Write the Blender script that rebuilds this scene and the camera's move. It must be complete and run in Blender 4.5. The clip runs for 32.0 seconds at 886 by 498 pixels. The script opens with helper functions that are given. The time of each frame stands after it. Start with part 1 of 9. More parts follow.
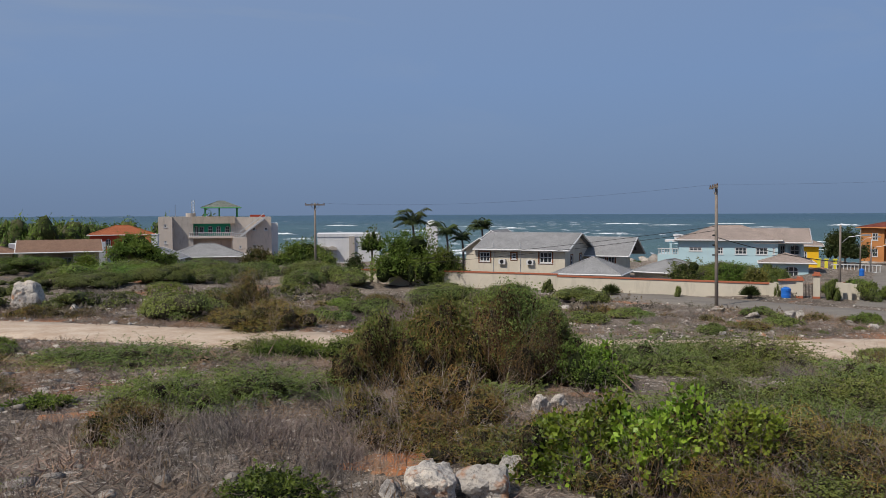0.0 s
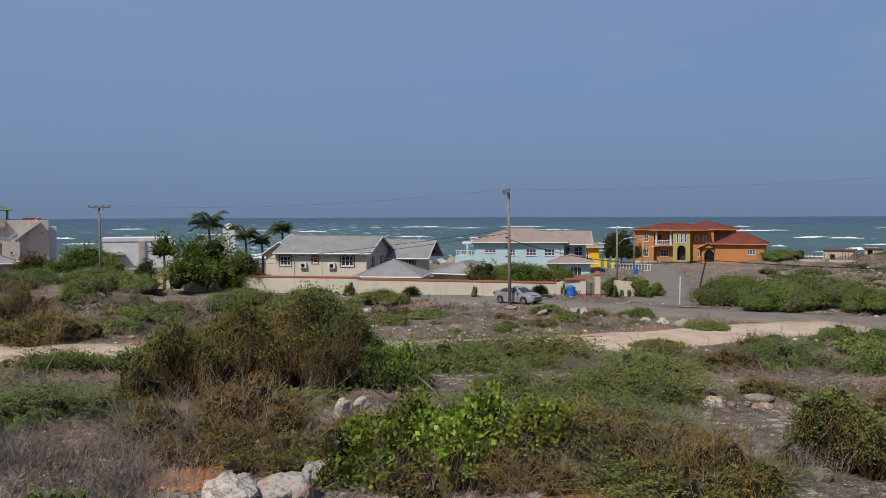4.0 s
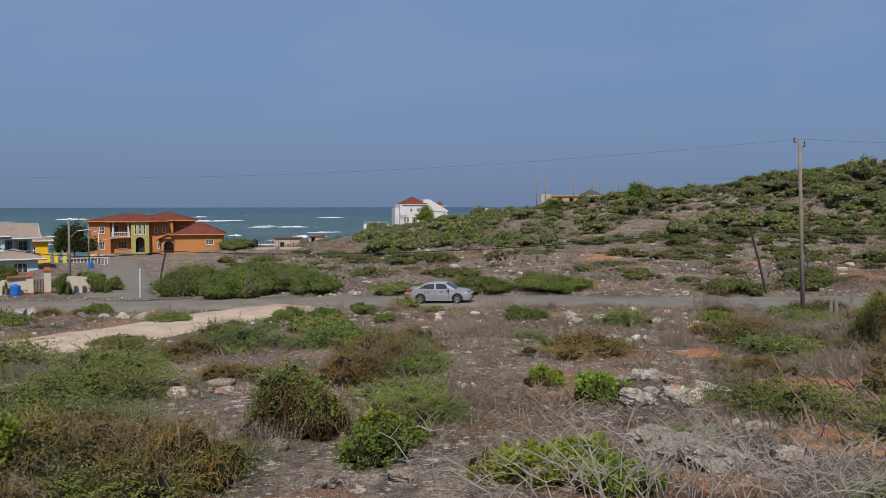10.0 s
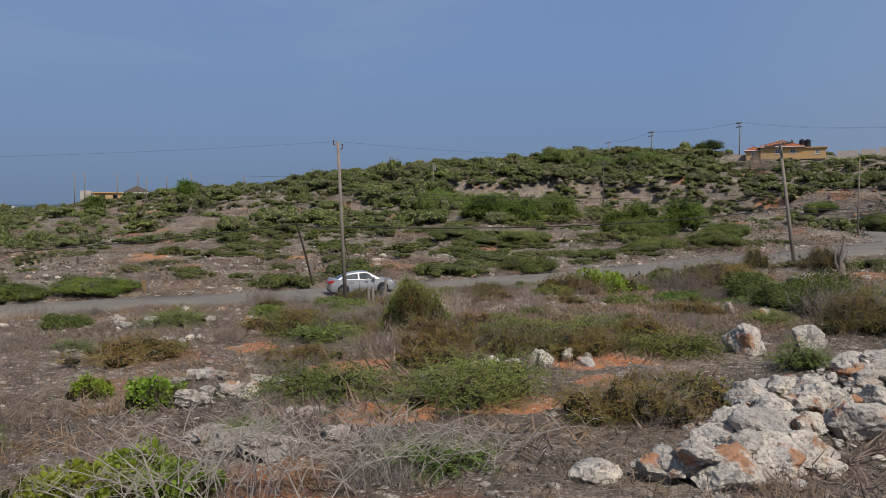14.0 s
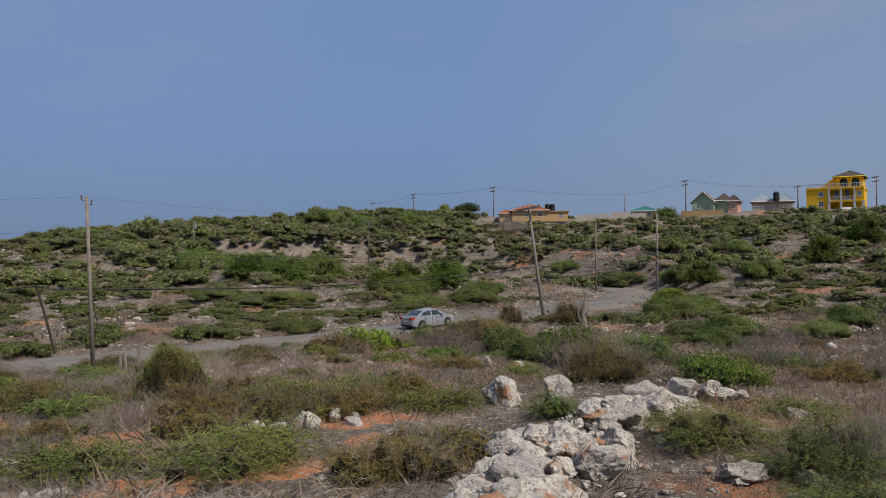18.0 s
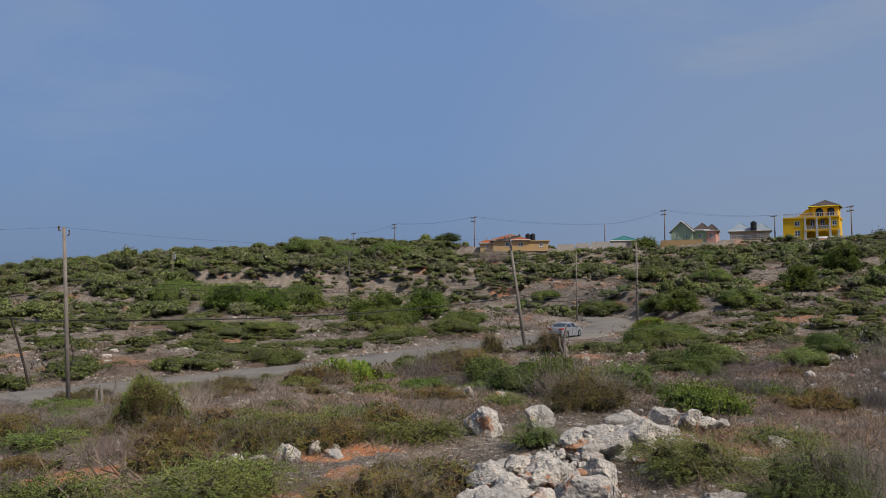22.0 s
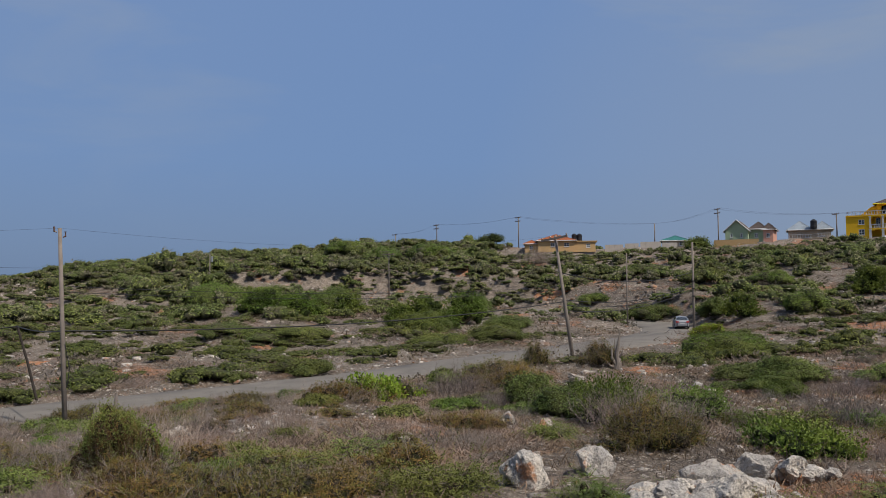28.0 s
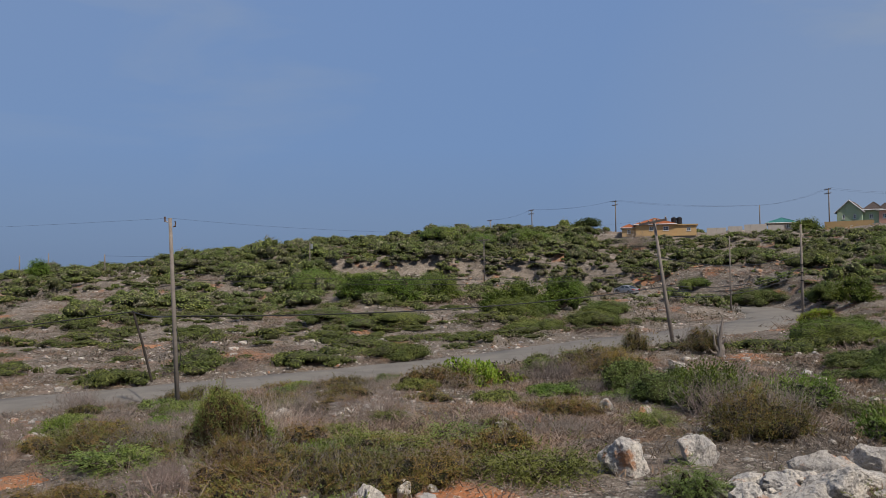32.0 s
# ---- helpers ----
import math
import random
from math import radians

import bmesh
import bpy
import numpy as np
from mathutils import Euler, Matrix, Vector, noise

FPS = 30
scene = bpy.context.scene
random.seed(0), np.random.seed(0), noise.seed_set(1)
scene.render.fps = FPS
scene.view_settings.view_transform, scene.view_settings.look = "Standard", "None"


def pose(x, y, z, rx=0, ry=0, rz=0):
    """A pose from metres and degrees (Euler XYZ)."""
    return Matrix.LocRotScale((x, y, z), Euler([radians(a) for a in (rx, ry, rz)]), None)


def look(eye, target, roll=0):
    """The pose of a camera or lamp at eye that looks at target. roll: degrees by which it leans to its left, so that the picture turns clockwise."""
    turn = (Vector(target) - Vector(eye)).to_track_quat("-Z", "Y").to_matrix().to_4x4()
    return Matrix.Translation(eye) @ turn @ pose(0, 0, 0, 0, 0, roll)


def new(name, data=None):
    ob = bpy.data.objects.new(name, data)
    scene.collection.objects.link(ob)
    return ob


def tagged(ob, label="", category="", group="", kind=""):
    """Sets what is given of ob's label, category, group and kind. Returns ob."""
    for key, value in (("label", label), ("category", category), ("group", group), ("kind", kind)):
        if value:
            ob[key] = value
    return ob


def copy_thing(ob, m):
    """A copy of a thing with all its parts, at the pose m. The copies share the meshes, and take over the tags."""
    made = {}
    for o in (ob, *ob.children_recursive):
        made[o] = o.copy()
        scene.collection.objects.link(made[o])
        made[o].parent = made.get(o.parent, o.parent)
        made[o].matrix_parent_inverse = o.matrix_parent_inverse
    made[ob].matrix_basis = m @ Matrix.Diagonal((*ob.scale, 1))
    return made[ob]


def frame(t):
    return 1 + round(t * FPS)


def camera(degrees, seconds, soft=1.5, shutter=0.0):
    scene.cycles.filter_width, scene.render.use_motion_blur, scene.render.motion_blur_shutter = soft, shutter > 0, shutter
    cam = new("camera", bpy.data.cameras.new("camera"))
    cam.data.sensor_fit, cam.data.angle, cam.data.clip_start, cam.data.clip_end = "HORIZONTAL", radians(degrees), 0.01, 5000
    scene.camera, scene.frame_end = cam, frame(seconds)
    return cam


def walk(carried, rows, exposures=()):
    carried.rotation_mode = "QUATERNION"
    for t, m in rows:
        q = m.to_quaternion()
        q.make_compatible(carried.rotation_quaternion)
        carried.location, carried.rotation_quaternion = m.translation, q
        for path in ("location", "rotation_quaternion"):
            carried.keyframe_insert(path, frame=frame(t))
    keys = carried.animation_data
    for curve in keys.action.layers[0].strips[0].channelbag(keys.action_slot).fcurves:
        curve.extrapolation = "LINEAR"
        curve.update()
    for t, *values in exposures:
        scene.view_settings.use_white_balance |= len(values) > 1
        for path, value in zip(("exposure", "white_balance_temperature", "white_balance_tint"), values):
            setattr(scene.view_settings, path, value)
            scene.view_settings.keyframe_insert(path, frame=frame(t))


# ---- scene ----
# ---- camera and its way ----
EYE_Z = 12.0


def bearing(az, r):
    """A place on the plan: degrees to the right of north, metres from the origin."""
    return r * math.sin(radians(az)), r * math.cos(radians(az))


NEAR = (63.4, 5.2, 0.3)


def view(yaw, pitch, roll, course=0.0, ahead=0.0, up=0.0):
    """Looks along yaw and pitch from a place a few metres ahead on the given course."""
    x, y = bearing(course, ahead)
    z = EYE_Z + up
    bx, by = bearing(yaw, math.cos(radians(pitch)))
    return look((x, y, z), (x + bx, y + by, z + math.sin(radians(pitch))), roll)


cam = camera(57.58, 32.0, 0.65)
walk(cam, [
    (0.0, view(-41.00, -2.57, -0.26)),
    (0.5, view(-41.02, -2.53, -0.34)),
    (1.0, view(-40.92, -2.48, -0.32)),
    (1.5, view(-40.56, -2.36, -0.31)),
    (2.0, view(-38.07, -2.34, -0.20)),
    (2.5, view(-35.08, -2.33, -0.16)),
    (3.0, view(-32.05, -2.39, -0.10)),
    (3.5, view(-29.28, -2.38, -0.13)),
    (5.5, view(-21.55, -2.46, -0.25)),
    (6.0, view(-19.88, -2.42, -0.28)),
    (6.5, view(-18.06, -2.41, -0.31)),
    (7.0, view(-16.00, -2.46, -0.39)),
    (7.5, view(-14.17, -2.50, -0.38)),
    (8.0, view(-11.24, -2.57, -0.40)),
    (8.5, view(-6.77, -2.65, -0.24)),
    (9.0, view(-0.00, -2.82, -0.06)),
    (9.5, view(5.46, -2.97, 0.02)),
    (10.0, view(10.15, -3.11, -0.05)),
    (10.5, view(14.07, -3.22, -0.14)),
    (11.0, view(18.62, -3.30, -0.16)),
    (11.5, view(22.76, -3.31, -0.17)),
    (12.0, view(27.36, -3.32, -0.08)),
    (12.5, view(30.93, -3.35, -0.11)),
    (13.0, view(34.71, -3.36, -0.06)),
    (13.5, view(37.87, -3.35, -0.05)),
    (14.0, view(41.27, -3.32, -0.03)),
    (14.5, view(43.98, -3.27, 0.01)),
    (16.5, view(53.82, -1.73, -0.13)),
    (17.0, view(56.00, -0.95, -0.15)),
    (17.5, view(57.16, -0.03, -0.15)),
    (18.0, view(57.76, 0.88, -0.11)),
    (18.5, view(58.00, 1.27, -0.15)),
    (19.0, view(58.25, 1.51, -0.14)),
    (19.5, view(58.62, 1.81, -0.14)),
    (20.0, view(58.98, 2.20, -0.20)),
    (20.5, view(59.11, 2.50, -0.21)),
    (21.0, view(59.12, 2.77, -0.26)),
    (21.5, view(59.12, 2.90, -0.28)),
    (22.0, view(59.12, 3.00, -0.32)),
    (22.5, view(59.08, 3.02, -0.30)),
    (23.0, view(59.03, 3.05, -0.27)),
    (23.4, view(59.01, 3.06, -0.24)),
    (23.5, view(58.78, 3.09, -0.27, 63.4, 0.83, 0.05)),
    (23.6, view(58.30, 3.17, -0.34, 63.4, 2.60, 0.15)),
    (23.7, view(57.92, 3.24, -0.39, 63.4, 4.00, 0.23)),
    (23.8, view(57.69, 3.28, -0.42, 63.4, 4.84, 0.28)),
    (23.9, view(57.60, 3.30, -0.44, 63.4, 5.17, 0.30)),
    (24.0, view(57.59, 3.30, -0.44, *NEAR)),
    (24.5, view(57.49, 3.27, -0.39, *NEAR)),
    (26.5, view(56.98, 3.21, -0.36, *NEAR)),
    (27.0, view(56.72, 3.16, -0.39, *NEAR)),
    (27.5, view(56.30, 3.11, -0.39, *NEAR)),
    (28.0, view(55.93, 3.09, -0.37, *NEAR)),
    (28.5, view(55.55, 3.10, -0.40, *NEAR)),
    (29.0, view(55.05, 3.05, -0.44, *NEAR)),
    (29.5, view(53.99, 2.95, -0.43, *NEAR)),
    (30.0, view(53.02, 2.86, -0.45, *NEAR)),
    (30.5, view(52.20, 2.73, -0.47, *NEAR)),
    (31.0, view(50.98, 2.56, -0.51, *NEAR)),
    (31.5, view(50.07, 2.37, -0.59, *NEAR)),
    (32.0, view(49.17, 2.13, -0.62, *NEAR)),
])

# ---- world and sun ----
SUN_EL, SUN_AZ = 51.0, -170.0
world = bpy.data.worlds.new("world")
scene.world = world
world.use_nodes = True
wn, wl = world.node_tree.nodes, world.node_tree.links
wn.clear()
out = wn.new("ShaderNodeOutputWorld")
bg = wn.new("ShaderNodeBackground")
sky = wn.new("ShaderNodeTexSky")
sky.sky_type, sky.sun_disc = "NISHITA", False
sky.sun_elevation, sky.sun_rotation = radians(SUN_EL), radians(SUN_AZ)
sky.dust_density = 3.0
sky_gain = wn.new("ShaderNodeVectorMath")
sky_gain.operation = "SCALE"
sky_gain.inputs["Scale"].default_value = 0.09
wl.new(sky.outputs[0], sky_gain.inputs[0])
coord = wn.new("ShaderNodeTexCoord")
sep = wn.new("ShaderNodeSeparateXYZ")
wl.new(coord.outputs["Generated"], sep.inputs[0])
haze = wn.new("ShaderNodeValToRGB")
els = haze.color_ramp.elements
els[0].position, els[0].color = 0.0, (0.160, 0.232, 0.368, 1)
els[1].position, els[1].color = 1.0, (0.15, 0.205, 0.33, 1)
for pos, col in ((0.05, (0.168, 0.252, 0.412, 1)), (0.16, (0.163, 0.270, 0.490, 1)), (0.36, (0.163, 0.270, 0.505, 1)), (0.62, (0.165, 0.245, 0.42, 1))):
    e = els.new(pos)
    e.color = col
wl.new(sep.outputs["Z"], haze.inputs[0])
stretch = wn.new("ShaderNodeMapping")
stretch.inputs["Scale"].default_value = (1.3, 1.3, 5.0)
stretch.inputs["Rotation"].default_value = (0.15, 0.1, 0.4)
wl.new(coord.outputs["Generated"], stretch.inputs[0])
wisp = wn.new("ShaderNodeTexNoise")
wisp.inputs["Scale"].default_value, wisp.inputs["Detail"].default_value = 1.7, 6.0
wisp.inputs["Roughness"].default_value, wisp.inputs["Distortion"].default_value = 0.55, 0.6
wl.new(stretch.outputs[0], wisp.inputs["Vector"])
wisp_ramp = wn.new("ShaderNodeMapRange")
wisp_ramp.inputs["From Min"].default_value, wisp_ramp.inputs["From Max"].default_value = 0.5, 0.78
wisp_ramp.inputs["To Max"].default_value = 0.65
wl.new(wisp.outputs[0], wisp_ramp.inputs[0])
high = wn.new("ShaderNodeMapRange")
high.inputs["From Min"].default_value, high.inputs["From Max"].default_value = 0.05, 0.3
wl.new(sep.outputs["Z"], high.inputs[0])
cloud_f = wn.new("ShaderNodeMath")
cloud_f.operation = "MULTIPLY"
west = wn.new("ShaderNodeMapRange")
west.inputs["From Min"].default_value, west.inputs["From Max"].default_value = -0.9, 0.75
west.inputs["To Min"].default_value, west.inputs["To Max"].default_value = 0.42, 0.02
wl.new(sep.outputs["X"], west.inputs[0])
veil = wn.new("ShaderNodeMath")
veil.operation = "ADD"
wl.new(wisp_ramp.outputs[0], veil.inputs[0])
wl.new(west.outputs[0], veil.inputs[1])
wl.new(veil.outputs[0], cloud_f.inputs[0])
wl.new(high.outputs[0], cloud_f.inputs[1])
cloud = wn.new("ShaderNodeMixRGB")
cloud.inputs[2].default_value = (0.285, 0.342, 0.440, 1)
east = wn.new("ShaderNodeMapRange")
east.inputs["From Min"].default_value, east.inputs["From Max"].default_value = 0.84, 1.0
east.inputs["To Max"].default_value = 0.48
wl.new(sep.outputs["X"], east.inputs[0])
veils = wn.new("ShaderNodeMath")
veils.operation = "ADD"
wl.new(cloud_f.outputs[0], veils.inputs[0])
wl.new(east.outputs[0], veils.inputs[1])
wl.new(veils.outputs[0], cloud.inputs[0])
wl.new(haze.outputs[0], cloud.inputs[1])
mixed = wn.new("ShaderNodeMixRGB")
mixed.inputs[0].default_value = 0.93
wl.new(sky_gain.outputs[0], mixed.inputs[1])
wl.new(cloud.outputs[0], mixed.inputs[2])
wl.new(mixed.outputs[0], bg.inputs[0])
bg.inputs[1].default_value = 1.0
wl.new(bg.outputs[0], out.inputs[0])

sun_data = bpy.data.lights.new("sun", "SUN")
sun_data.energy, sun_data.angle, sun_data.color = 4.15, radians(1.2), (1.0, 0.92, 0.82)
sun = new("sun", sun_data)
sx, sy = bearing(SUN_AZ, math.cos(radians(SUN_EL)))
sun.matrix_world = look((0, 0, 60), (-sx, -sy, 60 - math.sin(radians(SUN_EL))))

# ---- materials ----
def material(name, rough=0.8, metal=0.0, spec=0.3):
    m = bpy.data.materials.new(name)
    m.use_nodes = True
    b = m.node_tree.nodes["Principled BSDF"]
    b.inputs["Roughness"].default_value, b.inputs["Metallic"].default_value = rough, metal
    b.inputs["Specular IOR Level"].default_value = spec
    return m, m.node_tree.nodes, m.node_tree.links, b


def node(nodes, kind, **values):
    n = nodes.new(kind)
    for key, value in values.items():
        n.inputs[key.replace("_", " ")].default_value = value
    return n


def noise_tex(nodes, links, scale, detail=4.0, rough=0.55, vec=None, distort=0.0):
    n = node(nodes, "ShaderNodeTexNoise", Scale=scale, Detail=detail, Roughness=rough, Distortion=distort)
    if vec is None:
        vec = nodes.new("ShaderNodeTexCoord").outputs["Object"]
    links.new(vec, n.inputs["Vector"])
    return n.outputs[0]


def span(nodes, links, value, lo, hi, to_lo=0.0, to_hi=1.0):
    n = nodes.new("ShaderNodeMapRange")
    n.inputs["From Min"].default_value, n.inputs["From Max"].default_value = lo, hi
    n.inputs["To Min"].default_value, n.inputs["To Max"].default_value = to_lo, to_hi
    links.new(value, n.inputs[0])
    return n.outputs[0]


def blend(nodes, links, factor, a, b, mode="MIX"):
    n = nodes.new("ShaderNodeMixRGB")
    n.blend_type = mode
    for slot, v in ((0, factor), (1, a), (2, b)):
        if isinstance(v, bpy.types.NodeSocket):
            links.new(v, n.inputs[slot])
        else:
            n.inputs[slot].default_value = v if slot == 0 else (*v, 1)
    return n.outputs[0]


def relief(nodes, links, bsdf, height, strength=0.4, distance=0.05):
    n = node(nodes, "ShaderNodeBump", Strength=strength, Distance=distance)
    links.new(height, n.inputs["Height"])
    links.new(n.outputs[0], bsdf.inputs["Normal"])


def mottled(name, col, col2, scale=3.0, rough=0.85, metal=0.0, bump=0.2, bump_scale=40.0, stain=None, spec=0.3, dist=0.02):
    """A painted or raw surface in two tones with fine relief and, if asked for, darker weather stains."""
    m, n, l, b = material(name, rough, metal, spec)
    big = span(n, l, noise_tex(n, l, scale, 5.0), 0.3, 0.7)
    c = blend(n, l, big, col, col2)
    if stain:
        st = node(n, "ShaderNodeMapping", Scale=(1.0, 1.0, 0.22))
        l.new(n.new("ShaderNodeTexCoord").outputs["Object"], st.inputs[0])
        s = span(n, l, noise_tex(n, l, 1.6, 8.0, 0.65, st.outputs[0]), 0.52, 0.8, 0.0, 0.75)
        c = blend(n, l, s, c, stain)
    fine = noise_tex(n, l, bump_scale, 3.0)
    c = blend(n, l, span(n, l, fine, 0.3, 0.7, 0.0, 0.18), c, tuple(v * 0.6 for v in col))
    l.new(c, b.inputs["Base Color"])
    if bump:
        relief(n, l, b, fine, bump, dist)
    return m


def leafy(name, col, col2, rough=0.55, trans=0.15, dry=None):
    """Leaves that differ piece by piece, spray by spray and plant by plant; some stretches may be dry."""
    m, n, l, b = material(name, rough, 0.0, 0.2)
    isl = n.new("ShaderNodeNewGeometry").outputs["Random Per Island"]
    pos = n.new("ShaderNodeNewGeometry").outputs["Position"]
    rnd = n.new("ShaderNodeObjectInfo").outputs["Random"]
    c = blend(n, l, isl, col, col2)
    c = blend(n, l, span(n, l, noise_tex(n, l, 2.6, 3.0, 0.6, pos), 0.40, 0.64, 0.0, 0.6), c, tuple(0.42 * v for v in col))
    c = blend(n, l, span(n, l, noise_tex(n, l, 0.35, 3.0, 0.5, pos), 0.38, 0.62, 0.0, 0.55), c, tuple(0.45 * v for v in col2))
    c = blend(n, l, span(n, l, noise_tex(n, l, 0.16, 3.0, 0.6, pos), 0.42, 0.66, 0.0, 0.65), c, (col2[0] * 1.2, col2[1] * 1.0, col2[2] * 0.9))
    if dry:
        c = blend(n, l, span(n, l, noise_tex(n, l, 0.27, 4.0, 0.65, pos), 0.51, 0.59, 0.0, 0.9), c, dry)
    hue = node(n, "ShaderNodeHueSaturation")
    l.new(span(n, l, rnd, 0, 1, 0.485, 0.515), hue.inputs["Hue"])
    l.new(span(n, l, rnd, 0, 1, 0.75, 1.25), hue.inputs["Value"])
    l.new(c, hue.inputs["Color"])
    l.new(hue.outputs[0], b.inputs["Base Color"])
    tr = n.new("ShaderNodeBsdfTranslucent")
    l.new(hue.outputs[0], tr.inputs[0])
    mx = n.new("ShaderNodeMixShader")
    mx.inputs[0].default_value = trans
    l.new(b.outputs[0], mx.inputs[1])
    l.new(tr.outputs[0], mx.inputs[2])
    l.new(mx.outputs[0], n["Material Output"].inputs[0])
    return m


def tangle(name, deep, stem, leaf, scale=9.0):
    """The inside of a thicket: stems and withered leaves, with the shade of deep gaps painted between them."""
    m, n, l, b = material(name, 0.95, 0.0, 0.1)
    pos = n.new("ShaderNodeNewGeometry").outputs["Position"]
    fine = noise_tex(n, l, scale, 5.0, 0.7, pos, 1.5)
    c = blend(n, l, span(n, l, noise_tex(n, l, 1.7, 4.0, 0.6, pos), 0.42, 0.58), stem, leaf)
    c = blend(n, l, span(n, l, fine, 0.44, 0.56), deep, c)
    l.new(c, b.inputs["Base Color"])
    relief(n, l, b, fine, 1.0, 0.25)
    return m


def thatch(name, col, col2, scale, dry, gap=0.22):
    """The outside of a dense crown: noise paints the shade of gaps between twigs and small leaves, and lighter tips."""
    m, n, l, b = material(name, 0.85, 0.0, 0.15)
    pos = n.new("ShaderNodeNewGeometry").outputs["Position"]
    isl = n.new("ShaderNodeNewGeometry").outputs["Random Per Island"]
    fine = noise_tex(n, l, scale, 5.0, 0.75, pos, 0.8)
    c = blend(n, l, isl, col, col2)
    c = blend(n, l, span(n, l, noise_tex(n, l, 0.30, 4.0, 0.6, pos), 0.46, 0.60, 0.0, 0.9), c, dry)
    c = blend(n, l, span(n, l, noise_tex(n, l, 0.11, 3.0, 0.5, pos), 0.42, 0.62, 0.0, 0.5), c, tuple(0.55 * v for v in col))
    # shade between the leaves, painted into the colour; gap sets its depth
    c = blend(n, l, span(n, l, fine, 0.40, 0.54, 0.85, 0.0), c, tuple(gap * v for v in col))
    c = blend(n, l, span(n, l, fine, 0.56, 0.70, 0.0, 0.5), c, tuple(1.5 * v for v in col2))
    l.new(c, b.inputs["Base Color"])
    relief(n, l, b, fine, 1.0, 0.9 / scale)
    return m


def ground_material():
    m, n, l, b = material("dry_ground", 0.95, 0.0, 0.1)
    pos = n.new("ShaderNodeNewGeometry").outputs["Position"]
    big = noise_tex(n, l, 0.055, 5.0, 0.6, pos)
    mid = noise_tex(n, l, 0.32, 6.0, 0.62, pos)
    fine = noise_tex(n, l, 3.2, 6.0, 0.72, pos)
    grain = noise_tex(n, l, 14.0, 4.0, 0.7, pos)
    c = blend(n, l, span(n, l, mid, 0.38, 0.60), (0.170, 0.138, 0.112), (0.335, 0.276, 0.222))
    c = blend(n, l, span(n, l, noise_tex(n, l, 1.1, 5.0, 0.7, pos), 0.50, 0.62, 0.0, 0.7), c, (0.100, 0.084, 0.072))
    # dark flecks paint the shadows between dry stems into the soil colour
    c = blend(n, l, span(n, l, fine, 0.46, 0.62, 0.0, 0.85), c, (0.092, 0.078, 0.066))
    soil = node(n, "ShaderNodeMath")
    soil.operation = "MULTIPLY"
    l.new(span(n, l, noise_tex(n, l, 0.13, 4.0, 0.6, pos), 0.585, 0.65), soil.inputs[0])
    l.new(span(n, l, fine, 0.36, 0.52), soil.inputs[1])
    c = blend(n, l, soil.outputs[0], c, (0.40, 0.175, 0.085))
    # loose chips of limestone, each with its own tone
    for scale, share, tone in ((2.6, 0.86, (0.52, 0.47, 0.41)), (5.0, 0.74, (0.54, 0.49, 0.43)), (11.0, 0.66, (0.46, 0.41, 0.355))):
        v = node(n, "ShaderNodeTexVoronoi", Scale=scale)
        rag = node(n, "ShaderNodeTexNoise", Scale=scale * 1.6, Detail=2.0)
        l.new(pos, rag.inputs["Vector"])
        bent = node(n, "ShaderNodeVectorMath")
        bent.operation = "MULTIPLY_ADD"
        bent.inputs[1].default_value = (0.9 / scale, 0.9 / scale, 0.9 / scale)
        l.new(rag.outputs["Color"], bent.inputs[0])
        l.new(pos, bent.inputs[2])
        l.new(bent.outputs[0], v.inputs["Vector"])
        sep = n.new("ShaderNodeSeparateColor")
        l.new(v.outputs["Color"], sep.inputs[0])
        pick = node(n, "ShaderNodeMath")
        pick.operation = "MULTIPLY"
        l.new(span(n, l, sep.outputs[0], share, share + 0.02), pick.inputs[0])
        l.new(span(n, l, v.outputs["Distance"], 0.30, 0.36, 1.0, 0.0), pick.inputs[1])
        where = node(n, "ShaderNodeMath")
        where.operation = "MULTIPLY"
        l.new(pick.outputs[0], where.inputs[0])
        l.new(span(n, l, big, 0.36, 0.56, 0.35, 1.0), where.inputs[1])
        c = blend(n, l, where.outputs[0], c, tone)
    # the smallest flecks of that painted stem shadow
    c = blend(n, l, span(n, l, grain, 0.48, 0.66, 0.0, 0.85), c, (0.055, 0.045, 0.036))
    l.new(c, b.inputs["Base Color"])
    h = blend(n, l, 0.35, fine, grain)
    relief(n, l, b, h, 1.0, 0.22)
    return m


def asphalt_material():
    m, n, l, b = material("worn_asphalt", 0.9, 0.0, 0.2)
    pos = n.new("ShaderNodeNewGeometry").outputs["Position"]
    c = blend(n, l, span(n, l, noise_tex(n, l, 0.5, 6.0, 0.6, pos), 0.35, 0.65), (0.165, 0.148, 0.128), (0.225, 0.202, 0.172))
    c = blend(n, l, span(n, l, noise_tex(n, l, 2.5, 6.0, 0.7, pos), 0.58, 0.75, 0.0, 0.7), c, (0.27, 0.24, 0.20))
    g = noise_tex(n, l, 55.0, 2.0, 0.5, pos)
    c = blend(n, l, span(n, l, g, 0.35, 0.7, 0.0, 0.35), c, (0.08, 0.078, 0.075))
    l.new(c, b.inputs["Base Color"])
    relief(n, l, b, g, 0.4, 0.01)
    return m


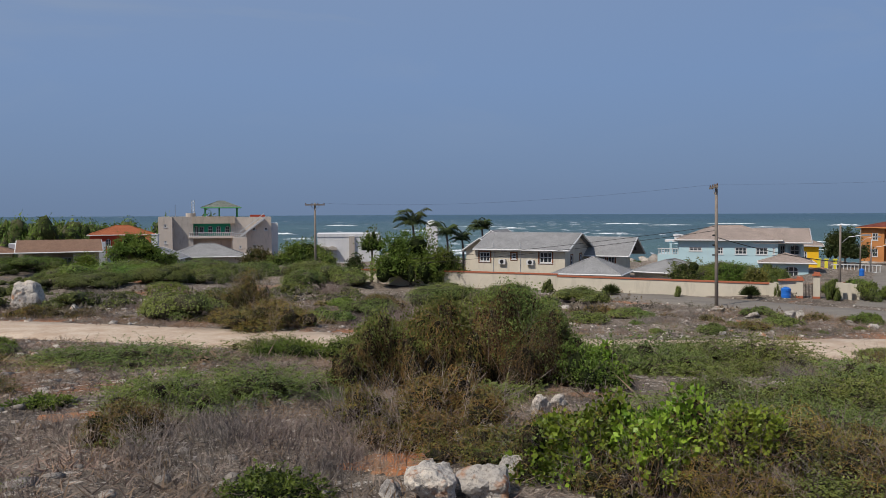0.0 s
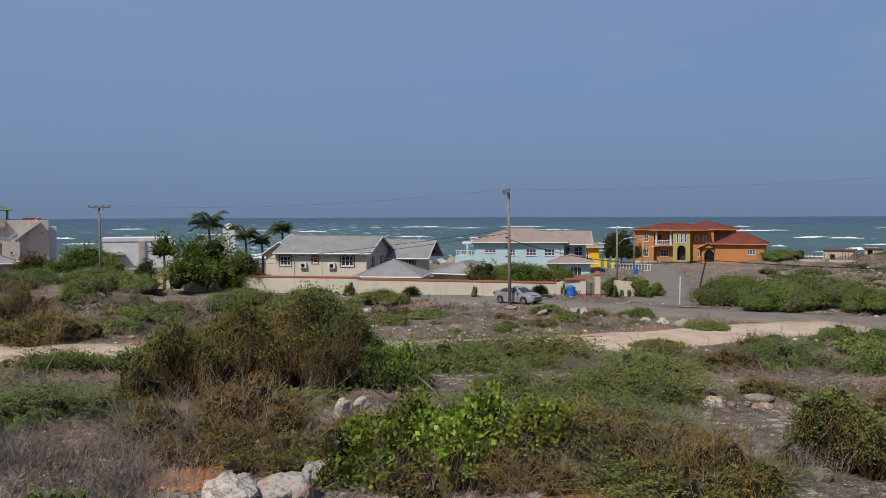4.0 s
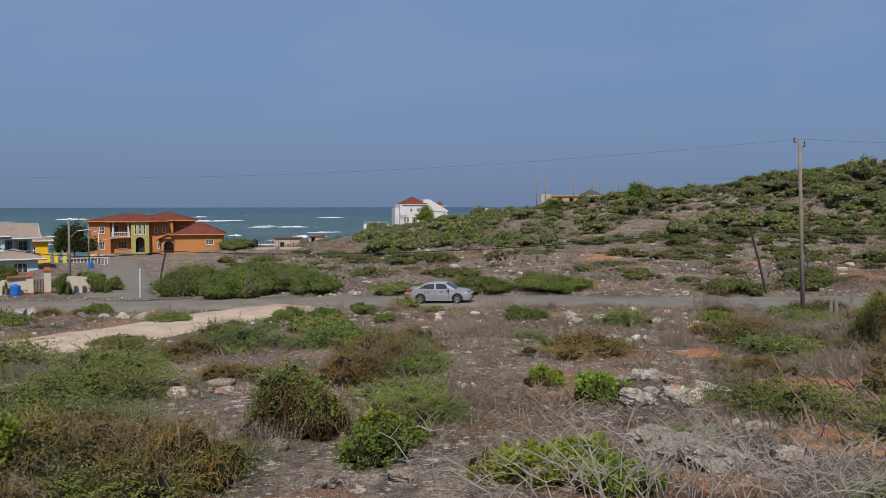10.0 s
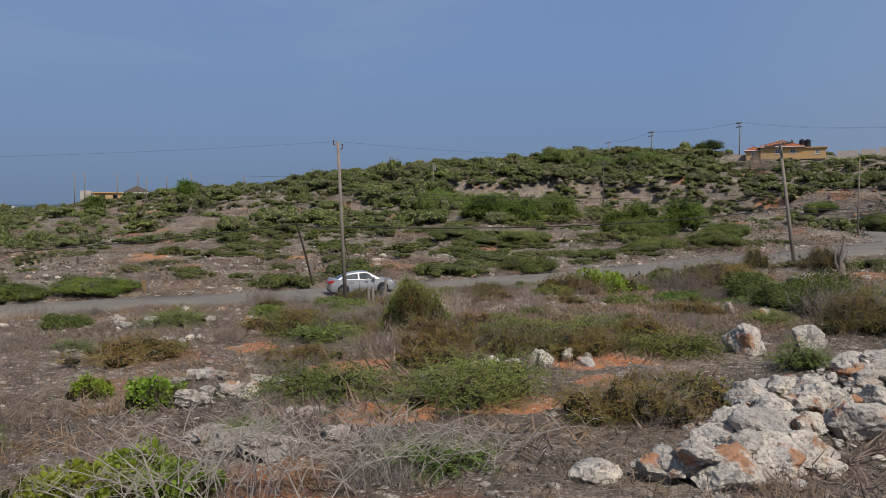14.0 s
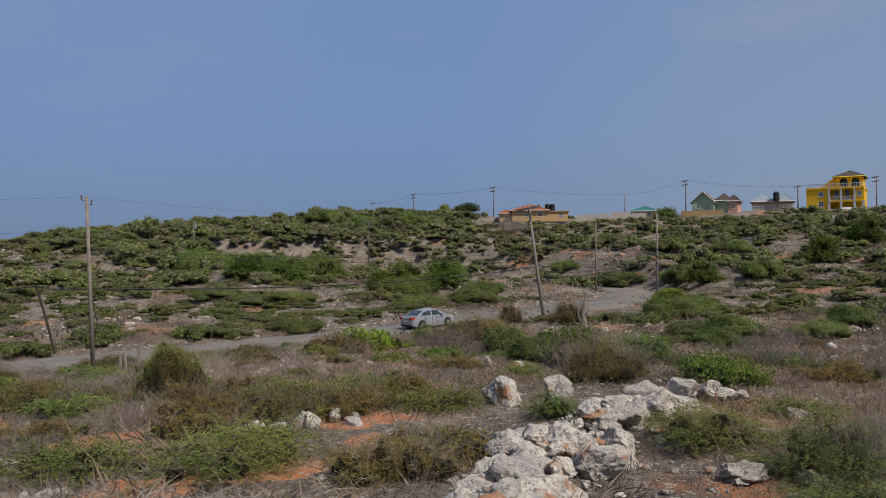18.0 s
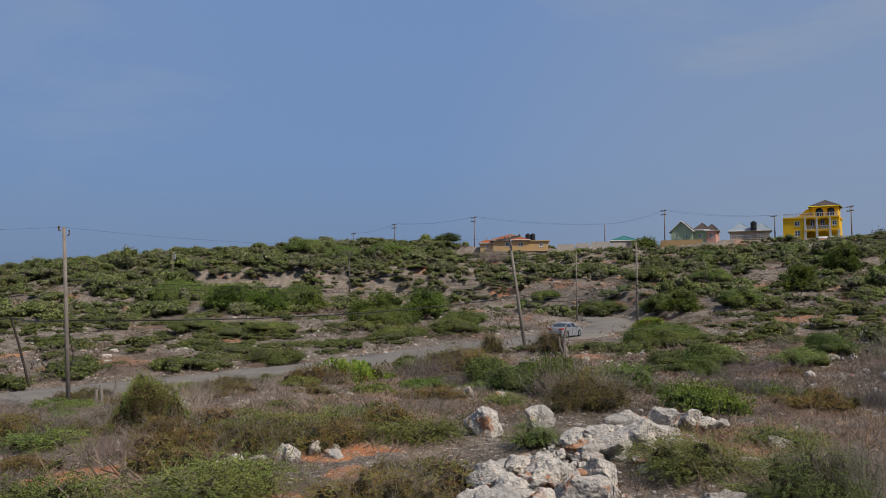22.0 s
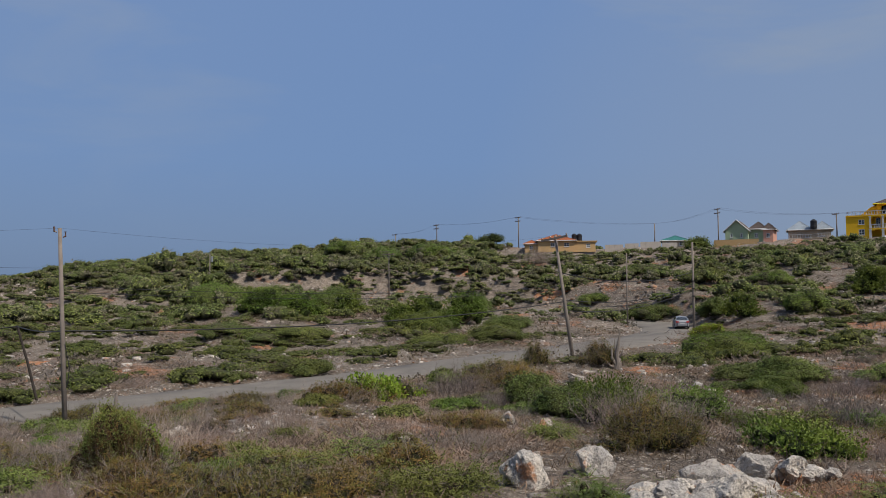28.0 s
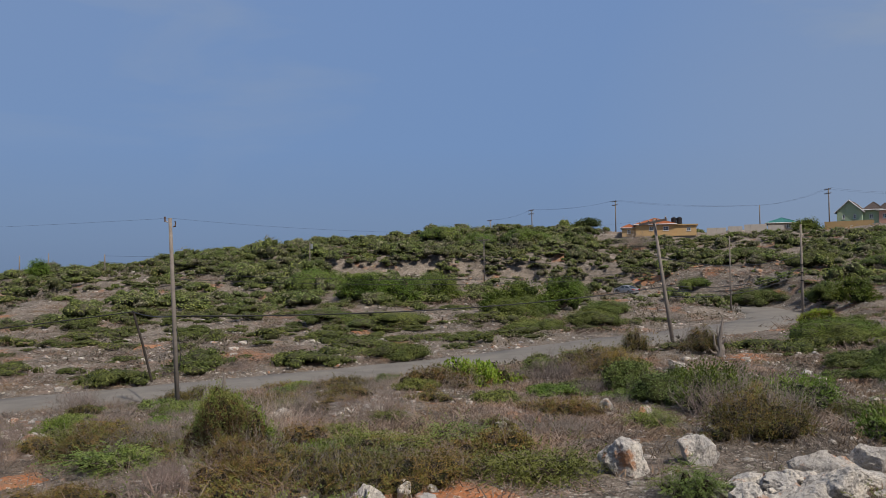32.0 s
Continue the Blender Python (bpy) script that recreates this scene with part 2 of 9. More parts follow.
def dirt_material():
    m, n, l, b = material("marl_track", 0.95, 0.0, 0.1)
    pos = n.new("ShaderNodeNewGeometry").outputs["Position"]
    c = blend(n, l, span(n, l, noise_tex(n, l, 0.7, 6.0, 0.65, pos), 0.35, 0.65), (0.52, 0.43, 0.34), (0.40, 0.30, 0.22))
    f = noise_tex(n, l, 6.0, 6.0, 0.7, pos)
    c = blend(n, l, span(n, l, f, 0.5, 0.72, 0.0, 0.7), c, (0.30, 0.24, 0.19))
    l.new(c, b.inputs["Base Color"])
    relief(n, l, b, f, 0.6, 0.06)
    return m


def sea_material():
    m, n, l, b = material("choppy_sea", 0.38, 0.0, 0.2)
    pos = n.new("ShaderNodeNewGeometry").outputs["Position"]
    sepn = n.new("ShaderNodeSeparateXYZ")
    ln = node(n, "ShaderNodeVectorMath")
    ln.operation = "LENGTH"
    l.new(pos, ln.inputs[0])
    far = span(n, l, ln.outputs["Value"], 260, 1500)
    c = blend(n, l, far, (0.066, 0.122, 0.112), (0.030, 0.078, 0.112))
    patch = span(n, l, noise_tex(n, l, 0.006, 4.0, 0.6, pos), 0.4, 0.62)
    c = blend(n, l, span(n, l, patch, 0, 1, 0.0, 0.6), c, (0.025, 0.055, 0.065))
    l.new(pos, sepn.inputs[0])
    turn = node(n, "ShaderNodeMath")
    turn.operation = "ARCTAN2"
    l.new(sepn.outputs["X"], turn.inputs[0])
    l.new(sepn.outputs["Y"], turn.inputs[1])
    logr = node(n, "ShaderNodeMath")
    logr.operation = "LOGARITHM"
    l.new(ln.outputs["Value"], logr.inputs[0])
    logr.inputs[1].default_value = math.e
    arc = n.new("ShaderNodeCombineXYZ")
    l.new(turn.outputs[0], arc.inputs[0])
    l.new(logr.outputs[0], arc.inputs[1])
    wave = node(n, "ShaderNodeMapping", Scale=(75.0, 15.0, 1.0))
    l.new(arc.outputs[0], wave.inputs[0])
    foam_n = noise_tex(n, l, 1.0, 4.0, 0.62, wave.outputs[0], 0.25)
    zone = span(n, l, noise_tex(n, l, 2.2, 2.0, 0.5, arc.outputs[0]), 0.40, 0.60, 0.15, 0.8)
    reef = node(n, "ShaderNodeMath")
    reef.operation = "MULTIPLY"
    l.new(span(n, l, turn.outputs[0], -0.95, -0.72), reef.inputs[0])
    l.new(span(n, l, turn.outputs[0], -0.40, -0.55), reef.inputs[1])
    reef_r = node(n, "ShaderNodeMath")
    reef_r.operation = "MULTIPLY"
    l.new(reef.outputs[0], reef_r.inputs[0])
    l.new(span(n, l, ln.outputs["Value"], 1500, 900), reef_r.inputs[1])
    surf = node(n, "ShaderNodeMath")
    surf.operation = "MULTIPLY_ADD"
    l.new(reef_r.outputs[0], surf.inputs[0])
    surf.inputs[1].default_value = 0.075
    l.new(foam_n, surf.inputs[2])
    foam_n = surf.outputs[0]
    thr = node(n, "ShaderNodeMath")
    thr.operation = "MULTIPLY"
    l.new(span(n, l, foam_n, 0.645, 0.70), thr.inputs[0])
    l.new(zone, thr.inputs[1])
    c = blend(n, l, thr.outputs[0], c, (0.62, 0.64, 0.66))
    l.new(c, b.inputs["Base Color"])
    ripple = node(n, "ShaderNodeMapping", Scale=(0.12, 0.35, 0.3), Rotation=(0, 0, 0.12))
    l.new(pos, ripple.inputs[0])
    relief(n, l, b, noise_tex(n, l, 1.0, 6.0, 0.6, ripple.outputs[0]), 0.9, 1.2)
    return m


GROUND, ASPHALT, MARL, SEA = ground_material(), asphalt_material(), dirt_material(), sea_material()

# ---- the lie of the land ----
# heights over the eye, along bearings
PROFILES = {
    -180: ((0, -4.6), (60, -5), (400, -5)),
    -100: ((0, -4.6), (40, -5.8), (120, -7.0), (400, -8)),
    -75: ((0, -4.5), (20, -5.0), (42, -6.2), (80, -6.9), (130, -7.3), (230, -9.5), (330, -12.5), (400, -14)),
    -55: ((0, -4.5), (20, -5.0), (40, -6.2), (80, -7.3), (130, -7.8), (190, -9.5), (260, -12.6), (300, -14)),
    -38: ((0, -4.5), (20, -5.0), (40, -6.4), (78, -8.0), (110, -8.3), (150, -9.5), (200, -12.2), (230, -14)),
    -20: ((0, -4.5), (20, -5.1), (40, -6.5), (70, -7.6), (110, -8.3), (150, -9.3), (190, -11.6), (220, -14)),
    -10: ((0, -4.5), (20, -5.1), (44, -6.6), (62, -7.3), (110, -8.4), (165, -9.3), (195, -11.2), (225, -14)),
    -2: ((0, -4.5), (20, -5.0), (44, -6.5), (60, -7.1), (110, -7.8), (170, -8.8), (200, -11.0), (230, -14)),
    4: ((0, -4.5), (20, -5.0), (58, -7.0), (110, -7.2), (180, -7.0), (230, -8.5), (260, -12.5), (290, -14)),
    9: ((0, -4.5), (20, -4.9), (57, -6.9), (110, -6.8), (180, -5.6), (240, -5.4), (280, -9.0), (320, -14)),
    14: ((0, -4.5), (20, -4.9), (55, -6.6), (100, -6.4), (150, -5.2), (220, -2.6), (270, -4), (360, -14)),
    20: ((0, -4.4), (20, -4.9), (54, -6.4), (90, -6.1), (130, -4.6), (190, 0.4), (230, 1.2), (400, -2)),
    27: ((0, -4.4), (20, -4.8), (54, -6.2), (90, -5.9), (130, -3.6), (180, 2.6), (220, 3.6), (400, 2)),
    34: ((0, -4.4), (20, -4.7), (53, -6.0), (90, -5.5), (130, -2.4), (175, 4.8), (215, 6.8), (400, 5)),
    46: ((0, -4.3), (20, -4.6), (55, -5.6), (90, -5.0), (130, -1.6), (170, 6.8), (205, 10.6), (400, 9)),
    55: ((0, -4.3), (20, -4.5), (60, -5.2), (95, -4.6), (135, -2.0), (160, 3.6), (200, 12.8), (400, 11)),
    63: ((0, -4.3), (20, -4.4), (45, -5.0), (68, -4.7), (100, -4.3), (139, -2.7), (150, 0.6), (195, 10.4), (400, 11)),
    72: ((0, -4.2), (20, -4.4), (45, -4.9), (70, -4.6), (97, -4.3), (115, -2.6), (145, 2.2), (190, 10.0), (400, 12)),
    84: ((0, -4.2), (20, -4.4), (45, -4.7), (75, -4.2), (100, -2.6), (145, 4.0), (188, 11.2), (400, 13)),
    100: ((0, -4.3), (30, -4.5), (70, -3.8), (110, -1.0), (190, 11.0), (400, 12)),
    140: ((0, -4.5), (60, -4.8), (200, 2.0), (400, 6)),
    180: ((0, -4.6), (60, -5), (400, -5)),
}
R_STEP, A_STEP = 2.0, 0.5
RR = np.arange(0, 402, R_STEP)
AA = np.arange(-180, 180.01, A_STEP)
keys_az = sorted(PROFILES)
table = np.array([np.interp(RR, [p[0] for p in PROFILES[a]], [p[1] for p in PROFILES[a]]) for a in keys_az])
LAND = np.array([[np.interp(a, keys_az, table[:, j]) for j in range(len(RR))] for a in AA])
ker = np.exp(-0.5 * (np.arange(-8, 9) / 3.5) ** 2)
ker /= ker.sum()
LAND = np.apply_along_axis(lambda v: np.convolve(np.pad(v, 8, mode="edge"), ker, "valid"), 0, LAND)
ker2 = np.exp(-0.5 * (np.arange(-6, 7) / 2.5) ** 2)
ker2 /= ker2.sum()
LAND = np.apply_along_axis(lambda v: np.convolve(np.pad(v, 6, mode="edge"), ker2, "valid"), 1, LAND)


def spline(points, step=1.5):
    """A smooth line through the points (Catmull-Rom), evenly stepped."""
    p = np.array(points, float)
    p = np.vstack([2 * p[0] - p[1], p, 2 * p[-1] - p[-2]])
    out = []
    for i in range(1, len(p) - 2):
        a, b, c, d = p[i - 1:i + 3]
        k = max(2, int(np.linalg.norm(c - b) / step))
        for s in np.linspace(0, 1, k, endpoint=False):
            out.append(0.5 * (2 * b + (c - a) * s + (2 * a - 5 * b + 4 * c - d) * s * s + (3 * b - a - 3 * c + d) * s ** 3))
    out.append(p[-2])
    return np.array(out)


# the roads: east, north, height over the eye
MAIN_ROAD = spline([(-120, 86, -8.1), (-85, 79, -8.2), (-49, 71.8, -8.1), (-32, 69.0, -7.9), (-13.4, 63.0, -7.4), (4.3, 59.3, -7.05),
                    (16.2, 54.2, -6.65), (27, 48.0, -6.3), (47.9, 38.1, -5.45), (59.5, 34.6, -4.9), (72, 32.4, -4.65),
                    (88, 31.8, -4.5), (103.5, 35.2, -4.35), (115.5, 43.0, -4.1), (122.5, 54.5, -3.6), (126, 66.5, -2.7), (128, 78, -1.9), (123, 90, -1.2),
                    (112, 101, -0.6), (100, 112, 0.2)])
TRACK = spline([(-75, 3, -6.4), (-60, 10.5, -6.3), (-47.2, 17.2, -6.2), (-37.8, 21.9, -6.2), (-29.4, 26.2, -6.25), (-18.8, 34.6, -6.5), (-10, 43, -6.65), (-6.2, 49.2, -6.8), (-3.0, 53.5, -6.95), (0, 57.5, -7.05)])
LANE = spline([(-13.0, 62.0, -7.4), (-15.5, 74, -7.75), (-18, 88, -8.0), (-22, 108, -8.3), (-26, 128, -8.8), (-31, 150, -9.2)])


def wobble(x, y):
    return (0.35 * np.sin(x * 0.21 + 1.3 * np.sin(y * 0.13)) * np.sin(y * 0.19 + 0.7 * np.sin(x * 0.11))
            + 0.16 * np.sin(x * 0.83 + 2.0 * np.sin(y * 0.37)) * np.sin(y * 0.71 + x * 0.17)
            + 0.07 * np.sin(x * 2.1 + 1.7 * np.sin(y * 1.3)) * np.sin(y * 2.3 - x * 0.9))


def ground(x, y):
    """Height of the ground at x, y (numbers or arrays)."""
    x, y = np.atleast_1d(np.asarray(x, float)), np.atleast_1d(np.asarray(y, float))
    r, a = np.hypot(x, y), np.degrees(np.arctan2(x, y))
    fi = np.clip((a + 180) / A_STEP, 0, len(AA) - 1.001)
    fj = np.clip(r / R_STEP, 0, len(RR) - 1.001)
    i, j = fi.astype(int), fj.astype(int)
    u, v = fi - i, fj - j
    z = (LAND[i, j] * (1 - u) * (1 - v) + LAND[i + 1, j] * u * (1 - v) + LAND[i, j + 1] * (1 - u) * v + LAND[i + 1, j + 1] * u * v)
    z = EYE_Z + z + wobble(x, y) * np.clip(0.35 + r / 120, 0, 1.6)
    for line, half, sink in ((LANE, 2.8, 0.10), (TRACK, 2.9, 0.06), (MAIN_ROAD, 3.5, 0.14)):
        best, zl = np.full(x.shape, 1e9), np.zeros(x.shape)
        for px, py, pz in line:
            d = (x - px) ** 2 + (y - py) ** 2
            m = d < best
            best[m], zl[m] = d[m], pz
        best = np.sqrt(best)
        w = np.clip((best - half) / 6.0, 0, 1)
        w = w * w * (3 - 2 * w)
        z = z * w + (EYE_Z + zl - sink * (best < half + 0.4)) * (1 - w)
    return z


def mesh_object(name, verts, faces, mats, smooth=False, parent=None, label=""):
    me = bpy.data.meshes.new(name)
    me.from_pydata([tuple(v) for v in verts], [], faces)
    for m in (mats if isinstance(mats, (list, tuple)) else [mats]):
        me.materials.append(m)
    if smooth:
        me.polygons.foreach_set("use_smooth", [True] * len(me.polygons))
    me.update()
    ob = new(name, me)
    if parent:
        ob.parent = parent
    if label:
        ob["label"] = label
    return ob


def build_ground():
    az = np.concatenate([np.arange(-180, -78, 3.0), np.arange(-78, 100, 0.36), np.arange(100, 180, 3.0)])
    rings = np.concatenate([[2.0, 4.0, 6.0], np.geomspace(8, 430, 210)])
    A, R = np.meshgrid(np.radians(az), rings)
    X, Y = R * np.sin(A), R * np.cos(A)
    Z = ground(X.ravel(), Y.ravel()).reshape(X.shape)
    nr, na = X.shape
    verts = np.stack([X.ravel(), Y.ravel(), Z.ravel()], 1).tolist() + [(0, 0, float(Z[0].mean()))]
    faces = []
    for i in range(nr - 1):
        for j in range(na):
            k = (j + 1) % na
            faces.append((i * na + j, i * na + k, (i + 1) * na + k, (i + 1) * na + j))
    c = nr * na
    faces += [(c, (j + 1) % na, j) for j in range(na)]
    # the far skirt, on to the horizon
    base = len(verts)
    for j in range(na):
        a = math.radians(az[j])
        verts.append((4800 * math.sin(a), 4800 * math.cos(a), -25.0 if -80 < az[j] < 19 else -6.0))
    for j in range(na):
        k = (j + 1) % na
        faces.append(((nr - 1) * na + j, (nr - 1) * na + k, base + k, base + j))
    return tagged(mesh_object("ground", verts, [f[::-1] for f in faces], GROUND, True), "dry stony scrubland sloping down to the sea", kind="structure")


def build_strip(name, line, half, lift, mat, label, seed):
    rnd = random.Random(seed)
    d = np.gradient(line[:, :2], axis=0)
    d /= np.linalg.norm(d, axis=1)[:, None]
    nrm = np.stack([-d[:, 1], d[:, 0]], 1)
    offs = (-1.0, -0.93, -0.4, 0.0, 0.4, 0.93, 1.0)
    verts, faces = [], []
    for i, (x, y, z) in enumerate(line):
        for o in offs:
            edge = abs(o) > 0.9
            k = half * o + (rnd.uniform(-0.28, 0.28) if edge else 0)
            verts.append((x + nrm[i, 0] * k, y + nrm[i, 1] * k, EYE_Z + z + lift - (0.16 if abs(o) == 1 else 0.03 * o * o)))
    n = len(offs)
    for i in range(len(line) - 1):
        for j in range(n - 1):
            faces.append((i * n + j, i * n + j + 1, (i + 1) * n + j + 1, (i + 1) * n + j))
    ob = mesh_object(name, verts, faces, mat, True)
    return tagged(ob, label, kind="structure")


build_ground()
build_strip("road", MAIN_ROAD, 3.4, 0.03, ASPHALT, "worn grey asphalt country road", 1)
build_strip("dirt_track", TRACK, 2.8, 0.02, MARL, "pale crushed marl dirt track", 2)
build_strip("side_road", LANE, 2.9, 0.0, ASPHALT, "dusty grey asphalt lane to the shore", 3)


def build_sea():
    verts, faces = [], []
    az = list(range(-180, 180, 4))
    for r in (60, 200, 300, 500, 900, 1800, 4800):
        verts += [(*bearing(a, r), 0.0) for a in az]
    n = len(az)
    for i in range(6):
        for j in range(n):
            k = (j + 1) % n
            faces.append((i * n + j, (i + 1) * n + j, (i + 1) * n + k, i * n + k))
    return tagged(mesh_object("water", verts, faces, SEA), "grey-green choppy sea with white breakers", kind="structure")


build_sea()

# ---- building kit ----
def paint(name, col, vary=0.82, stain=None):
    return mottled(name, col, tuple(v * vary for v in col), 0.7, 0.85, 0.0, 0.15, 30.0, stain)


CREAM = paint("cream_render", (0.57, 0.52, 0.425), 0.88, (0.33, 0.29, 0.235))
BLUE_WALL = paint("pale_blue_render", (0.44, 0.61, 0.66), 0.9, (0.42, 0.53, 0.55))
ORANGE_WALL = paint("orange_render", (0.50, 0.215, 0.075), 0.85)
OLIVE_WALL = paint("olive_yellow_render", (0.40, 0.36, 0.12), 0.85)
YELLOW_WALL = paint("bright_yellow_render", (0.78, 0.46, 0.02), 0.92)
WHITE_WALL = paint("white_render", (0.68, 0.68, 0.69), 0.9, (0.46, 0.46, 0.45))
BEIGE_WALL = paint("beige_render", (0.50, 0.42, 0.33), 0.88, (0.25, 0.22, 0.19))
PINKISH = paint("pale_concrete", (0.62, 0.54, 0.46), 0.9, (0.27, 0.25, 0.23))
CONCRETE = paint("grey_concrete", (0.47, 0.42, 0.37), 0.88, (0.20, 0.19, 0.18))
GREEN_WALL = paint("emerald_render", (0.05, 0.42, 0.26), 0.9)
SAGE_WALL = paint("sage_render", (0.36, 0.45, 0.30), 0.9)
PINK_WALL = paint("salmon_render", (0.60, 0.33, 0.25), 0.9)
TAN_WALL = paint("tan_render", (0.52, 0.345, 0.165), 0.9)
RED_WALL = paint("brick_red_render", (0.36, 0.055, 0.03), 0.9)
TRIM_WHITE = paint("white_trim", (0.60, 0.60, 0.60), 0.9, (0.36, 0.35, 0.34))
TRIM_RED = paint("terracotta_trim", (0.40, 0.13, 0.07), 0.85)
WOOD_TRIM = paint("brown_wood_trim", (0.22, 0.095, 0.05), 0.8)
GREEN_TRIM = paint("green_trim", (0.08, 0.28, 0.12), 0.9)
YELLOW_TRIM = paint("yellow_trim", (0.70, 0.62, 0.05), 0.9)
BLUE_PLASTIC = mottled("blue_plastic", (0.02, 0.15, 0.55), (0.02, 0.12, 0.45), 2.0, 0.4)
BLACK_PLASTIC = mottled("black_plastic", (0.015, 0.015, 0.018), (0.025, 0.025, 0.028), 2.0, 0.45)
WEATHERED = mottled("weathered_wood", (0.26, 0.222, 0.190), (0.165, 0.138, 0.118), 2.0, 0.9, 0.0, 0.4, 25.0, (0.10, 0.085, 0.075))
DARK_WOOD = mottled("tarred_wood", (0.035, 0.028, 0.024), (0.06, 0.048, 0.04), 2.0, 0.9)
GALVANISED = mottled("galvanised_steel", (0.42, 0.43, 0.44), (0.35, 0.36, 0.37), 3.0, 0.45, 0.8)
CERAMIC = mottled("brown_ceramic", (0.10, 0.06, 0.045), (0.14, 0.09, 0.07), 3.0, 0.3)
RUSTY = mottled("rusty_steel", (0.20, 0.085, 0.05), (0.12, 0.06, 0.045), 4.0, 0.9)
LINE = mottled("black_cable", (0.02, 0.02, 0.022), (0.03, 0.03, 0.032), 2.0, 0.6)


def glass_material(name, col, rough=0.12):
    m, n, l, b = material(name, rough, 0.0, 0.6)
    c = blend(n, l, span(n, l, noise_tex(n, l, 1.3, 2.0), 0.35, 0.65), col, tuple(v * 1.8 + 0.01 for v in col))
    l.new(c, b.inputs["Base Color"])
    return m


PANE = glass_material("dark_window_glass", (0.022, 0.028, 0.034))


def roof_material(name, col, col2, pitch=0.32):
    """Overlapping courses with patchy weathering."""
    m, n, l, b = material(name, 0.9, 0.0, 0.2)
    obj = n.new("ShaderNodeTexCoord").outputs["Object"]
    brick = node(n, "ShaderNodeTexBrick", Scale=1.0 / pitch, Mortar_Size=0.03)
    brick.inputs["Color1"].default_value, brick.inputs["Color2"].default_value = (*col, 1), (*col2, 1)
    brick.inputs["Mortar"].default_value = (*(v * 0.55 for v in col), 1)
    l.new(obj, brick.inputs["Vector"])
    c = blend(n, l, span(n, l, noise_tex(n, l, 0.6, 6.0, 0.65, obj), 0.4, 0.7, 0.0, 0.65), brick.outputs[0], tuple(v * 0.62 for v in col2))
    c = blend(n, l, span(n, l, noise_tex(n, l, 5.0, 4.0, 0.65, obj), 0.45, 0.75, 0.0, 0.4), c, tuple(min(1, v * 1.35) for v in col))
    l.new(c, b.inputs["Base Color"])
    relief(n, l, b, brick.outputs["Fac"], 0.5, 0.03)
    return m


GREY_ROOF = roof_material("grey_shingles", (0.30, 0.30, 0.30), (0.24, 0.24, 0.245))
TAUPE_ROOF = roof_material("taupe_tiles", (0.37, 0.30, 0.26), (0.30, 0.245, 0.215))
RED_ROOF = roof_material("red_tiles", (0.21, 0.060, 0.040), (0.155, 0.046, 0.032))
ORANGE_ROOF = roof_material("orange_tiles", (0.38, 0.125, 0.055), (0.31, 0.10, 0.045))
BROWN_ROOF = roof_material("brown_tiles", (0.25, 0.155, 0.105), (0.20, 0.12, 0.085))
DARK_ROOF = roof_material("dark_shingles", (0.12, 0.095, 0.085), (0.095, 0.075, 0.07))
GREEN_ROOF = roof_material("green_shingles", (0.19, 0.21, 0.18), (0.15, 0.17, 0.145))
TEAL_ROOF = roof_material("teal_metal_roof", (0.05, 0.20, 0.19), (0.045, 0.17, 0.165))
PALE_ROOF = roof_material("blue_grey_roof", (0.33, 0.38, 0.43), (0.28, 0.33, 0.38))


def thing(name, label, category, place, group=""):
    ob = new(name)
    ob.matrix_world = place
    return tagged(ob, label, category, group)


def sited(az, r, turn=0.0, sink=0.0, z=None):
    x, y = bearing(az, r)
    return pose(x, y, (float(ground(x, y)[0]) if z is None else z) - sink, 0, 0, -(az + turn))


class Shape:
    """Gathers boxes, prisms and tubes into one mesh."""

    def __init__(self):
        self.v, self.f = [], []

    def add(self, verts, faces):
        b = len(self.v)
        self.v += [tuple(p) for p in verts]
        self.f += [tuple(b + i for i in f) for f in faces]
        return self

    def box(self, x0, x1, y0, y1, z0, z1):
        return self.add([(x, y, z) for z in (z0, z1) for x, y in ((x0, y0), (x1, y0), (x1, y1), (x0, y1))],
                        [(3, 2, 1, 0), (4, 5, 6, 7), (0, 1, 5, 4), (1, 2, 6, 5), (2, 3, 7, 6), (3, 0, 4, 7)])

    def tube(self, path, radii, sides=6, cap=True):
        path = [Vector(p) for p in path]
        if not isinstance(radii, (list, tuple)):
            radii = [radii] * len(path)
        rings = []
        for i, p in enumerate(path):
            d = (path[min(i + 1, len(path) - 1)] - path[max(i - 1, 0)]).normalized()
            ref = Vector((0, 0, 1)) if abs(d.z) < 0.95 else Vector((1, 0, 0))
            a = d.cross(ref).normalized()
            c = d.cross(a)
            rings.append([p + (a * math.cos(2 * math.pi * k / sides) + c * math.sin(2 * math.pi * k / sides)) * radii[i] for k in range(sides)])
        verts = [q for ring in rings for q in ring]
        faces = [(i * sides + k, (i + 1) * sides + k, (i + 1) * sides + (k + 1) % sides, i * sides + (k + 1) % sides)
                 for i in range(len(path) - 1) for k in range(sides)]
        if cap:
            faces += [tuple(range(sides)), tuple(reversed(range((len(path) - 1) * sides, len(path) * sides)))]
        return self.add(verts, faces)

    def prism(self, poly, y0, y1):
        """A polygon in x, z drawn out along y."""
        n = len(poly)
        return self.add([(x, y0, z) for x, z in poly] + [(x, y1, z) for x, z in poly],
                        [tuple(range(n)), tuple(reversed(range(n, 2 * n)))] + [(i, i + n, (i + 1) % n + n, (i + 1) % n) for i in range(n)])

    def part(self, name, mat, parent, label="", smooth=False):
        return mesh_object(name, self.v, self.f, mat, smooth, parent, label)


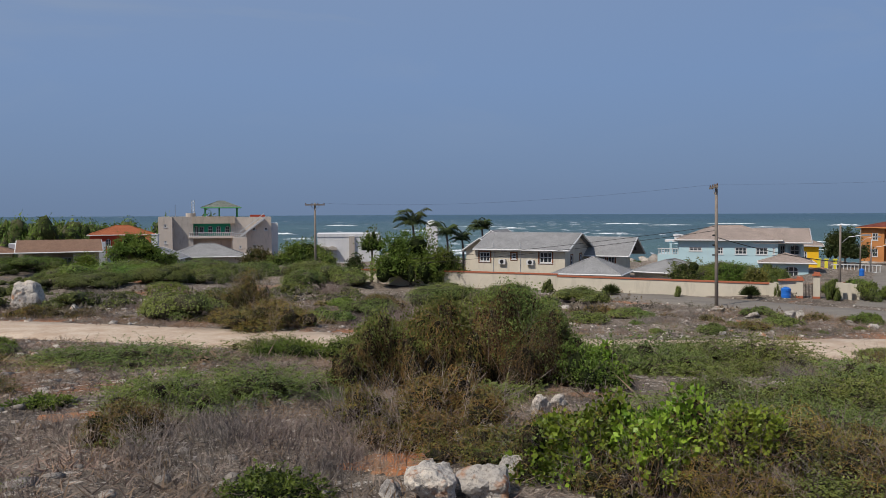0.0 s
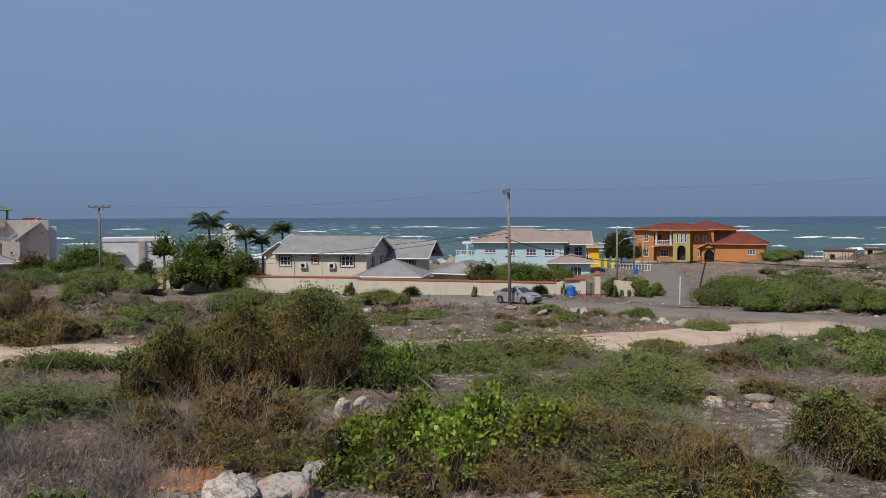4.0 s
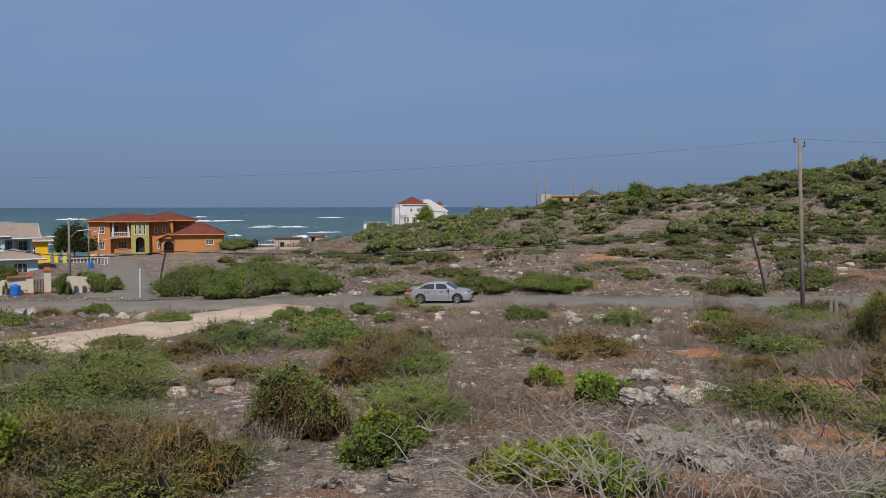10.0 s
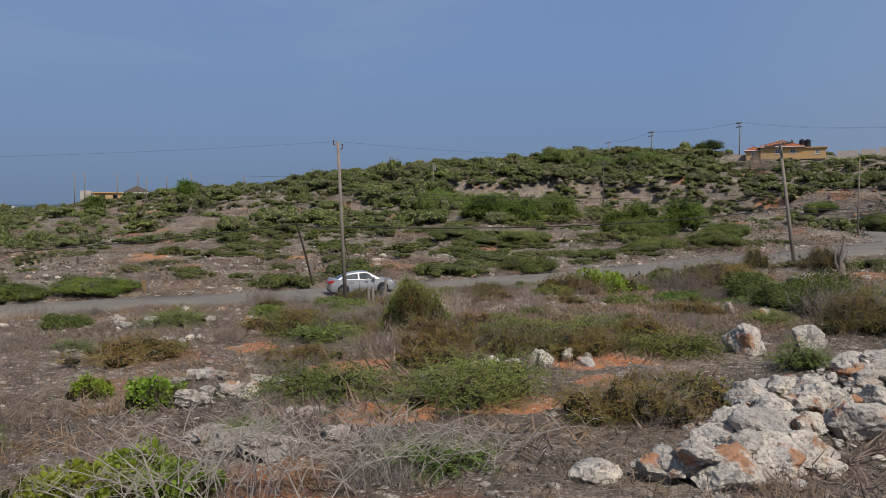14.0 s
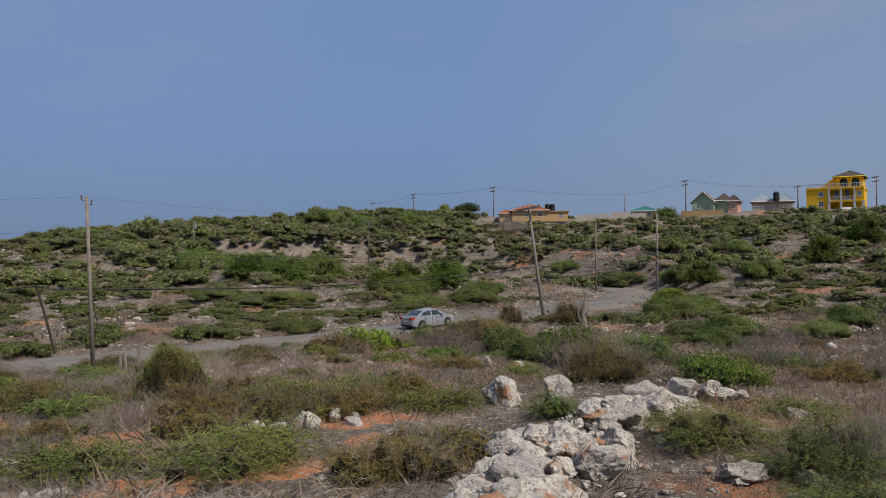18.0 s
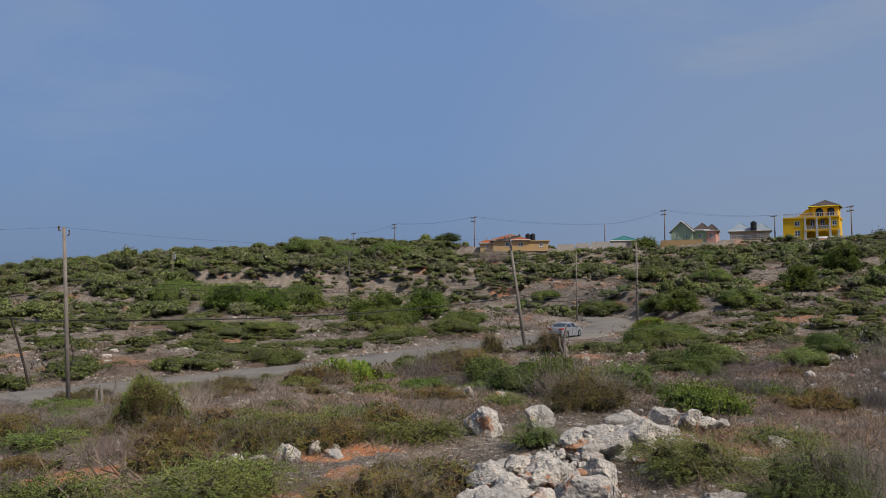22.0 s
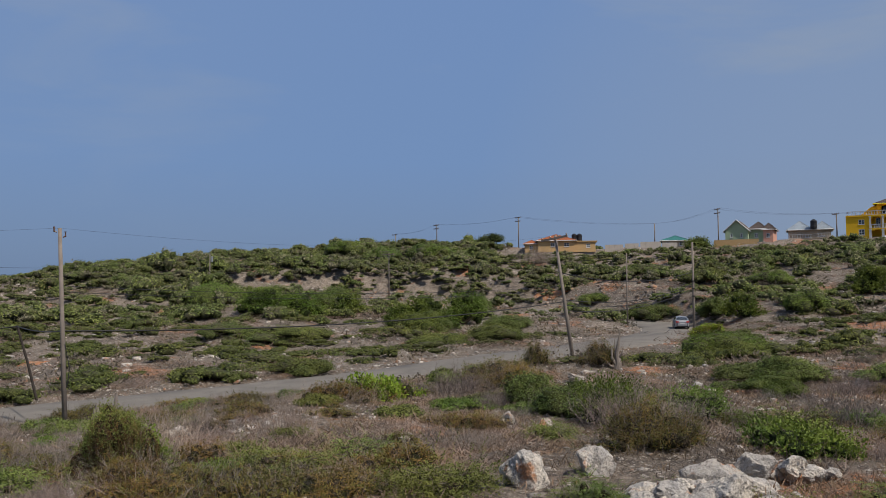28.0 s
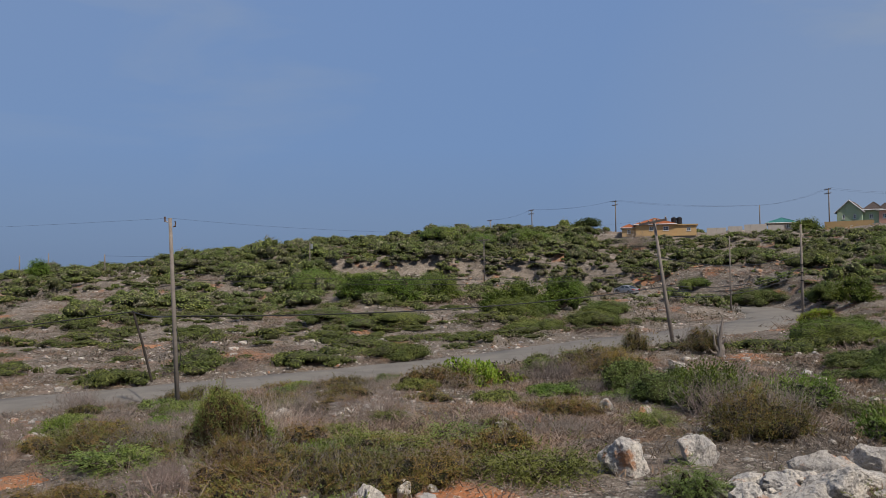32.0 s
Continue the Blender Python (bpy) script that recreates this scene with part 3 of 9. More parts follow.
FACES = {"f": lambda b: ((b[0], b[2]), (1, 0), (0, 1), b[1] - b[0]), "r": lambda b: ((b[1], b[2]), (0, 1), (-1, 0), b[3] - b[2]),
         "b": lambda b: ((b[1], b[3]), (-1, 0), (0, -1), b[1] - b[0]), "l": lambda b: ((b[0], b[3]), (0, -1), (1, 0), b[3] - b[2])}


def body(house, x0, x1, y0, y1, z0, z1, mat, openings=None, frame_mat=None, reveal=0.10, trim=None):
    """Walls round a rectangle, with openings cut through and a window or door set into each, or a dark sheet behind a
    void.
    openings: face -> (middle along the face, sill, width, height, style)."""
    frame_mat = frame_mat or TRIM_WHITE
    wall = Shape()
    todo = []
    for key in "frbl":
        o, d, inn, width = FACES[key]((x0, x1, y0, y1))
        holes = (openings or {}).get(key, ())
        us = sorted({0, width, *[u - w / 2 for u, _, w, _, _ in holes], *[u + w / 2 for u, _, w, _, _ in holes]})
        zs = sorted({z0, z1, *[z0 + z for _, z, _, _, _ in holes], *[z0 + z + h for _, z, _, h, _ in holes]})

        def at(u, z, deep=0.0, o=o, d=d, inn=inn):
            return (o[0] + d[0] * u + inn[0] * deep, o[1] + d[1] * u + inn[1] * deep, z)

        for ua, ub in zip(us, us[1:]):
            for za, zb in zip(zs, zs[1:]):
                um, zm = (ua + ub) / 2, (za + zb) / 2
                if any(abs(um - u) < w / 2 and z0 + z < zm < z0 + z + h for u, z, w, h, _ in holes):
                    continue
                wall.add([at(ua, za), at(ub, za), at(ub, zb), at(ua, zb)], [(0, 1, 2, 3)])
        for u, z, w, h, style in holes:
            a, b, c, e = u - w / 2, u + w / 2, z0 + z, z0 + z + h
            ring, deep = [(a, c), (b, c), (b, e), (a, e)], reveal if style != "void" else 1.6
            for (p, q), (p2, q2) in zip(ring, ring[1:] + ring[:1]):
                wall.add([at(p, q), at(p2, q2), at(p2, q2, deep), at(p, q, deep)], [(0, 3, 2, 1)])
            if style in ("arch", "void_arch"):
                k = 7
                for s in (-1, 1):
                    pts = [at(u + s * w / 2, e, 0.012)] + [at(u + s * w / 2 * math.cos(i * math.pi / 2 / k), e - w / 2 * (1 - math.sin(i * math.pi / 2 / k)) * min(1, 2 * h / w * 0.5), 0.012) for i in range(k + 1)]
                    wall.add(pts, [tuple(range(len(pts))) if s > 0 else tuple(reversed(range(len(pts))))])
            todo.append((at, a, b, c, e, style))
    wall.add([(x0, y0, z1), (x1, y0, z1), (x1, y1, z1), (x0, y1, z1)], [(0, 1, 2, 3)])
    made = wall.part("wall", mat, house)
    for at, a, b, c, e, style in todo:
        dark = style.startswith("void")
        deep = reveal - 0.02 if not dark else 1.58
        fr = Shape()

        def bar(u0, u1, w0, w1, d0, d1):
            p = [at(u, w, q) for q in (d0, d1) for u, w in ((u0, w0), (u1, w0), (u1, w1), (u0, w1))]
            fr.add(p, [(0, 1, 2, 3), (7, 6, 5, 4), (0, 4, 5, 1), (1, 5, 6, 2), (2, 6, 7, 3), (3, 7, 4, 0)])

        t = 0.11
        edging = Shape()
        if not dark:
            for q in ((a, a + t, c, e), (b - t, b, c, e), (a + t, b - t, c, c + t), (a + t, b - t, e - t, e)):
                bar(*q, deep - 0.05, deep)
            cols = 1 if style == "single" else max(2, round((b - a) / 0.5))
            if style != "door":
                for k in range(1, cols):
                    u = a + (b - a) * k / cols
                    bar(u - 0.04, u + 0.04, c + t, e - t, deep - 0.045, deep - 0.005)
                m = (c + e) / 2
                bar(a + t, b - t, m - 0.035, m + 0.035, deep - 0.04, deep - 0.008)
        if trim:
            g = 0.16
            for u0, u1, w0, w1 in ((a - g, a, c - g, e + g), (b, b + g, c - g, e + g), (a, b, c - g, c), (a, b, e, e + g)):
                p = [at(u, w, q) for q in (-0.03, 0.0) for u, w in ((u0, w0), (u1, w0), (u1, w1), (u0, w1))]
                edging.add(p, [(0, 1, 2, 3), (7, 6, 5, 4), (0, 4, 5, 1), (1, 5, 6, 2), (2, 6, 7, 3), (3, 7, 4, 0)])
        if fr.v:
            win = fr.part("door" if style == "door" else "window", frame_mat, house)
            if edging.v:
                edging.part("surround", trim, win)
        else:
            win = house
        # a void has no glass: there this dark sheet stands for inside shade
        Shape().add([at(a, c, deep - 0.02), at(b, c, deep - 0.02), at(b, e, deep - 0.02), at(a, e, deep - 0.02)], [(0, 1, 2, 3)]).part(
            "pane" if style != "door" else "door_leaf", PANE if style != "door" else WOOD_TRIM, win)
        if style not in ("door",) and not dark:
            sl = Shape()
            p = [at(u, w, q) for q in (-0.08, 0.0) for u, w in ((a - 0.06, c - 0.08), (b + 0.06, c - 0.08), (b + 0.06, c - 0.004), (a - 0.06, c - 0.004))]
            sl.add(p, [(0, 1, 2, 3), (7, 6, 5, 4), (0, 4, 5, 1), (1, 5, 6, 2), (2, 6, 7, 3), (3, 7, 4, 0)])
            sl.part("sill", frame_mat, win)
    return made


def hip_roof(house, x0, x1, y0, y1, z, rise, mat, over=0.55, trim=None, thick=0.14):
    x0, x1, y0, y1 = x0 - over, x1 + over, y0 - over, y1 + over
    w, d = x1 - x0, y1 - y0
    if w >= d:
        r = [((x0 + d / 2, (y0 + y1) / 2)), ((x1 - d / 2, (y0 + y1) / 2))]
    else:
        r = [((x0 + x1) / 2, y0 + w / 2), ((x0 + x1) / 2, y1 - w / 2)]
    e = [(x0, y0), (x1, y0), (x1, y1), (x0, y1)]
    s = Shape()
    v = [(*p, z) for p in e] + [(*p, z + rise) for p in r] + [(*p, z - thick * 0.4) for p in e] + [(*p, z + rise - thick) for p in r]
    if w >= d:
        top = [(0, 1, 5, 4), (1, 2, 5), (2, 3, 4, 5), (3, 0, 4)]
    else:
        top = [(0, 1, 4), (1, 2, 5, 4), (2, 3, 5), (3, 0, 4, 5)]
    s.add(v, top + [tuple(i + 6 for i in reversed(f)) for f in top])
    roof = s.part("roof", mat, house)
    t = Shape()
    for (a, b), (c, g) in zip(e, e[1:] + e[:1]):
        t.tube([(a, b, z - 0.03), (c, g, z - 0.03)], 0.1, 4)
    t.part("fascia", trim or TRIM_WHITE, roof)
    cap = Shape()
    hips = [(0, 4), (1, 5 if w >= d else 4), (2, 5), (3, 4 if w >= d else 5), (4, 5)]
    for a, b in hips:
        cap.tube([v[a], v[b]], 0.09, 4)
    cap.part("ridge_cap", mat, roof)
    return roof


def gable_roof(house, x0, x1, y0, y1, z, rise, mat, axis="x", over=0.5, trim=None, wall_mat=None, thick=0.14):
    """Two slopes with the ridge along axis, and the gable walls under it."""
    s, boards = Shape(), []
    if axis == "x":
        ym, pad = (y0 + y1) / 2, over * rise / ((y1 - y0) / 2)
        prof = [(y0 - over, z - pad), (ym, z + rise), (y1 + over, z - pad)]
        def p3(a, q):
            return (a, q[0], q[1])
        ends, lo, hi = (x0, x1), x0 - over, x1 + over
    else:
        xm, pad = (x0 + x1) / 2, over * rise / ((x1 - x0) / 2)
        prof = [(x0 - over, z - pad), (xm, z + rise), (x1 + over, z - pad)]
        def p3(a, q):
            return (q[0], a, q[1])
        ends, lo, hi = (y0, y1), y0 - over, y1 + over
    for i in (0, 1):
        a, b = prof[i], prof[i + 1]
        v = [p3(lo, a), p3(hi, a), p3(hi, b), p3(lo, b)]
        s.add(v + [(x, y, q - thick) for x, y, q in v], [(0, 1, 2, 3), (7, 6, 5, 4), (0, 4, 5, 1), (1, 5, 6, 2), (2, 6, 7, 3), (3, 7, 4, 0)])
        for e in (lo, hi):
            boards.append(([p3(e, (a[0], a[1] - 0.1)), p3(e, (b[0], b[1] - 0.1))], 0.11))
        q = a if i == 0 else b
        boards.append(([p3(lo, (q[0], q[1] - 0.1)), p3(hi, (q[0], q[1] - 0.1))], 0.1))
    roof = s.part("roof", mat, house)
    for path, thickness in boards:
        Shape().tube(path, thickness, 4).part("fascia", trim or TRIM_WHITE, roof)
    if wall_mat:
        inner = ((y0, z - 0.02), ((y0 + y1) / 2, z + rise - 0.15), (y1, z - 0.02)) if axis == "x" else ((x0, z - 0.02), ((x0 + x1) / 2, z + rise - 0.15), (x1, z - 0.02))
        for e in ends:
            Shape().add([p3(e, q) for q in inner], [(0, 1, 2)]).part("gable", wall_mat, house)
    return roof


def balustrade(house, x0, x1, y, z, h, mat, step=0.35, axis="x"):
    """A rail on turned posts, between solid ends."""
    rail = Shape()
    def bx(s, a, b, c, d, e, f):
        s.box(a, b, c, d, e, f) if axis == "x" else s.box(c, d, a, b, e, f)
    bx(rail, x0, x1, y - 0.08, y + 0.08, z + h - 0.12, z + h)
    bx(rail, x0, x1, y - 0.07, y + 0.07, z, z + 0.08)
    top = rail.part("railing", mat, house)
    n = max(2, int(abs(x1 - x0) / step))
    for k in range(n):
        u = x0 + (x1 - x0) * (k + 0.5) / n
        b = Shape()
        p = (u, y) if axis == "x" else (y, u)
        b.tube([(*p, z + 0.08), (*p, z + 0.3 * h), (*p, z + 0.6 * h), (*p, z + h - 0.12)], [0.055, 0.085, 0.05, 0.06], 5, False)
        b.part("baluster", mat, top)


def column(house, x, y, z0, z1, w, mat):
    Shape().box(x - w / 2, x + w / 2, y - w / 2, y + w / 2, z0, z1 - 0.15).box(x - w * 0.7, x + w * 0.7, y - w * 0.7, y + w * 0.7, z1 - 0.15, z1).box(
        x - w * 0.7, x + w * 0.7, y - w * 0.7, y + w * 0.7, z0, z0 + 0.12).part("column", mat, house)


def air_conditioner(house, x, y, z):
    s = Shape().box(x - 0.42, x + 0.42, y - 0.34, y - 0.04, z, z + 0.6)
    u = s.part("air_conditioner", TRIM_WHITE, house, "white air conditioner outdoor unit")
    r = Shape().tube([(x, y - 0.36, z + 0.3), (x, y - 0.33, z + 0.3)], 0.24, 14)
    r.part("fan_grille", BLACK_PLASTIC, u)


def water_tank(name, place, r, h, mat, label, tag="tank"):
    t = thing(name, label, tag, place)
    s = Shape().tube([(0, 0, 0), (0, 0, h * 0.3), (0, 0, h * 0.32), (0, 0, h * 0.6), (0, 0, h * 0.62), (0, 0, h * 0.82), (0, 0, h * 0.95)],
                     [r, r, r * 0.96, r * 0.96, r, r, r * 0.55], 16)
    b = s.part("tank_body", mat, t, smooth=False)
    Shape().tube([(0, 0, h * 0.95), (0, 0, h)], [r * 0.35, r * 0.33], 12).part("lid", mat, t)
    return t

# ---- the houses, from the west round to the east ----
def porch_house():
    h = thing("porch_house", "low beige house with brown hipped roof and open porch", "house", sited(-66.2, 118, 0, 0.3))
    body(h, -5.5, 4.2, 1.5, 8, 0, 2.9, BEIGE_WALL, {"f": [(1.6, 1.0, 1.0, 0.8, "win"), (5.2, 0.9, 2.4, 1.0, "win"), (8.6, 1.0, 0.9, 0.9, "win")]})
    for x in (-4.0, -2.2, 1.3, 4.0):
        column(h, x, -0.8, 0, 2.75, 0.45, BEIGE_WALL)
    Shape().box(-5.5, 4.4, -1.2, 1.5, -0.6, 0.12).part("porch_floor", CONCRETE, h)
    gable_roof(h, -5.2, 4.2, -1.0, 8, 2.95, 1.3, BROWN_ROOF, "x", 0.5, TRIM_WHITE, BEIGE_WALL)
    body(h, -15, -6.2, 2.5, 9, 0, 2.6, BEIGE_WALL, {"f": [(6.8, 1.1, 1.1, 0.8, "win"), (3.0, 1.1, 1.1, 0.8, "win")]})
    hip_roof(h, -15, -6.2, 2.5, 9, 2.6, 1.3, BROWN_ROOF)
    body(h, -7, 5.5, 9.5, 12, 0, 3.6, WHITE_WALL)
    Shape().box(5.4, 6.6, 2, 3.2, 0, 3.2).part("tank_tower", WHITE_WALL, h)


def red_house():
    h = thing("red_house", "dark red house with orange tiled hipped roofs", "house", sited(-62.7, 180, 0, 1.0))
    z = -0.5
    body(h, -6.2, 6.2, 0, 10, z, z + 6.3, RED_WALL, {"f": [(1.5, 4.2, 1.0, 1.3, "arch"), (3.5, 4.2, 1.0, 1.3, "arch"), (8, 4.2, 1.0, 1.3, "arch"), (10.8, 4.2, 1.0, 1.3, "arch")]})
    hip_roof(h, -6.2, 6.2, 0, 10, z + 6.3, 1.9, ORANGE_ROOF)
    body(h, 2.2, 8.5, -5, 0, z, z + 4.2, RED_WALL, {"f": [(2.2, 2.4, 1.1, 1.2, "arch"), (4.6, 2.4, 1.1, 1.2, "arch")]})
    hip_roof(h, 2.2, 8.5, -5, 2, z + 4.2, 2.2, ORANGE_ROOF)


def low_grey_houses():
    h = thing("bungalow", "small bungalow with grey shingled gable roof", "house", sited(-60.9, 122, 14, 0.4))
    body(h, -3.4, 3.4, 0, 6, -0.3, 1.5, WHITE_WALL, {"f": [(1.5, 0.5, 0.9, 0.8, "win"), (5.0, 0.5, 0.9, 0.8, "win")]})
    gable_roof(h, -3.4, 3.4, 0, 6, 1.5, 1.25, GREY_ROOF, "y", 0.6, TRIM_WHITE, DARK_WOOD)
    Shape().box(-0.6, 0.3, 2.4, 3.2, 1.2, 4.6).box(-0.7, 0.4, 2.3, 3.3, 4.6, 4.75).part("chimney", WHITE_WALL, h)
    h = thing("bungalow", "wide bungalow with low grey hipped roof", "house", sited(-57.3, 128, 0, 0.4))
    body(h, -5.2, 5.0, 0, 8, -0.3, 1.6, CONCRETE, {"f": [(2.0, 0.5, 1.0, 0.9, "win"), (7.0, 0.5, 1.0, 0.9, "win")]})
    hip_roof(h, -5.2, 5.0, 0, 8, 1.6, 1.9, GREY_ROOF, 0.8)


def concrete_block():
    h = thing("apartment_block", "unpainted concrete three-storey house with green upper wall", "building", sited(-56.7, 155, 0, 0.0, 3.2))
    body(h, -10.1, -7.7, -0.6, 9, 0, 8.3, PINKISH, {"f": [(1.2, 6.4, 0.5, 0.55, "single"), (1.2, 3.4, 0.5, 0.55, "single")]})
    body(h, -7.7, -4.1, 0.6, 9, 0, 8.3, CONCRETE)
    body(h, -4.1, 2.6, 2.6, 9, 0, 4.7, CONCRETE, {"f": [(1.6, 2.1, 1.0, 0.75, "win"), (4.4, 2.1, 1.0, 0.75, "win")]})
    body(h, -4.1, 2.6, 2.4, 9, 4.7, 7.0, GREEN_WALL, {"f": [(0.55, 0.1, 0.7, 1.7, "arch"), (1.5, 0.5, 0.8, 1.2, "win"), (3.0, 0.5, 0.85, 1.3, "arch"), (4.5, 0.5, 0.85, 1.3, "arch"), (6.1, 0.5, 0.85, 1.3, "arch")]})
    Shape().box(-4.3, 3.4, 0.4, 9, 7.0, 8.3).part("parapet", BEIGE_WALL, h)
    Shape().box(-5.0, 3.2, 0.4, 2.6, 4.3, 4.62).part("balcony_slab", PINKISH, h)
    balustrade(h, -4.9, 3.1, 0.55, 4.62, 0.75, TRIM_WHITE)
    air_conditioner(h, -1.2, 2.55, 2.2)
    body(h, 2.6, 10.1, 1.6, 9, 0, 8.2, PINKISH, {"f": [(4.3, 5.6, 0.6, 0.55, "single"), (6.5, 5.6, 0.6, 0.55, "single"), (4.3, 2.4, 0.6, 0.55, "single")], "r": [(3, 5.2, 0.8, 0.9, "win")]})
    body(h, 2.9, 5.5, -0.6, 1.6, 0, 4.4, PINKISH, {"f": [(1.4, 2.4, 0.5, 0.5, "single")]})
    # outside stair to the roof
    n = 15
    st = Shape()
    for k in range(n):
        st.box(4.2 + k * 0.3, 4.5 + k * 0.3, 0.3, 1.55, 4.4 + k * 0.22, 4.62 + k * 0.25)
    st.prism([(4.2, 4.3), (8.8, 7.8), (8.8, 8.2), (4.2, 4.7)], 0.2, 0.3)
    st.part("staircase", TRIM_WHITE, h)
    Shape().prism([(4.1, 5.2), (8.6, 8.7), (8.6, 8.85), (4.1, 5.4)], 0.1, 0.22).part("stair_rail", TRIM_WHITE, h)
    balustrade(h, 3.0, 5.4, -0.5, 4.4, 0.75, TRIM_WHITE)
    Shape().box(6.2, 9.0, 2.0, 2.4, 8.2, 8.6).part("roof_rail", RED_WALL, h)
    for x in (-2.0, 0.6, 3.9):
        for y in (3.0, 8.0):
            Shape().box(x - 0.13, x + 0.13, y - 0.13, y + 0.13, 8.2, 10.0).part("post", GREEN_TRIM, h)
    hip_roof(h, -2.3, 4.2, 2.7, 8.3, 10.0, 1.25, GREEN_ROOF, 0.4, GREEN_TRIM)
    body(h, 10.1, 11.6, 5, 10, 0, 7.0, WHITE_WALL)
    Shape().tube([(-7.3, 3, 8.3), (-7.3, 3, 10.4)], 0.05, 5).part("antenna", GALVANISED, h)
    Shape().tube([(-4.6, 4, 8.3), (-4.6, 4, 8.95)], 0.9, 12).part("roof_tank", CONCRETE, h)
    m = thing("radio_mast", "thin lattice radio mast far along the coast", "mast", sited(-58.2, 330, 0, 0.0))
    lat = Shape()
    for sx2, sy2 in ((-0.7, -0.7), (0.7, -0.7), (0, 0.8)):
        lat.tube([(sx2, sy2, 0), (sx2 * 0.8, sy2 * 0.8, 19)], 0.09, 4)
    for k in range(16):
        lat.tube([(-0.7, -0.7, k * 1.2), (0.7, -0.7, k * 1.2 + 1.2)], 0.05, 4).tube([(0.7, -0.7, k * 1.2), (0, 0.8, k * 1.2 + 1.2)], 0.05, 4)
    lat.part("lattice", GALVANISED, m)


def white_house():
    h = thing("white_house", "white two-storey house with flat roof", "house", sited(-47.9, 135, 0, 0.0, 2.6))
    body(h, -4.6, 5.6, 0, 9, 0, 5.5, WHITE_WALL, {"f": [(8.2, 3.6, 1.1, 0.7, "win"), (1.2, 0.6, 1.2, 1.2, "arch"), (8.2, 0.4, 1.1, 0.8, "win")]})
    Shape().box(-4.7, 5.7, -0.1, 9.1, 5.5, 6.0).part("parapet", WHITE_WALL, h)
    Shape().box(0.6, 1.5, -0.35, 0.0, 0.5, 5.6).part("pilaster", CONCRETE, h)
    for k, (x, z) in enumerate(((-3.6, 3.4), (-3.6, 0.9), (-2.2, 3.4))):
        Shape().prism([(x - 0.9, z), (x + 0.9, z), (x + 0.7, z + 0.35), (x, z + 0.6), (x - 0.7, z + 0.35)], -0.9, 0).part("awning", CONCRETE, h)
    s = thing("white_tower", "white-domed roof turret behind the palms", "building", sited(-41.8, 150, 0, 0, 3.0))
    body(s, -1.1, 1.1, 0, 2.2, 0, 6.4, WHITE_WALL)
    Shape().tube([(0, 1.1, 6.4), (0, 1.1, 6.9), (0, 1.1, 7.4), (0, 1.1, 7.7)], [1.1, 1.0, 0.7, 0.1], 14).part("dome", WHITE_WALL, s, smooth=True)


def cream_house():
    h = thing("cream_house", "cream two-storey house with grey shingled gable roofs", "house", sited(-35.4, 94, 21, 0.0, 3.2))
    win = [(1.3, 3.0, 1.35, 1.15, "win"), (5.0, 3.35, 0.6, 0.7, "single"), (8.9, 3.0, 1.5, 1.25, "win"), (2.0, 0.4, 1.2, 1.1, "win"), (8.0, 0.4, 1.2, 1.1, "win")]
    body(h, -6.0, 5.2, 0, 9, 0, 4.75, CREAM, {"f": win, "r": [(2.5, 2.6, 0.7, 1.2, "single"), (6.0, 2.8, 0.8, 1.0, "win")]}, TRIM_WHITE, trim=WOOD_TRIM)
    gable_roof(h, -5.4, 5.2, 0, 9, 4.75, 1.65, GREY_ROOF, "x", 0.6, TRIM_WHITE, CREAM)
    air_conditioner(h, -2.4, 0, 2.75)
    air_conditioner(h, 1.1, 0, 2.75)
    for x in (-0.2, -3.6):
        Shape().tube([(x, -0.06, 0.2), (x, -0.06, 5.3)], 0.04, 5).part("pipe", TRIM_WHITE, h)
    # side gable behind to the west
    body(h, -9.0, -6.0, 4, 12, 0, 4.4, CREAM, {"f": [(2.2, 3.2, 0.5, 0.6, "single")]})
    gable_roof(h, -9.0, -5.0, 4, 12, 4.4, 1.3, GREY_ROOF, "y", 0.45, TRIM_WHITE, CREAM)
    body(h, -10.2, -6.6, 11, 16, 0, 5.2, CREAM)
    gable_roof(h, -10.2, -6.6, 11, 16, 5.2, 1.3, GREY_ROOF, "y", 0.45, TRIM_WHITE, CREAM)
    # wing to the east
    body(h, 5.2, 9.0, 8, 15, 0, 4.0, CREAM, {"f": [(0.7, 2.0, 0.6, 1.2, "single"), (1.9, 2.2, 1.0, 1.1, "win"), (3.2, 1.8, 0.8, 1.7, "win")]}, trim=WOOD_TRIM)
    gable_roof(h, 4.5, 9.9, 8, 15, 4.0, 1.75, GREY_ROOF, "x", 0.8, TRIM_WHITE, DARK_WOOD)
    g = thing("garage", "low cream garage with grey pyramid roof", "garage", sited(-30.9, 87.5, 12, 0.0, 3.3))
    body(g, -3.3, 3.3, 0, 7.0, 0, 2.05, CREAM)
    hip_roof(g, -3.3, 3.3, 0, 7.0, 2.05, 1.7, GREY_ROOF, 0.5)
    g2 = thing("annex", "small annex with grey gabled roofs", "house", sited(-26.2, 95, 25, 0.0, 3.2))
    body(g2, -2.6, 2.6, 0, 8, 0, 1.9, CREAM)
    hip_roof(g2, -2.6, 2.6, 0, 8, 1.9, 1.3, GREY_ROOF)
    body(g2, 2.6, 8.5, 2, 8, 0, 1.7, CREAM)
    hip_roof(g2, 2.6, 8.5, 2, 8, 1.7, 1.4, GREY_ROOF)


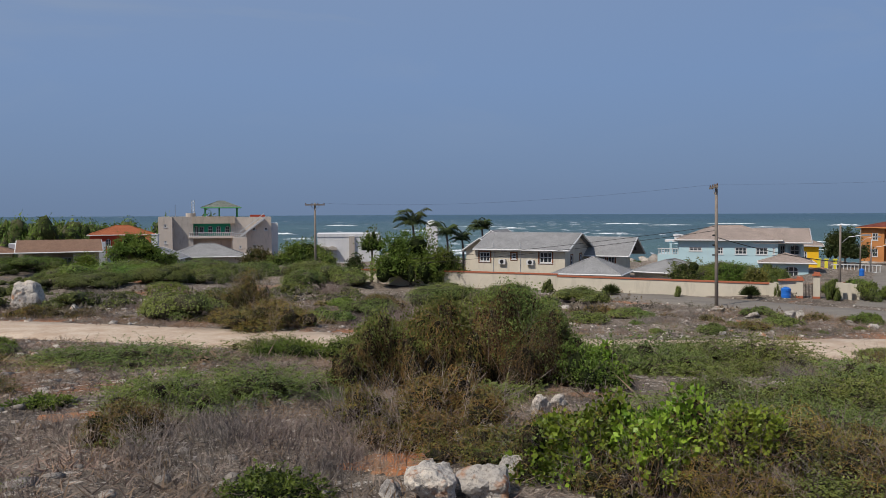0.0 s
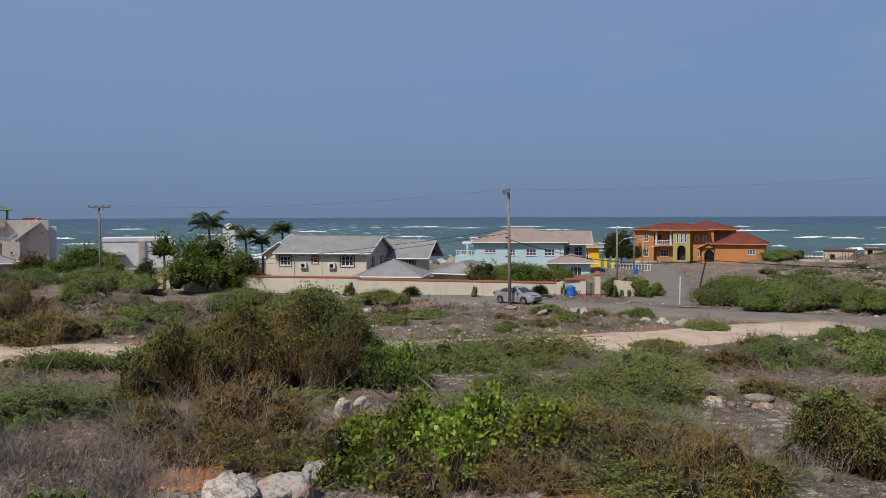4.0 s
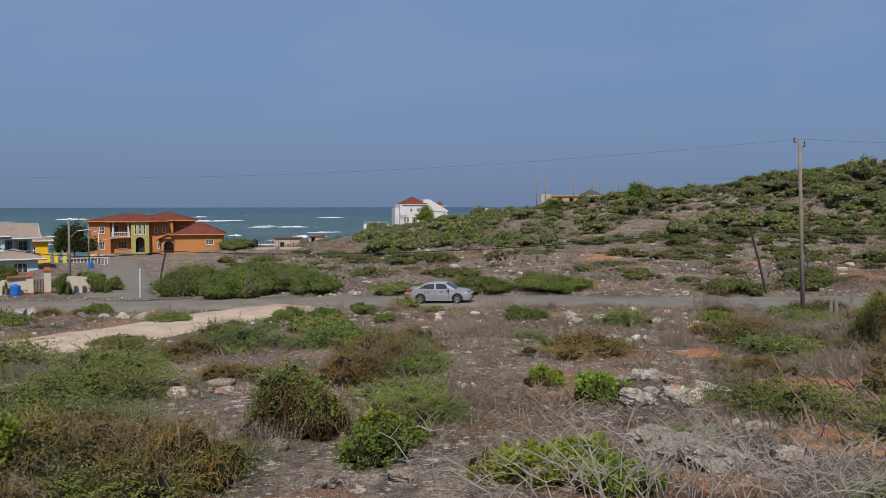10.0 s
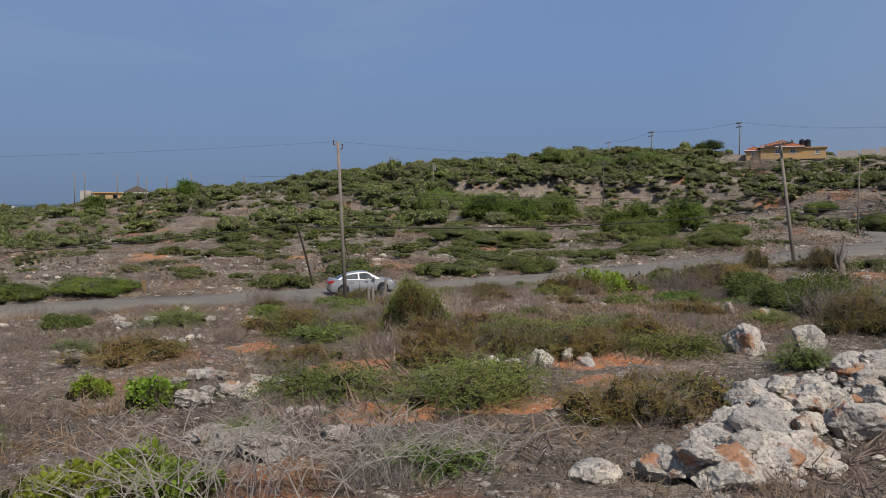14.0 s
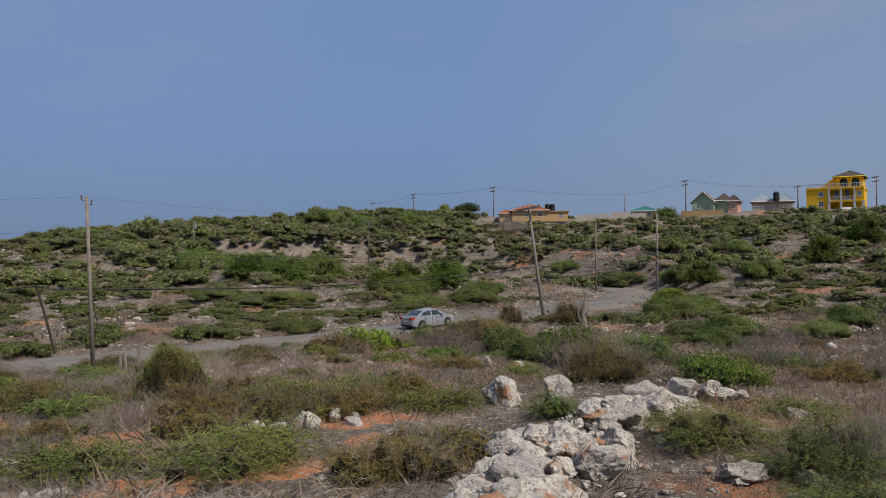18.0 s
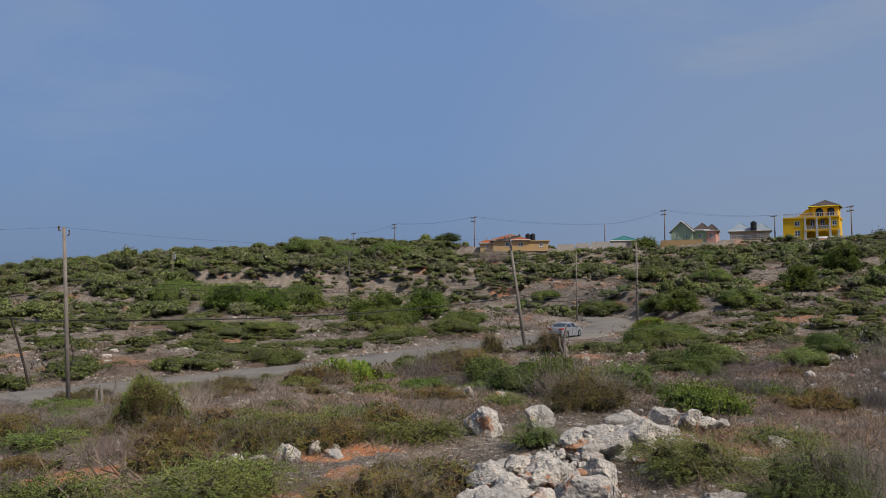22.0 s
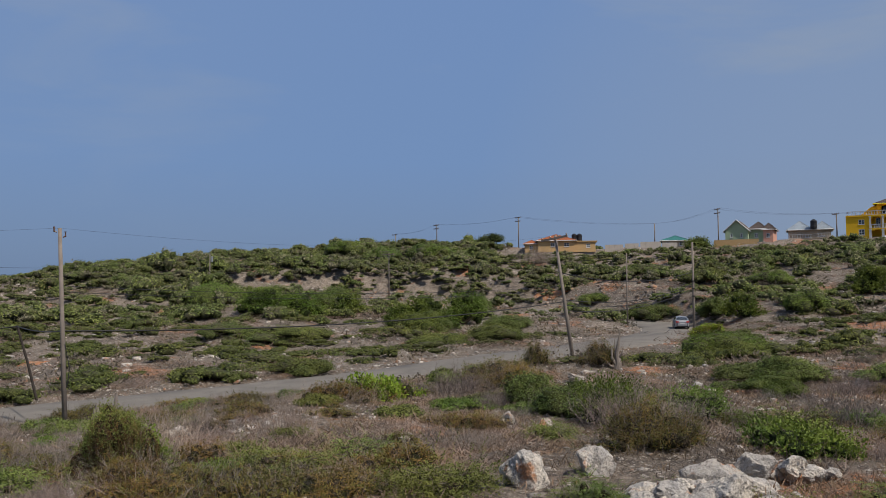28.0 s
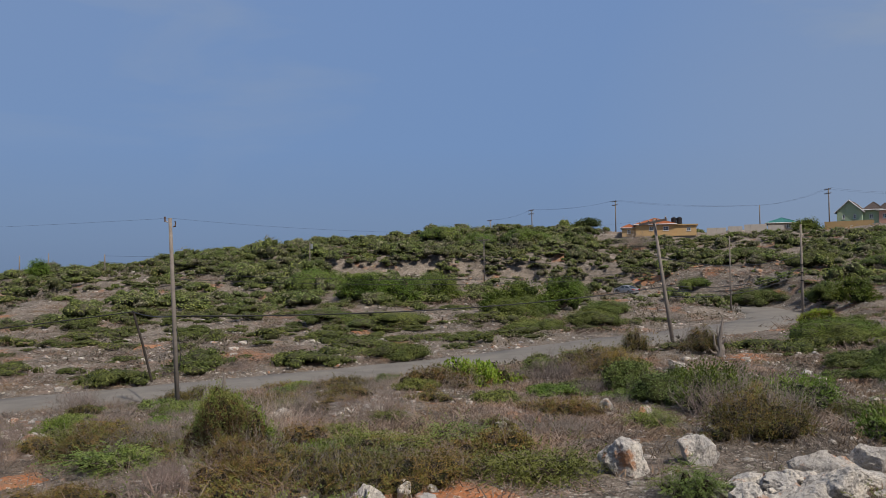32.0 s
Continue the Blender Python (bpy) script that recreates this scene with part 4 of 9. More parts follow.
def blue_house():
    h = thing("blue_house", "pale blue two-storey house with taupe hipped roof", "house", sited(-21.1, 115, 0, 0.0, 2.9))
    ups = [(2.2, 3.75, 1.7, 0.55, "win"), (5.4, 3.35, 0.75, 0.95, "win"), (8.0, 3.35, 1.5, 0.95, "win"), (10.6, 3.35, 1.5, 0.95, "win"), (12.1, 3.4, 0.3, 0.9, "single")]
    body(h, -7.2, 5.4, 0, 9, 0, 5.2, BLUE_WALL, {"f": ups})
    hip_roof(h, -7.2, 5.4, 0, 9, 5.25, 1.9, TAUPE_ROOF, 0.6)
    # east end: upper loggia under a gable
    body(h, 5.4, 8.6, 1.2, 9, 0, 2.6, BLUE_WALL)
    body(h, 5.4, 8.6, 2.6, 9, 2.6, 5.2, BLUE_WALL, {"f": [(0.7, 0.6, 0.6, 1.3, "win"), (2.2, 0.5, 1.2, 1.5, "arch")]})
    for x in (6.5, 8.45):
        column(h, x, 1.4, 2.6, 5.2, 0.28, BLUE_WALL)
    arch = Shape()
    for x0 in (5.4, 6.6):
        pts = [(x0, 5.2), (x0, 4.7)] + [(x0 + 0.95 + 0.9 * math.cos(a), 4.3 + 0.6 * math.sin(a)) for a in np.linspace(math.pi, 0, 9)] + [(x0 + 1.9, 4.7), (x0 + 1.9, 5.2)]
        arch.prism(pts, 1.25, 1.5)
    arch.part("loggia_arch", BLUE_WALL, h)
    balustrade(h, 5.4, 8.6, 1.35, 2.6, 0.8, TRIM_WHITE)
    gable_roof(h, 3.0, 8.9, 0.6, 8.4, 5.25, 1.55, TAUPE_ROOF, "x", 0.6, TRIM_WHITE, BLUE_WALL)
    body(h, 3.6, 8.8, -4.0, 1.2, 0, 2.5, BLUE_WALL, {"f": [(1.0, 0.8, 1.6, 1.2, "arch"), (3.2, 0.8, 1.7, 1.3, "arch")], "r": [(2.0, 0.2, 1.5, 2.1, "void_arch")]})
    hip_roof(h, 3.4, 9.2, -4.2, 2.0, 2.55, 1.1, TAUPE_ROOF, 0.5)
    # west terrace and roof stack
    body(h, -10.1, -7.2, 1, 8, 0, 3.2, BLUE_WALL, {"f": [(1.3, 0.7, 0.5, 1.0, "single"), (2.4, 0.7, 0.5, 1.0, "single")]})
    balustrade(h, -10.1, -7.2, 1.1, 3.2, 0.85, TRIM_WHITE)
    for x in (-8.4, -7.3):
        column(h, x, 2.0, 3.2, 5.0, 0.3, BLUE_WALL)
    Shape().box(-9.2, -7.2, 1.8, 5, 4.9, 5.2).part("terrace_roof", WHITE_WALL, h)
    Shape().box(-8.0, -7.0, 3, 4, 5.0, 5.7).box(-8.15, -6.85, 2.85, 4.15, 5.7, 5.9).part("chimney", WHITE_WALL, h)
    y2 = thing("yellow_house", "bright yellow villa with pale flat-pitched roof", "house", sited(-17.0, 135, 0, 0.0, 2.5))
    body(y2, -2.2, 2.4, 0, 8, 0, 4.2, YELLOW_WALL, {"f": [(1.0, 2.2, 0.8, 1.2, "arch"), (2.6, 2.2, 0.8, 1.2, "arch")]})
    hip_roof(y2, -3.0, 2.6, 0, 8, 4.2, 1.3, TAUPE_ROOF)
    for x in (2.4, 3.4, 4.6):
        column(y2, x, -2, 0, 2.4, 0.45, YELLOW_TRIM)
    f = thing("balustrade_fence", "white balustrade fence on a yellow-posted wall", "fence", sited(-14.2, 132, 0, 0, 2.6))
    balustrade(f, -2.4, 4.2, 0, 0.5, 1.1, TRIM_WHITE, 0.45)
    Shape().box(-2.4, 4.2, -0.12, 0.12, -0.4, 0.5).part("plinth", WHITE_WALL, f)


def orange_house():
    h = thing("orange_house", "large orange two-storey house with red tiled roofs", "house", sited(-10.4, 168, 8, 0.0, 2.7))
    wl2, wl1 = 3.9, 0.9
    body(h, -9.3, -5.4, -1.2, 9, 0, 6.2, ORANGE_WALL, {"f": [(2.4, wl2, 0.95, 1.35, "win"), (2.4, wl1, 0.95, 1.5, "arch")], "l": [(3, wl2, 0.9, 1.3, "win"), (7, wl2, 0.9, 1.3, "win"), (3, wl1, 0.9, 1.4, "win")]})
    body(h, -5.4, -1.6, 0.4, 9, 0, 6.2, ORANGE_WALL, {"f": [(1.9, wl1, 1.7, 1.4, "arch"), (0.9, 3.4, 1.0, 2.1, "door"), (2.8, 3.6, 1.0, 1.6, "win")]})
    Shape().box(-5.4, -1.6, -1.3, 0.4, 3.0, 3.25).part("balcony_slab", ORANGE_WALL, h)
    balustrade(h, -5.3, -1.7, -1.2, 3.25, 0.95, TRIM_WHITE)
    for x in (-4.9, -2.1):
        column(h, x, -1.1, 3.25, 6.1, 0.3, TRIM_WHITE)
    body(h, -1.6, 1.7, -1.5, 4, 0, 6.2, OLIVE_WALL, {"f": [(0.85, 3.7, 0.5, 1.9, "single"), (1.65, 3.7, 0.5, 1.9, "single"), (2.45, 3.7, 0.5, 1.9, "single"), (1.65, 0.2, 1.6, 3.0, "void_arch")]})
    body(h, 1.7, 6.0, 0.2, 9, 0, 6.2, ORANGE_WALL, {"f": [(1.1, 4.0, 0.7, 1.1, "win"), (2.6, 4.0, 0.7, 1.1, "win"), (1.6, wl1, 0.7, 1.2, "win"), (3.0, wl1, 0.7, 1.2, "win")]})
    body(h, 6.0, 9.3, 2.2, 11, 0, 6.2, ORANGE_WALL, {"f": [(1.8, 4.1, 1.5, 1.0, "win")], "r": [(3, 4.1, 1.0, 1.0, "win")]})
    hip_roof(h, -9.3, 4.5, -1.2, 9, 6.25, 1.35, RED_ROOF, 0.7, ORANGE_WALL)
    hip_roof(h, -5.8, 2.4, -1.4, 4, 6.15, 0.8, RED_ROOF, 0.5, ORANGE_WALL)
    hip_roof(h, -1.0, 9.3, 0.6, 11, 6.3, 1.7, RED_ROOF, 0.7, ORANGE_WALL)
    body(h, 4.2, 7.0, -4.0, 2.2, 0, 2.9, ORANGE_WALL, {"f": [(1.4, 0.2, 1.8, 2.3, "void_arch")]})
    gable_roof(h, 3.6, 7.4, -4.4, 2.2, 2.95, 1.0, RED_ROOF, "y", 0.3, ORANGE_WALL, ORANGE_WALL)
    body(h, 6.9, 15.6, -6.5, 1.2, 0, 3.7, ORANGE_WALL, {"f": [(6.4, 1.8, 1.5, 1.0, "win")], "l": [(5.4, 0.1, 2.6, 2.8, "void")]})
    hip_roof(h, 6.9, 15.6, -6.5, 1.2, 3.75, 2.2, RED_ROOF, 0.6, ORANGE_WALL)
    # building site on the shore side
    for k, (az, r, w, d, hh) in enumerate(((-0.8, 172, 5.2, 3.5, 2.3), (1.2, 178, 3.2, 2.5, 1.7))):
        s = thing("site_hut", "unfinished plywood and block hut with rough beams", "hut", sited(az, r, 5, 0.2))
        body(s, -w / 2, w / 2, 0, d, 0, hh, BEIGE_WALL, {"f": [(w * 0.3, 0.3, 0.9, 1.2, "void")]})
        Shape().box(-w / 2 - 0.3, w / 2 + 0.3, -0.3, d + 0.3, hh, hh + 0.14).part("roof", RUSTY, s)
    rnd = random.Random(5)
    low = thing("block_foundation", "low unfinished block foundation with rusty starter bars", "foundation", sited(-2.4, 160, 0, 0.2))
    for a in (-7, -2, 3):
        Shape().box(a, a + 4.4, -0.1, 0.1, 0, 0.7).part("block_wall", BEIGE_WALL, low)
    for k in range(26):
        x, y = -7 + k * 0.58, rnd.uniform(-0.1, 0.1) + (k % 3) * 2.2
        Shape().tube([(x, y, 0), (x + rnd.uniform(-0.1, 0.1), y, rnd.uniform(1.0, 3.2))], 0.035, 4).part("starter_bar", RUSTY, low)
    water_tank("water_drum", sited(-3.0, 163, 0, 0.0), 0.65, 1.9, BLACK_PLASTIC, "black plastic water tank on the building site")


def headland_house():
    h = thing("villa", "white villa with red roof on the headland", "house", sited(8.7, 248, -12, 0.0, 5.6))
    body(h, -7.0, 0.6, 0, 10, 0, 6.6, WHITE_WALL, {"f": [(3.5, 4.4, 0.8, 1.0, "win"), (5.6, 4.4, 0.8, 1.0, "win"), (2.0, 1.0, 1.5, 1.8, "win"), (4.5, 1.0, 1.5, 1.8, "win")]})
    hip_roof(h, -6.0, 1.5, 0, 10, 6.6, 2.3, RED_ROOF, 0.3)
    body(h, -8.2, -7.0, 2, 8, 0, 5.6, WHITE_WALL)
    balustrade(h, -8.2, -5.0, -0.6, 3.2, 0.8, TRIM_WHITE)
    for x in (-8.0, -6.6, -5.2):
        column(h, x, -0.6, 0, 3.2, 0.35, TRIM_WHITE)
    body(h, 0.6, 8.0, 0.8, 9, 0, 5.0, WHITE_WALL, {"f": [(4.2, 0.8, 1.0, 1.8, "win"), (6.4, 0.8, 1.2, 1.6, "void")]})
    # one long white slope down to the east
    Shape().prism([(0.4, 4.6), (8.3, 4.4), (8.3, 4.7), (2.4, 8.2), (0.4, 8.0)], 0.6, 9.2).part("sloped_wall", WHITE_WALL, h)
    hip_roof(h, 5.5, 8.6, 6, 10, 6.2, 1.2, RED_ROOF, 0.2)
    w = thing("terrace_wall", "white terrace wall beside the villa", "wall", sited(5.7, 244, 0, 0.0, 4.9))
    Shape().box(-5.0, 2.5, 0, 0.4, -1.0, 1.3).part("retaining_wall", WHITE_WALL, w)
    balustrade(w, -5.0, 2.5, 0.2, 1.3, 0.8, TRIM_WHITE, 0.6)
    for az, c, m in ((10.2, "dark", BLACK_PLASTIC), (10.9, "silver", GALVANISED)):
        k = thing("parked_car", c + " parked car far off by the villa", "car", sited(az + 0.9, 238, -5, 0))
        Shape().prism([(-2.1, 0.35), (2.1, 0.35), (2.1, 0.85), (1.2, 0.95), (0.6, 1.45), (-1.2, 1.45), (-1.8, 0.95), (-2.1, 0.9)], -0.85, 0.85).part("body", m, k)
        for x in (-1.3, 1.3):
            for y in (-0.86, 0.7):
                Shape().tube([(x, y, 0.32), (x, y + 0.16, 0.32)], 0.32, 12).part("wheel", BLACK_PLASTIC, k)
    g = thing("gate_post", "white gate post on the headland drive", "post", sited(13.2, 232, 0, 0.0))
    Shape().box(-0.5, 0.5, -0.5, 0.5, 0, 2.1).box(-2.8, 2.8, -0.2, 0.2, 0, 0.8).part("pier", WHITE_WALL, g)


def hill_houses():
    h = thing("hill_house", "tan bungalow with dark hipped roof on the ridge", "house", sited(19.6, 215, 0, 0.0, 12.6))
    body(h, -6.5, 4.5, 0, 8, -1, 1.7, TAN_WALL, {"f": [(2.0, 1.2, 1.2, 1.1, "void"), (5.0, 1.2, 1.2, 1.1, "void"), (8.0, 1.2, 1.2, 1.1, "win")]})
    hip_roof(h, 0.5, 6.5, 0, 8, 1.8, 1.7, DARK_ROOF, 0.4)
    Shape().box(-7, 0.4, -0.4, 8, 1.7, 1.95).part("flat_roof", TAN_WALL, h)
    Shape().box(-9.5, -7.0, 2, 5, -0.5, 2.3).part("block_shed", CONCRETE, h)
    h = thing("ridge_house", "ochre house with orange hipped roof on the ridge", "house", sited(64.2, 188, 0, 0.0, 21.2))
    win = [(3.3, 1.2, 0.9, 0.9, "win"), (6.4, 1.2, 1.2, 0.9, "win")]
    Shape().box(-7.9, 7.7, 1.1, 7.9, -3.0, 0.0).part("plinth", CONCRETE, h)
    body(h, -5.0, 3.2, 0, 8, 0, 2.6, TAN_WALL, {"f": win})
    hip_roof(h, -5.0, 3.2, 0, 8, 2.6, 1.6, ORANGE_ROOF, 0.5)
    body(h, 3.2, 7.8, 0.5, 8, 0, 2.3, TAN_WALL, {"f": [(3.0, 1.0, 0.9, 0.8, "win")]})
    Shape().box(3.0, 8.2, 0.2, 8.2, 2.3, 2.5).part("flat_roof", TAN_WALL, h)
    body(h, -8.0, -5.0, 1, 7, 0, 2.0, TAN_WALL, {"f": [(1.5, 0.8, 0.8, 0.8, "win")]})
    hip_roof(h, -8.0, -5.0, 1, 7, 2.0, 0.9, ORANGE_ROOF, 0.4)
    for az in (65.15, 65.5):
        water_tank("water_tank", sited(az, 191, 0, 0, 23.8), 0.6, 1.7, BLACK_PLASTIC, "black plastic water tank on a flat roof")
    w = thing("block_wall", "unfinished grey block wall along the ridge", "wall", sited(69.6, 192, 0, 0.0, 22.2))
    for x, a, hh in ((-8, 4, 0.7), (-3.6, 3, 0.9), (-0.2, 4.5, 1.2), (4.6, 3.2, 0.9)):
        Shape().box(x, x + a, 0, 0.3, -1.5, hh).part("wall_length", CONCRETE, w)
    h = thing("ridge_house", "pale bungalow with teal hipped roof on the ridge", "house", sited(71.8, 198, 0, 0.0, 22.0))
    body(h, -2.9, 2.9, 0, 7, 0, 1.9, BEIGE_WALL, {"f": [(1.2, 0.7, 0.8, 0.9, "win"), (4.2, 0.7, 0.8, 0.9, "win")]})
    hip_roof(h, -2.9, 2.9, 0, 7, 1.9, 1.3, TEAL_ROOF, 0.5)
    h = thing("ridge_house", "sage green and pink house with dark gabled roofs", "house", sited(76.3, 194, 8, 0.0, 22.6))
    body(h, -4.6, 0.2, 0, 8, 0, 3.2, SAGE_WALL, {"f": [(1.3, 1.4, 0.5, 0.9, "single"), (3.4, 1.4, 0.5, 0.9, "single")]})
    gable_roof(h, -4.6, 0.2, 0, 8, 3.2, 2.2, DARK_ROOF, "y", 0.4, TRIM_WHITE, SAGE_WALL)
    body(h, 0.2, 3.2, 1.5, 8, 0, 3.2, SAGE_WALL, {"f": [(1.5, 1.4, 0.7, 0.9, "win")]})
    body(h, 3.2, 5.2, 1.0, 8, 0, 3.0, PINK_WALL, {"f": [(1.0, 1.3, 0.7, 0.9, "win")]})
    hip_roof(h, 0.4, 3.6, 1.2, 8, 3.2, 1.7, DARK_ROOF, 0.35)
    hip_roof(h, 3.0, 5.4, 1.0, 7, 3.0, 1.5, DARK_ROOF, 0.3)
    Shape().box(-6.8, 2.5, -1.4, -1.2, -0.6, 0.9).part("garden_wall", TAN_WALL, h)
    h = thing("ridge_house", "cream two-storey house with blue-grey gable roofs", "house", sited(80.0, 200, 0, 0.0, 22.6))
    body(h, -4.3, 4.3, 0, 8, -0.8, 3.0, BEIGE_WALL, {"f": [(1.6, 0.8, 1.6, 1.2, "void"), (6.8, 1.6, 1.4, 0.9, "win")]})
    hip_roof(h, -4.3, 0.4, -0.5, 6, 3.0, 2.1, PALE_ROOF, 0.4)
    hip_roof(h, 0.8, 4.4, -0.5, 6, 3.0, 1.9, PALE_ROOF, 0.4)
    balustrade(h, -4.3, 0.5, -0.7, 1.2, 0.8, TRIM_WHITE, 0.5)
    balustrade(h, 1.5, 4.3, -0.7, 1.4, 0.8, TRIM_WHITE, 0.5)
    Shape().box(-4.3, 4.3, -0.8, 0, 1.0, 1.2).part("balcony_slab", BEIGE_WALL, h)
    water_tank("water_tank", sited(80.25, 199, 0, 0, 25.8), 0.7, 2.0, BLACK_PLASTIC, "black plastic water tank between two gables")


def yellow_villa():
    h = thing("yellow_villa", "bright yellow three-storey villa with arched verandas", "house", sited(83.65, 192, 6, 0.0, 22.4))
    body(h, -5.4, -1.0, 0, 10, -0.6, 5.0, YELLOW_WALL, {"f": [(2.9, 1.8, 1.1, 1.2, "win"), (2.9, 4.4 - 0.4, 1.1, 1.0, "win")]})
    body(h, -1.0, 5.6, 1.8, 10, -0.6, 5.2, YELLOW_WALL, {"f": [(1.4, 3.6, 0.9, 1.8, "arch"), (3.4, 3.6, 0.9, 1.8, "arch")]})
    body(h, 4.0, 5.8, 0, 1.8, 2.4, 5.2, YELLOW_WALL, {"f": [(0.9, 0.9, 0.9, 1.0, "win")]})
    Shape().box(-1.0, 5.8, -0.2, 1.8, 2.2, 2.5).box(-5.4, 5.8, -0.2, 10, 5.0, 5.3).part("floor_slab", YELLOW_WALL, h)
    for x in (-0.9, 1.4, 4.0, 5.7):
        column(h, x, 0.0, -0.6, 2.3, 0.42, TRIM_WHITE)
    for x in (-0.9, 1.4, 4.0):
        column(h, x, 0.0, 2.5, 5.0, 0.34, TRIM_WHITE)
    for z in (2.3, 5.05):
        for x0, x1 in ((-0.9, 1.4), (1.4, 4.0), (4.0, 5.7)):
            if z > 3 and x0 == 4.0:
                continue
            m, w = (x0 + x1) / 2, (x1 - x0) / 2 - 0.2
            Shape().prism([(x0, z), (x0, z - 0.75)] + [(m + w * math.cos(a), z - 0.75 + 0.6 * math.sin(a)) for a in np.linspace(math.pi, 0, 9)] + [(x1, z - 0.75), (x1, z)], -0.1, 0.12).part("veranda_arch", YELLOW_WALL, h)
    balustrade(h, -0.9, 4.0, -0.1, 2.5, 0.85, TRIM_WHITE, 0.45)
    balustrade(h, -5.3, 5.7, -0.1, 5.3, 0.85, TRIM_WHITE, 0.5)
    body(h, 0.2, 5.4, 2.6, 9, 5.3, 7.7, YELLOW_WALL, {"f": [(1.5, 0.3, 1.5, 1.8, "void_arch"), (3.8, 0.3, 1.5, 1.8, "void_arch")]})
    hip_roof(h, -0.2, 5.6, 2.2, 9, 7.7, 1.5, DARK_ROOF, 0.3, YELLOW_TRIM)
    Shape().prism([(-3.4, 5.3), (0.2, 5.3), (0.2, 7.6), (-1.0, 7.2)], 3.5, 4.0).part("stair_wall", YELLOW_WALL, h)
    Shape().prism([(-7.0, -1.0), (6.5, -1.0), (6.0, -0.55), (-6.0, -0.55)], -2.5, 10).part("terrace", CONCRETE, h)
    for x in (2.6, 5.0):
        k = thing("parked_car", "white parked car under the villa's veranda", "car", h.matrix_world @ pose(x, 0.6, -0.55, 0, 0, 90))
        Shape().prism([(-2.1, 0.3), (2.1, 0.3), (2.1, 0.85), (1.2, 0.95), (0.6, 1.45), (-1.2, 1.45), (-1.8, 0.95), (-2.1, 0.9)], -0.85, 0.85).part("body", WHITE_WALL, k)
        for x2 in (-1.3, 1.3):
            for y in (-0.87, 0.71):
                Shape().tube([(x2, y, 0.32), (x2, y + 0.16, 0.32)], 0.32, 12).part("wheel", BLACK_PLASTIC, k)


for builder in (porch_house, red_house, low_grey_houses, concrete_block, white_house, cream_house, blue_house, orange_house, headland_house, hill_houses, yellow_villa):
    builder()


# ---- the perimeter wall and gate ----
def perimeter_wall():
    pts = [bearing(-47.5, 92), bearing(-44.8, 90), bearing(-38.5, 86.5), bearing(-32.9, 83.5), bearing(-26, 80.5), bearing(-18.9, 78.6)]
    w = thing("perimeter_wall", "long cream rendered wall with red-brown coping", "wall", pose(0, 0, 0))
    for k, (a, b) in enumerate(zip(pts, pts[1:])):
        top = 12 + 83 * math.tan(radians(-4.36 if k < 3 else -4.47))
        low = min(float(ground(*a)[0]), float(ground(*b)[0])) - 0.4
        d = math.hypot(b[0] - a[0], b[1] - a[1])
        m = Matrix.Translation((a[0], a[1], 0)) @ Matrix.Rotation(math.atan2(b[1] - a[1], b[0] - a[0]), 4, "Z")
        for name, s, mat in (("wall_length", Shape().box(0, d, -0.1, 0.1, low, top - 0.1), CREAM), ("coping", Shape().box(-0.02, d + 0.02, -0.17, 0.17, top - 0.1, top + 0.04), TRIM_RED)):
            s.v = [tuple(m @ Vector(v)) for v in s.v]
            s.part(name, mat, w)
    g = thing("gateway", "cream curved gate walls with terracotta-capped pillars", "gate", sited(-17.0, 77.5, 0, 0.1))
    for k in range(7):
        x = -2.6 + k * 0.36
        Shape().box(x, x + 0.37, 0.3 - 0.02 * k, 0.5 - 0.02 * k, -0.2, 1.35 + 0.09 * k - (0.05 * max(0, k - 3) ** 2)).part("gate_wall", CREAM, g)
    for x, hh in ((-0.1, 1.65), (1.25, 2.1)):
        Shape().box(x - 0.27, x + 0.27, -0.1, 0.44, 0, hh).part("pillar", CREAM, g)
        Shape().box(x - 0.36, x + 0.36, -0.2, 0.54, hh, hh + 0.14).box(x - 0.25, x + 0.25, -0.08, 0.42, hh + 0.14, hh + 0.34).part("cap", TRIM_RED, g)
        Shape().box(x - 0.3, x + 0.3, -0.13, 0.47, -0.1, 0.3).part("plinth", TRIM_RED, g)
    for k in range(7):
        Shape().tube([(0.25 + k * 0.115, 0.2, 0.1), (0.25 + k * 0.115, 0.2, 1.4)], 0.02, 4).part("gate_bar", DARK_WOOD, g)
    Shape().prism([(-1.9, 1.6), (-0.1, 1.62), (-0.1, 1.72), (-0.9, 1.82), (-1.9, 1.68)], -0.02, 0.3).part("coping", TRIM_RED, g)
    for k in range(5):
        x = 2.6 + k * 0.75
        Shape().box(x, x + 0.76, 1.0 + k * 0.9, 1.2 + k * 0.9, -0.2, 1.5 - 0.12 * k).part("wing_wall", CREAM, g)
    water_tank("water_drum", sited(-17.9, 77.2, 0, 0.0), 0.42, 0.95, BLUE_PLASTIC, "blue plastic drum against the cream wall", "drum")
    water_tank("water_drum", sited(-13.5, 118, 0, 0.0), 0.32, 1.0, BLUE_PLASTIC, "blue plastic bin beside the lane", "bin")


perimeter_wall()


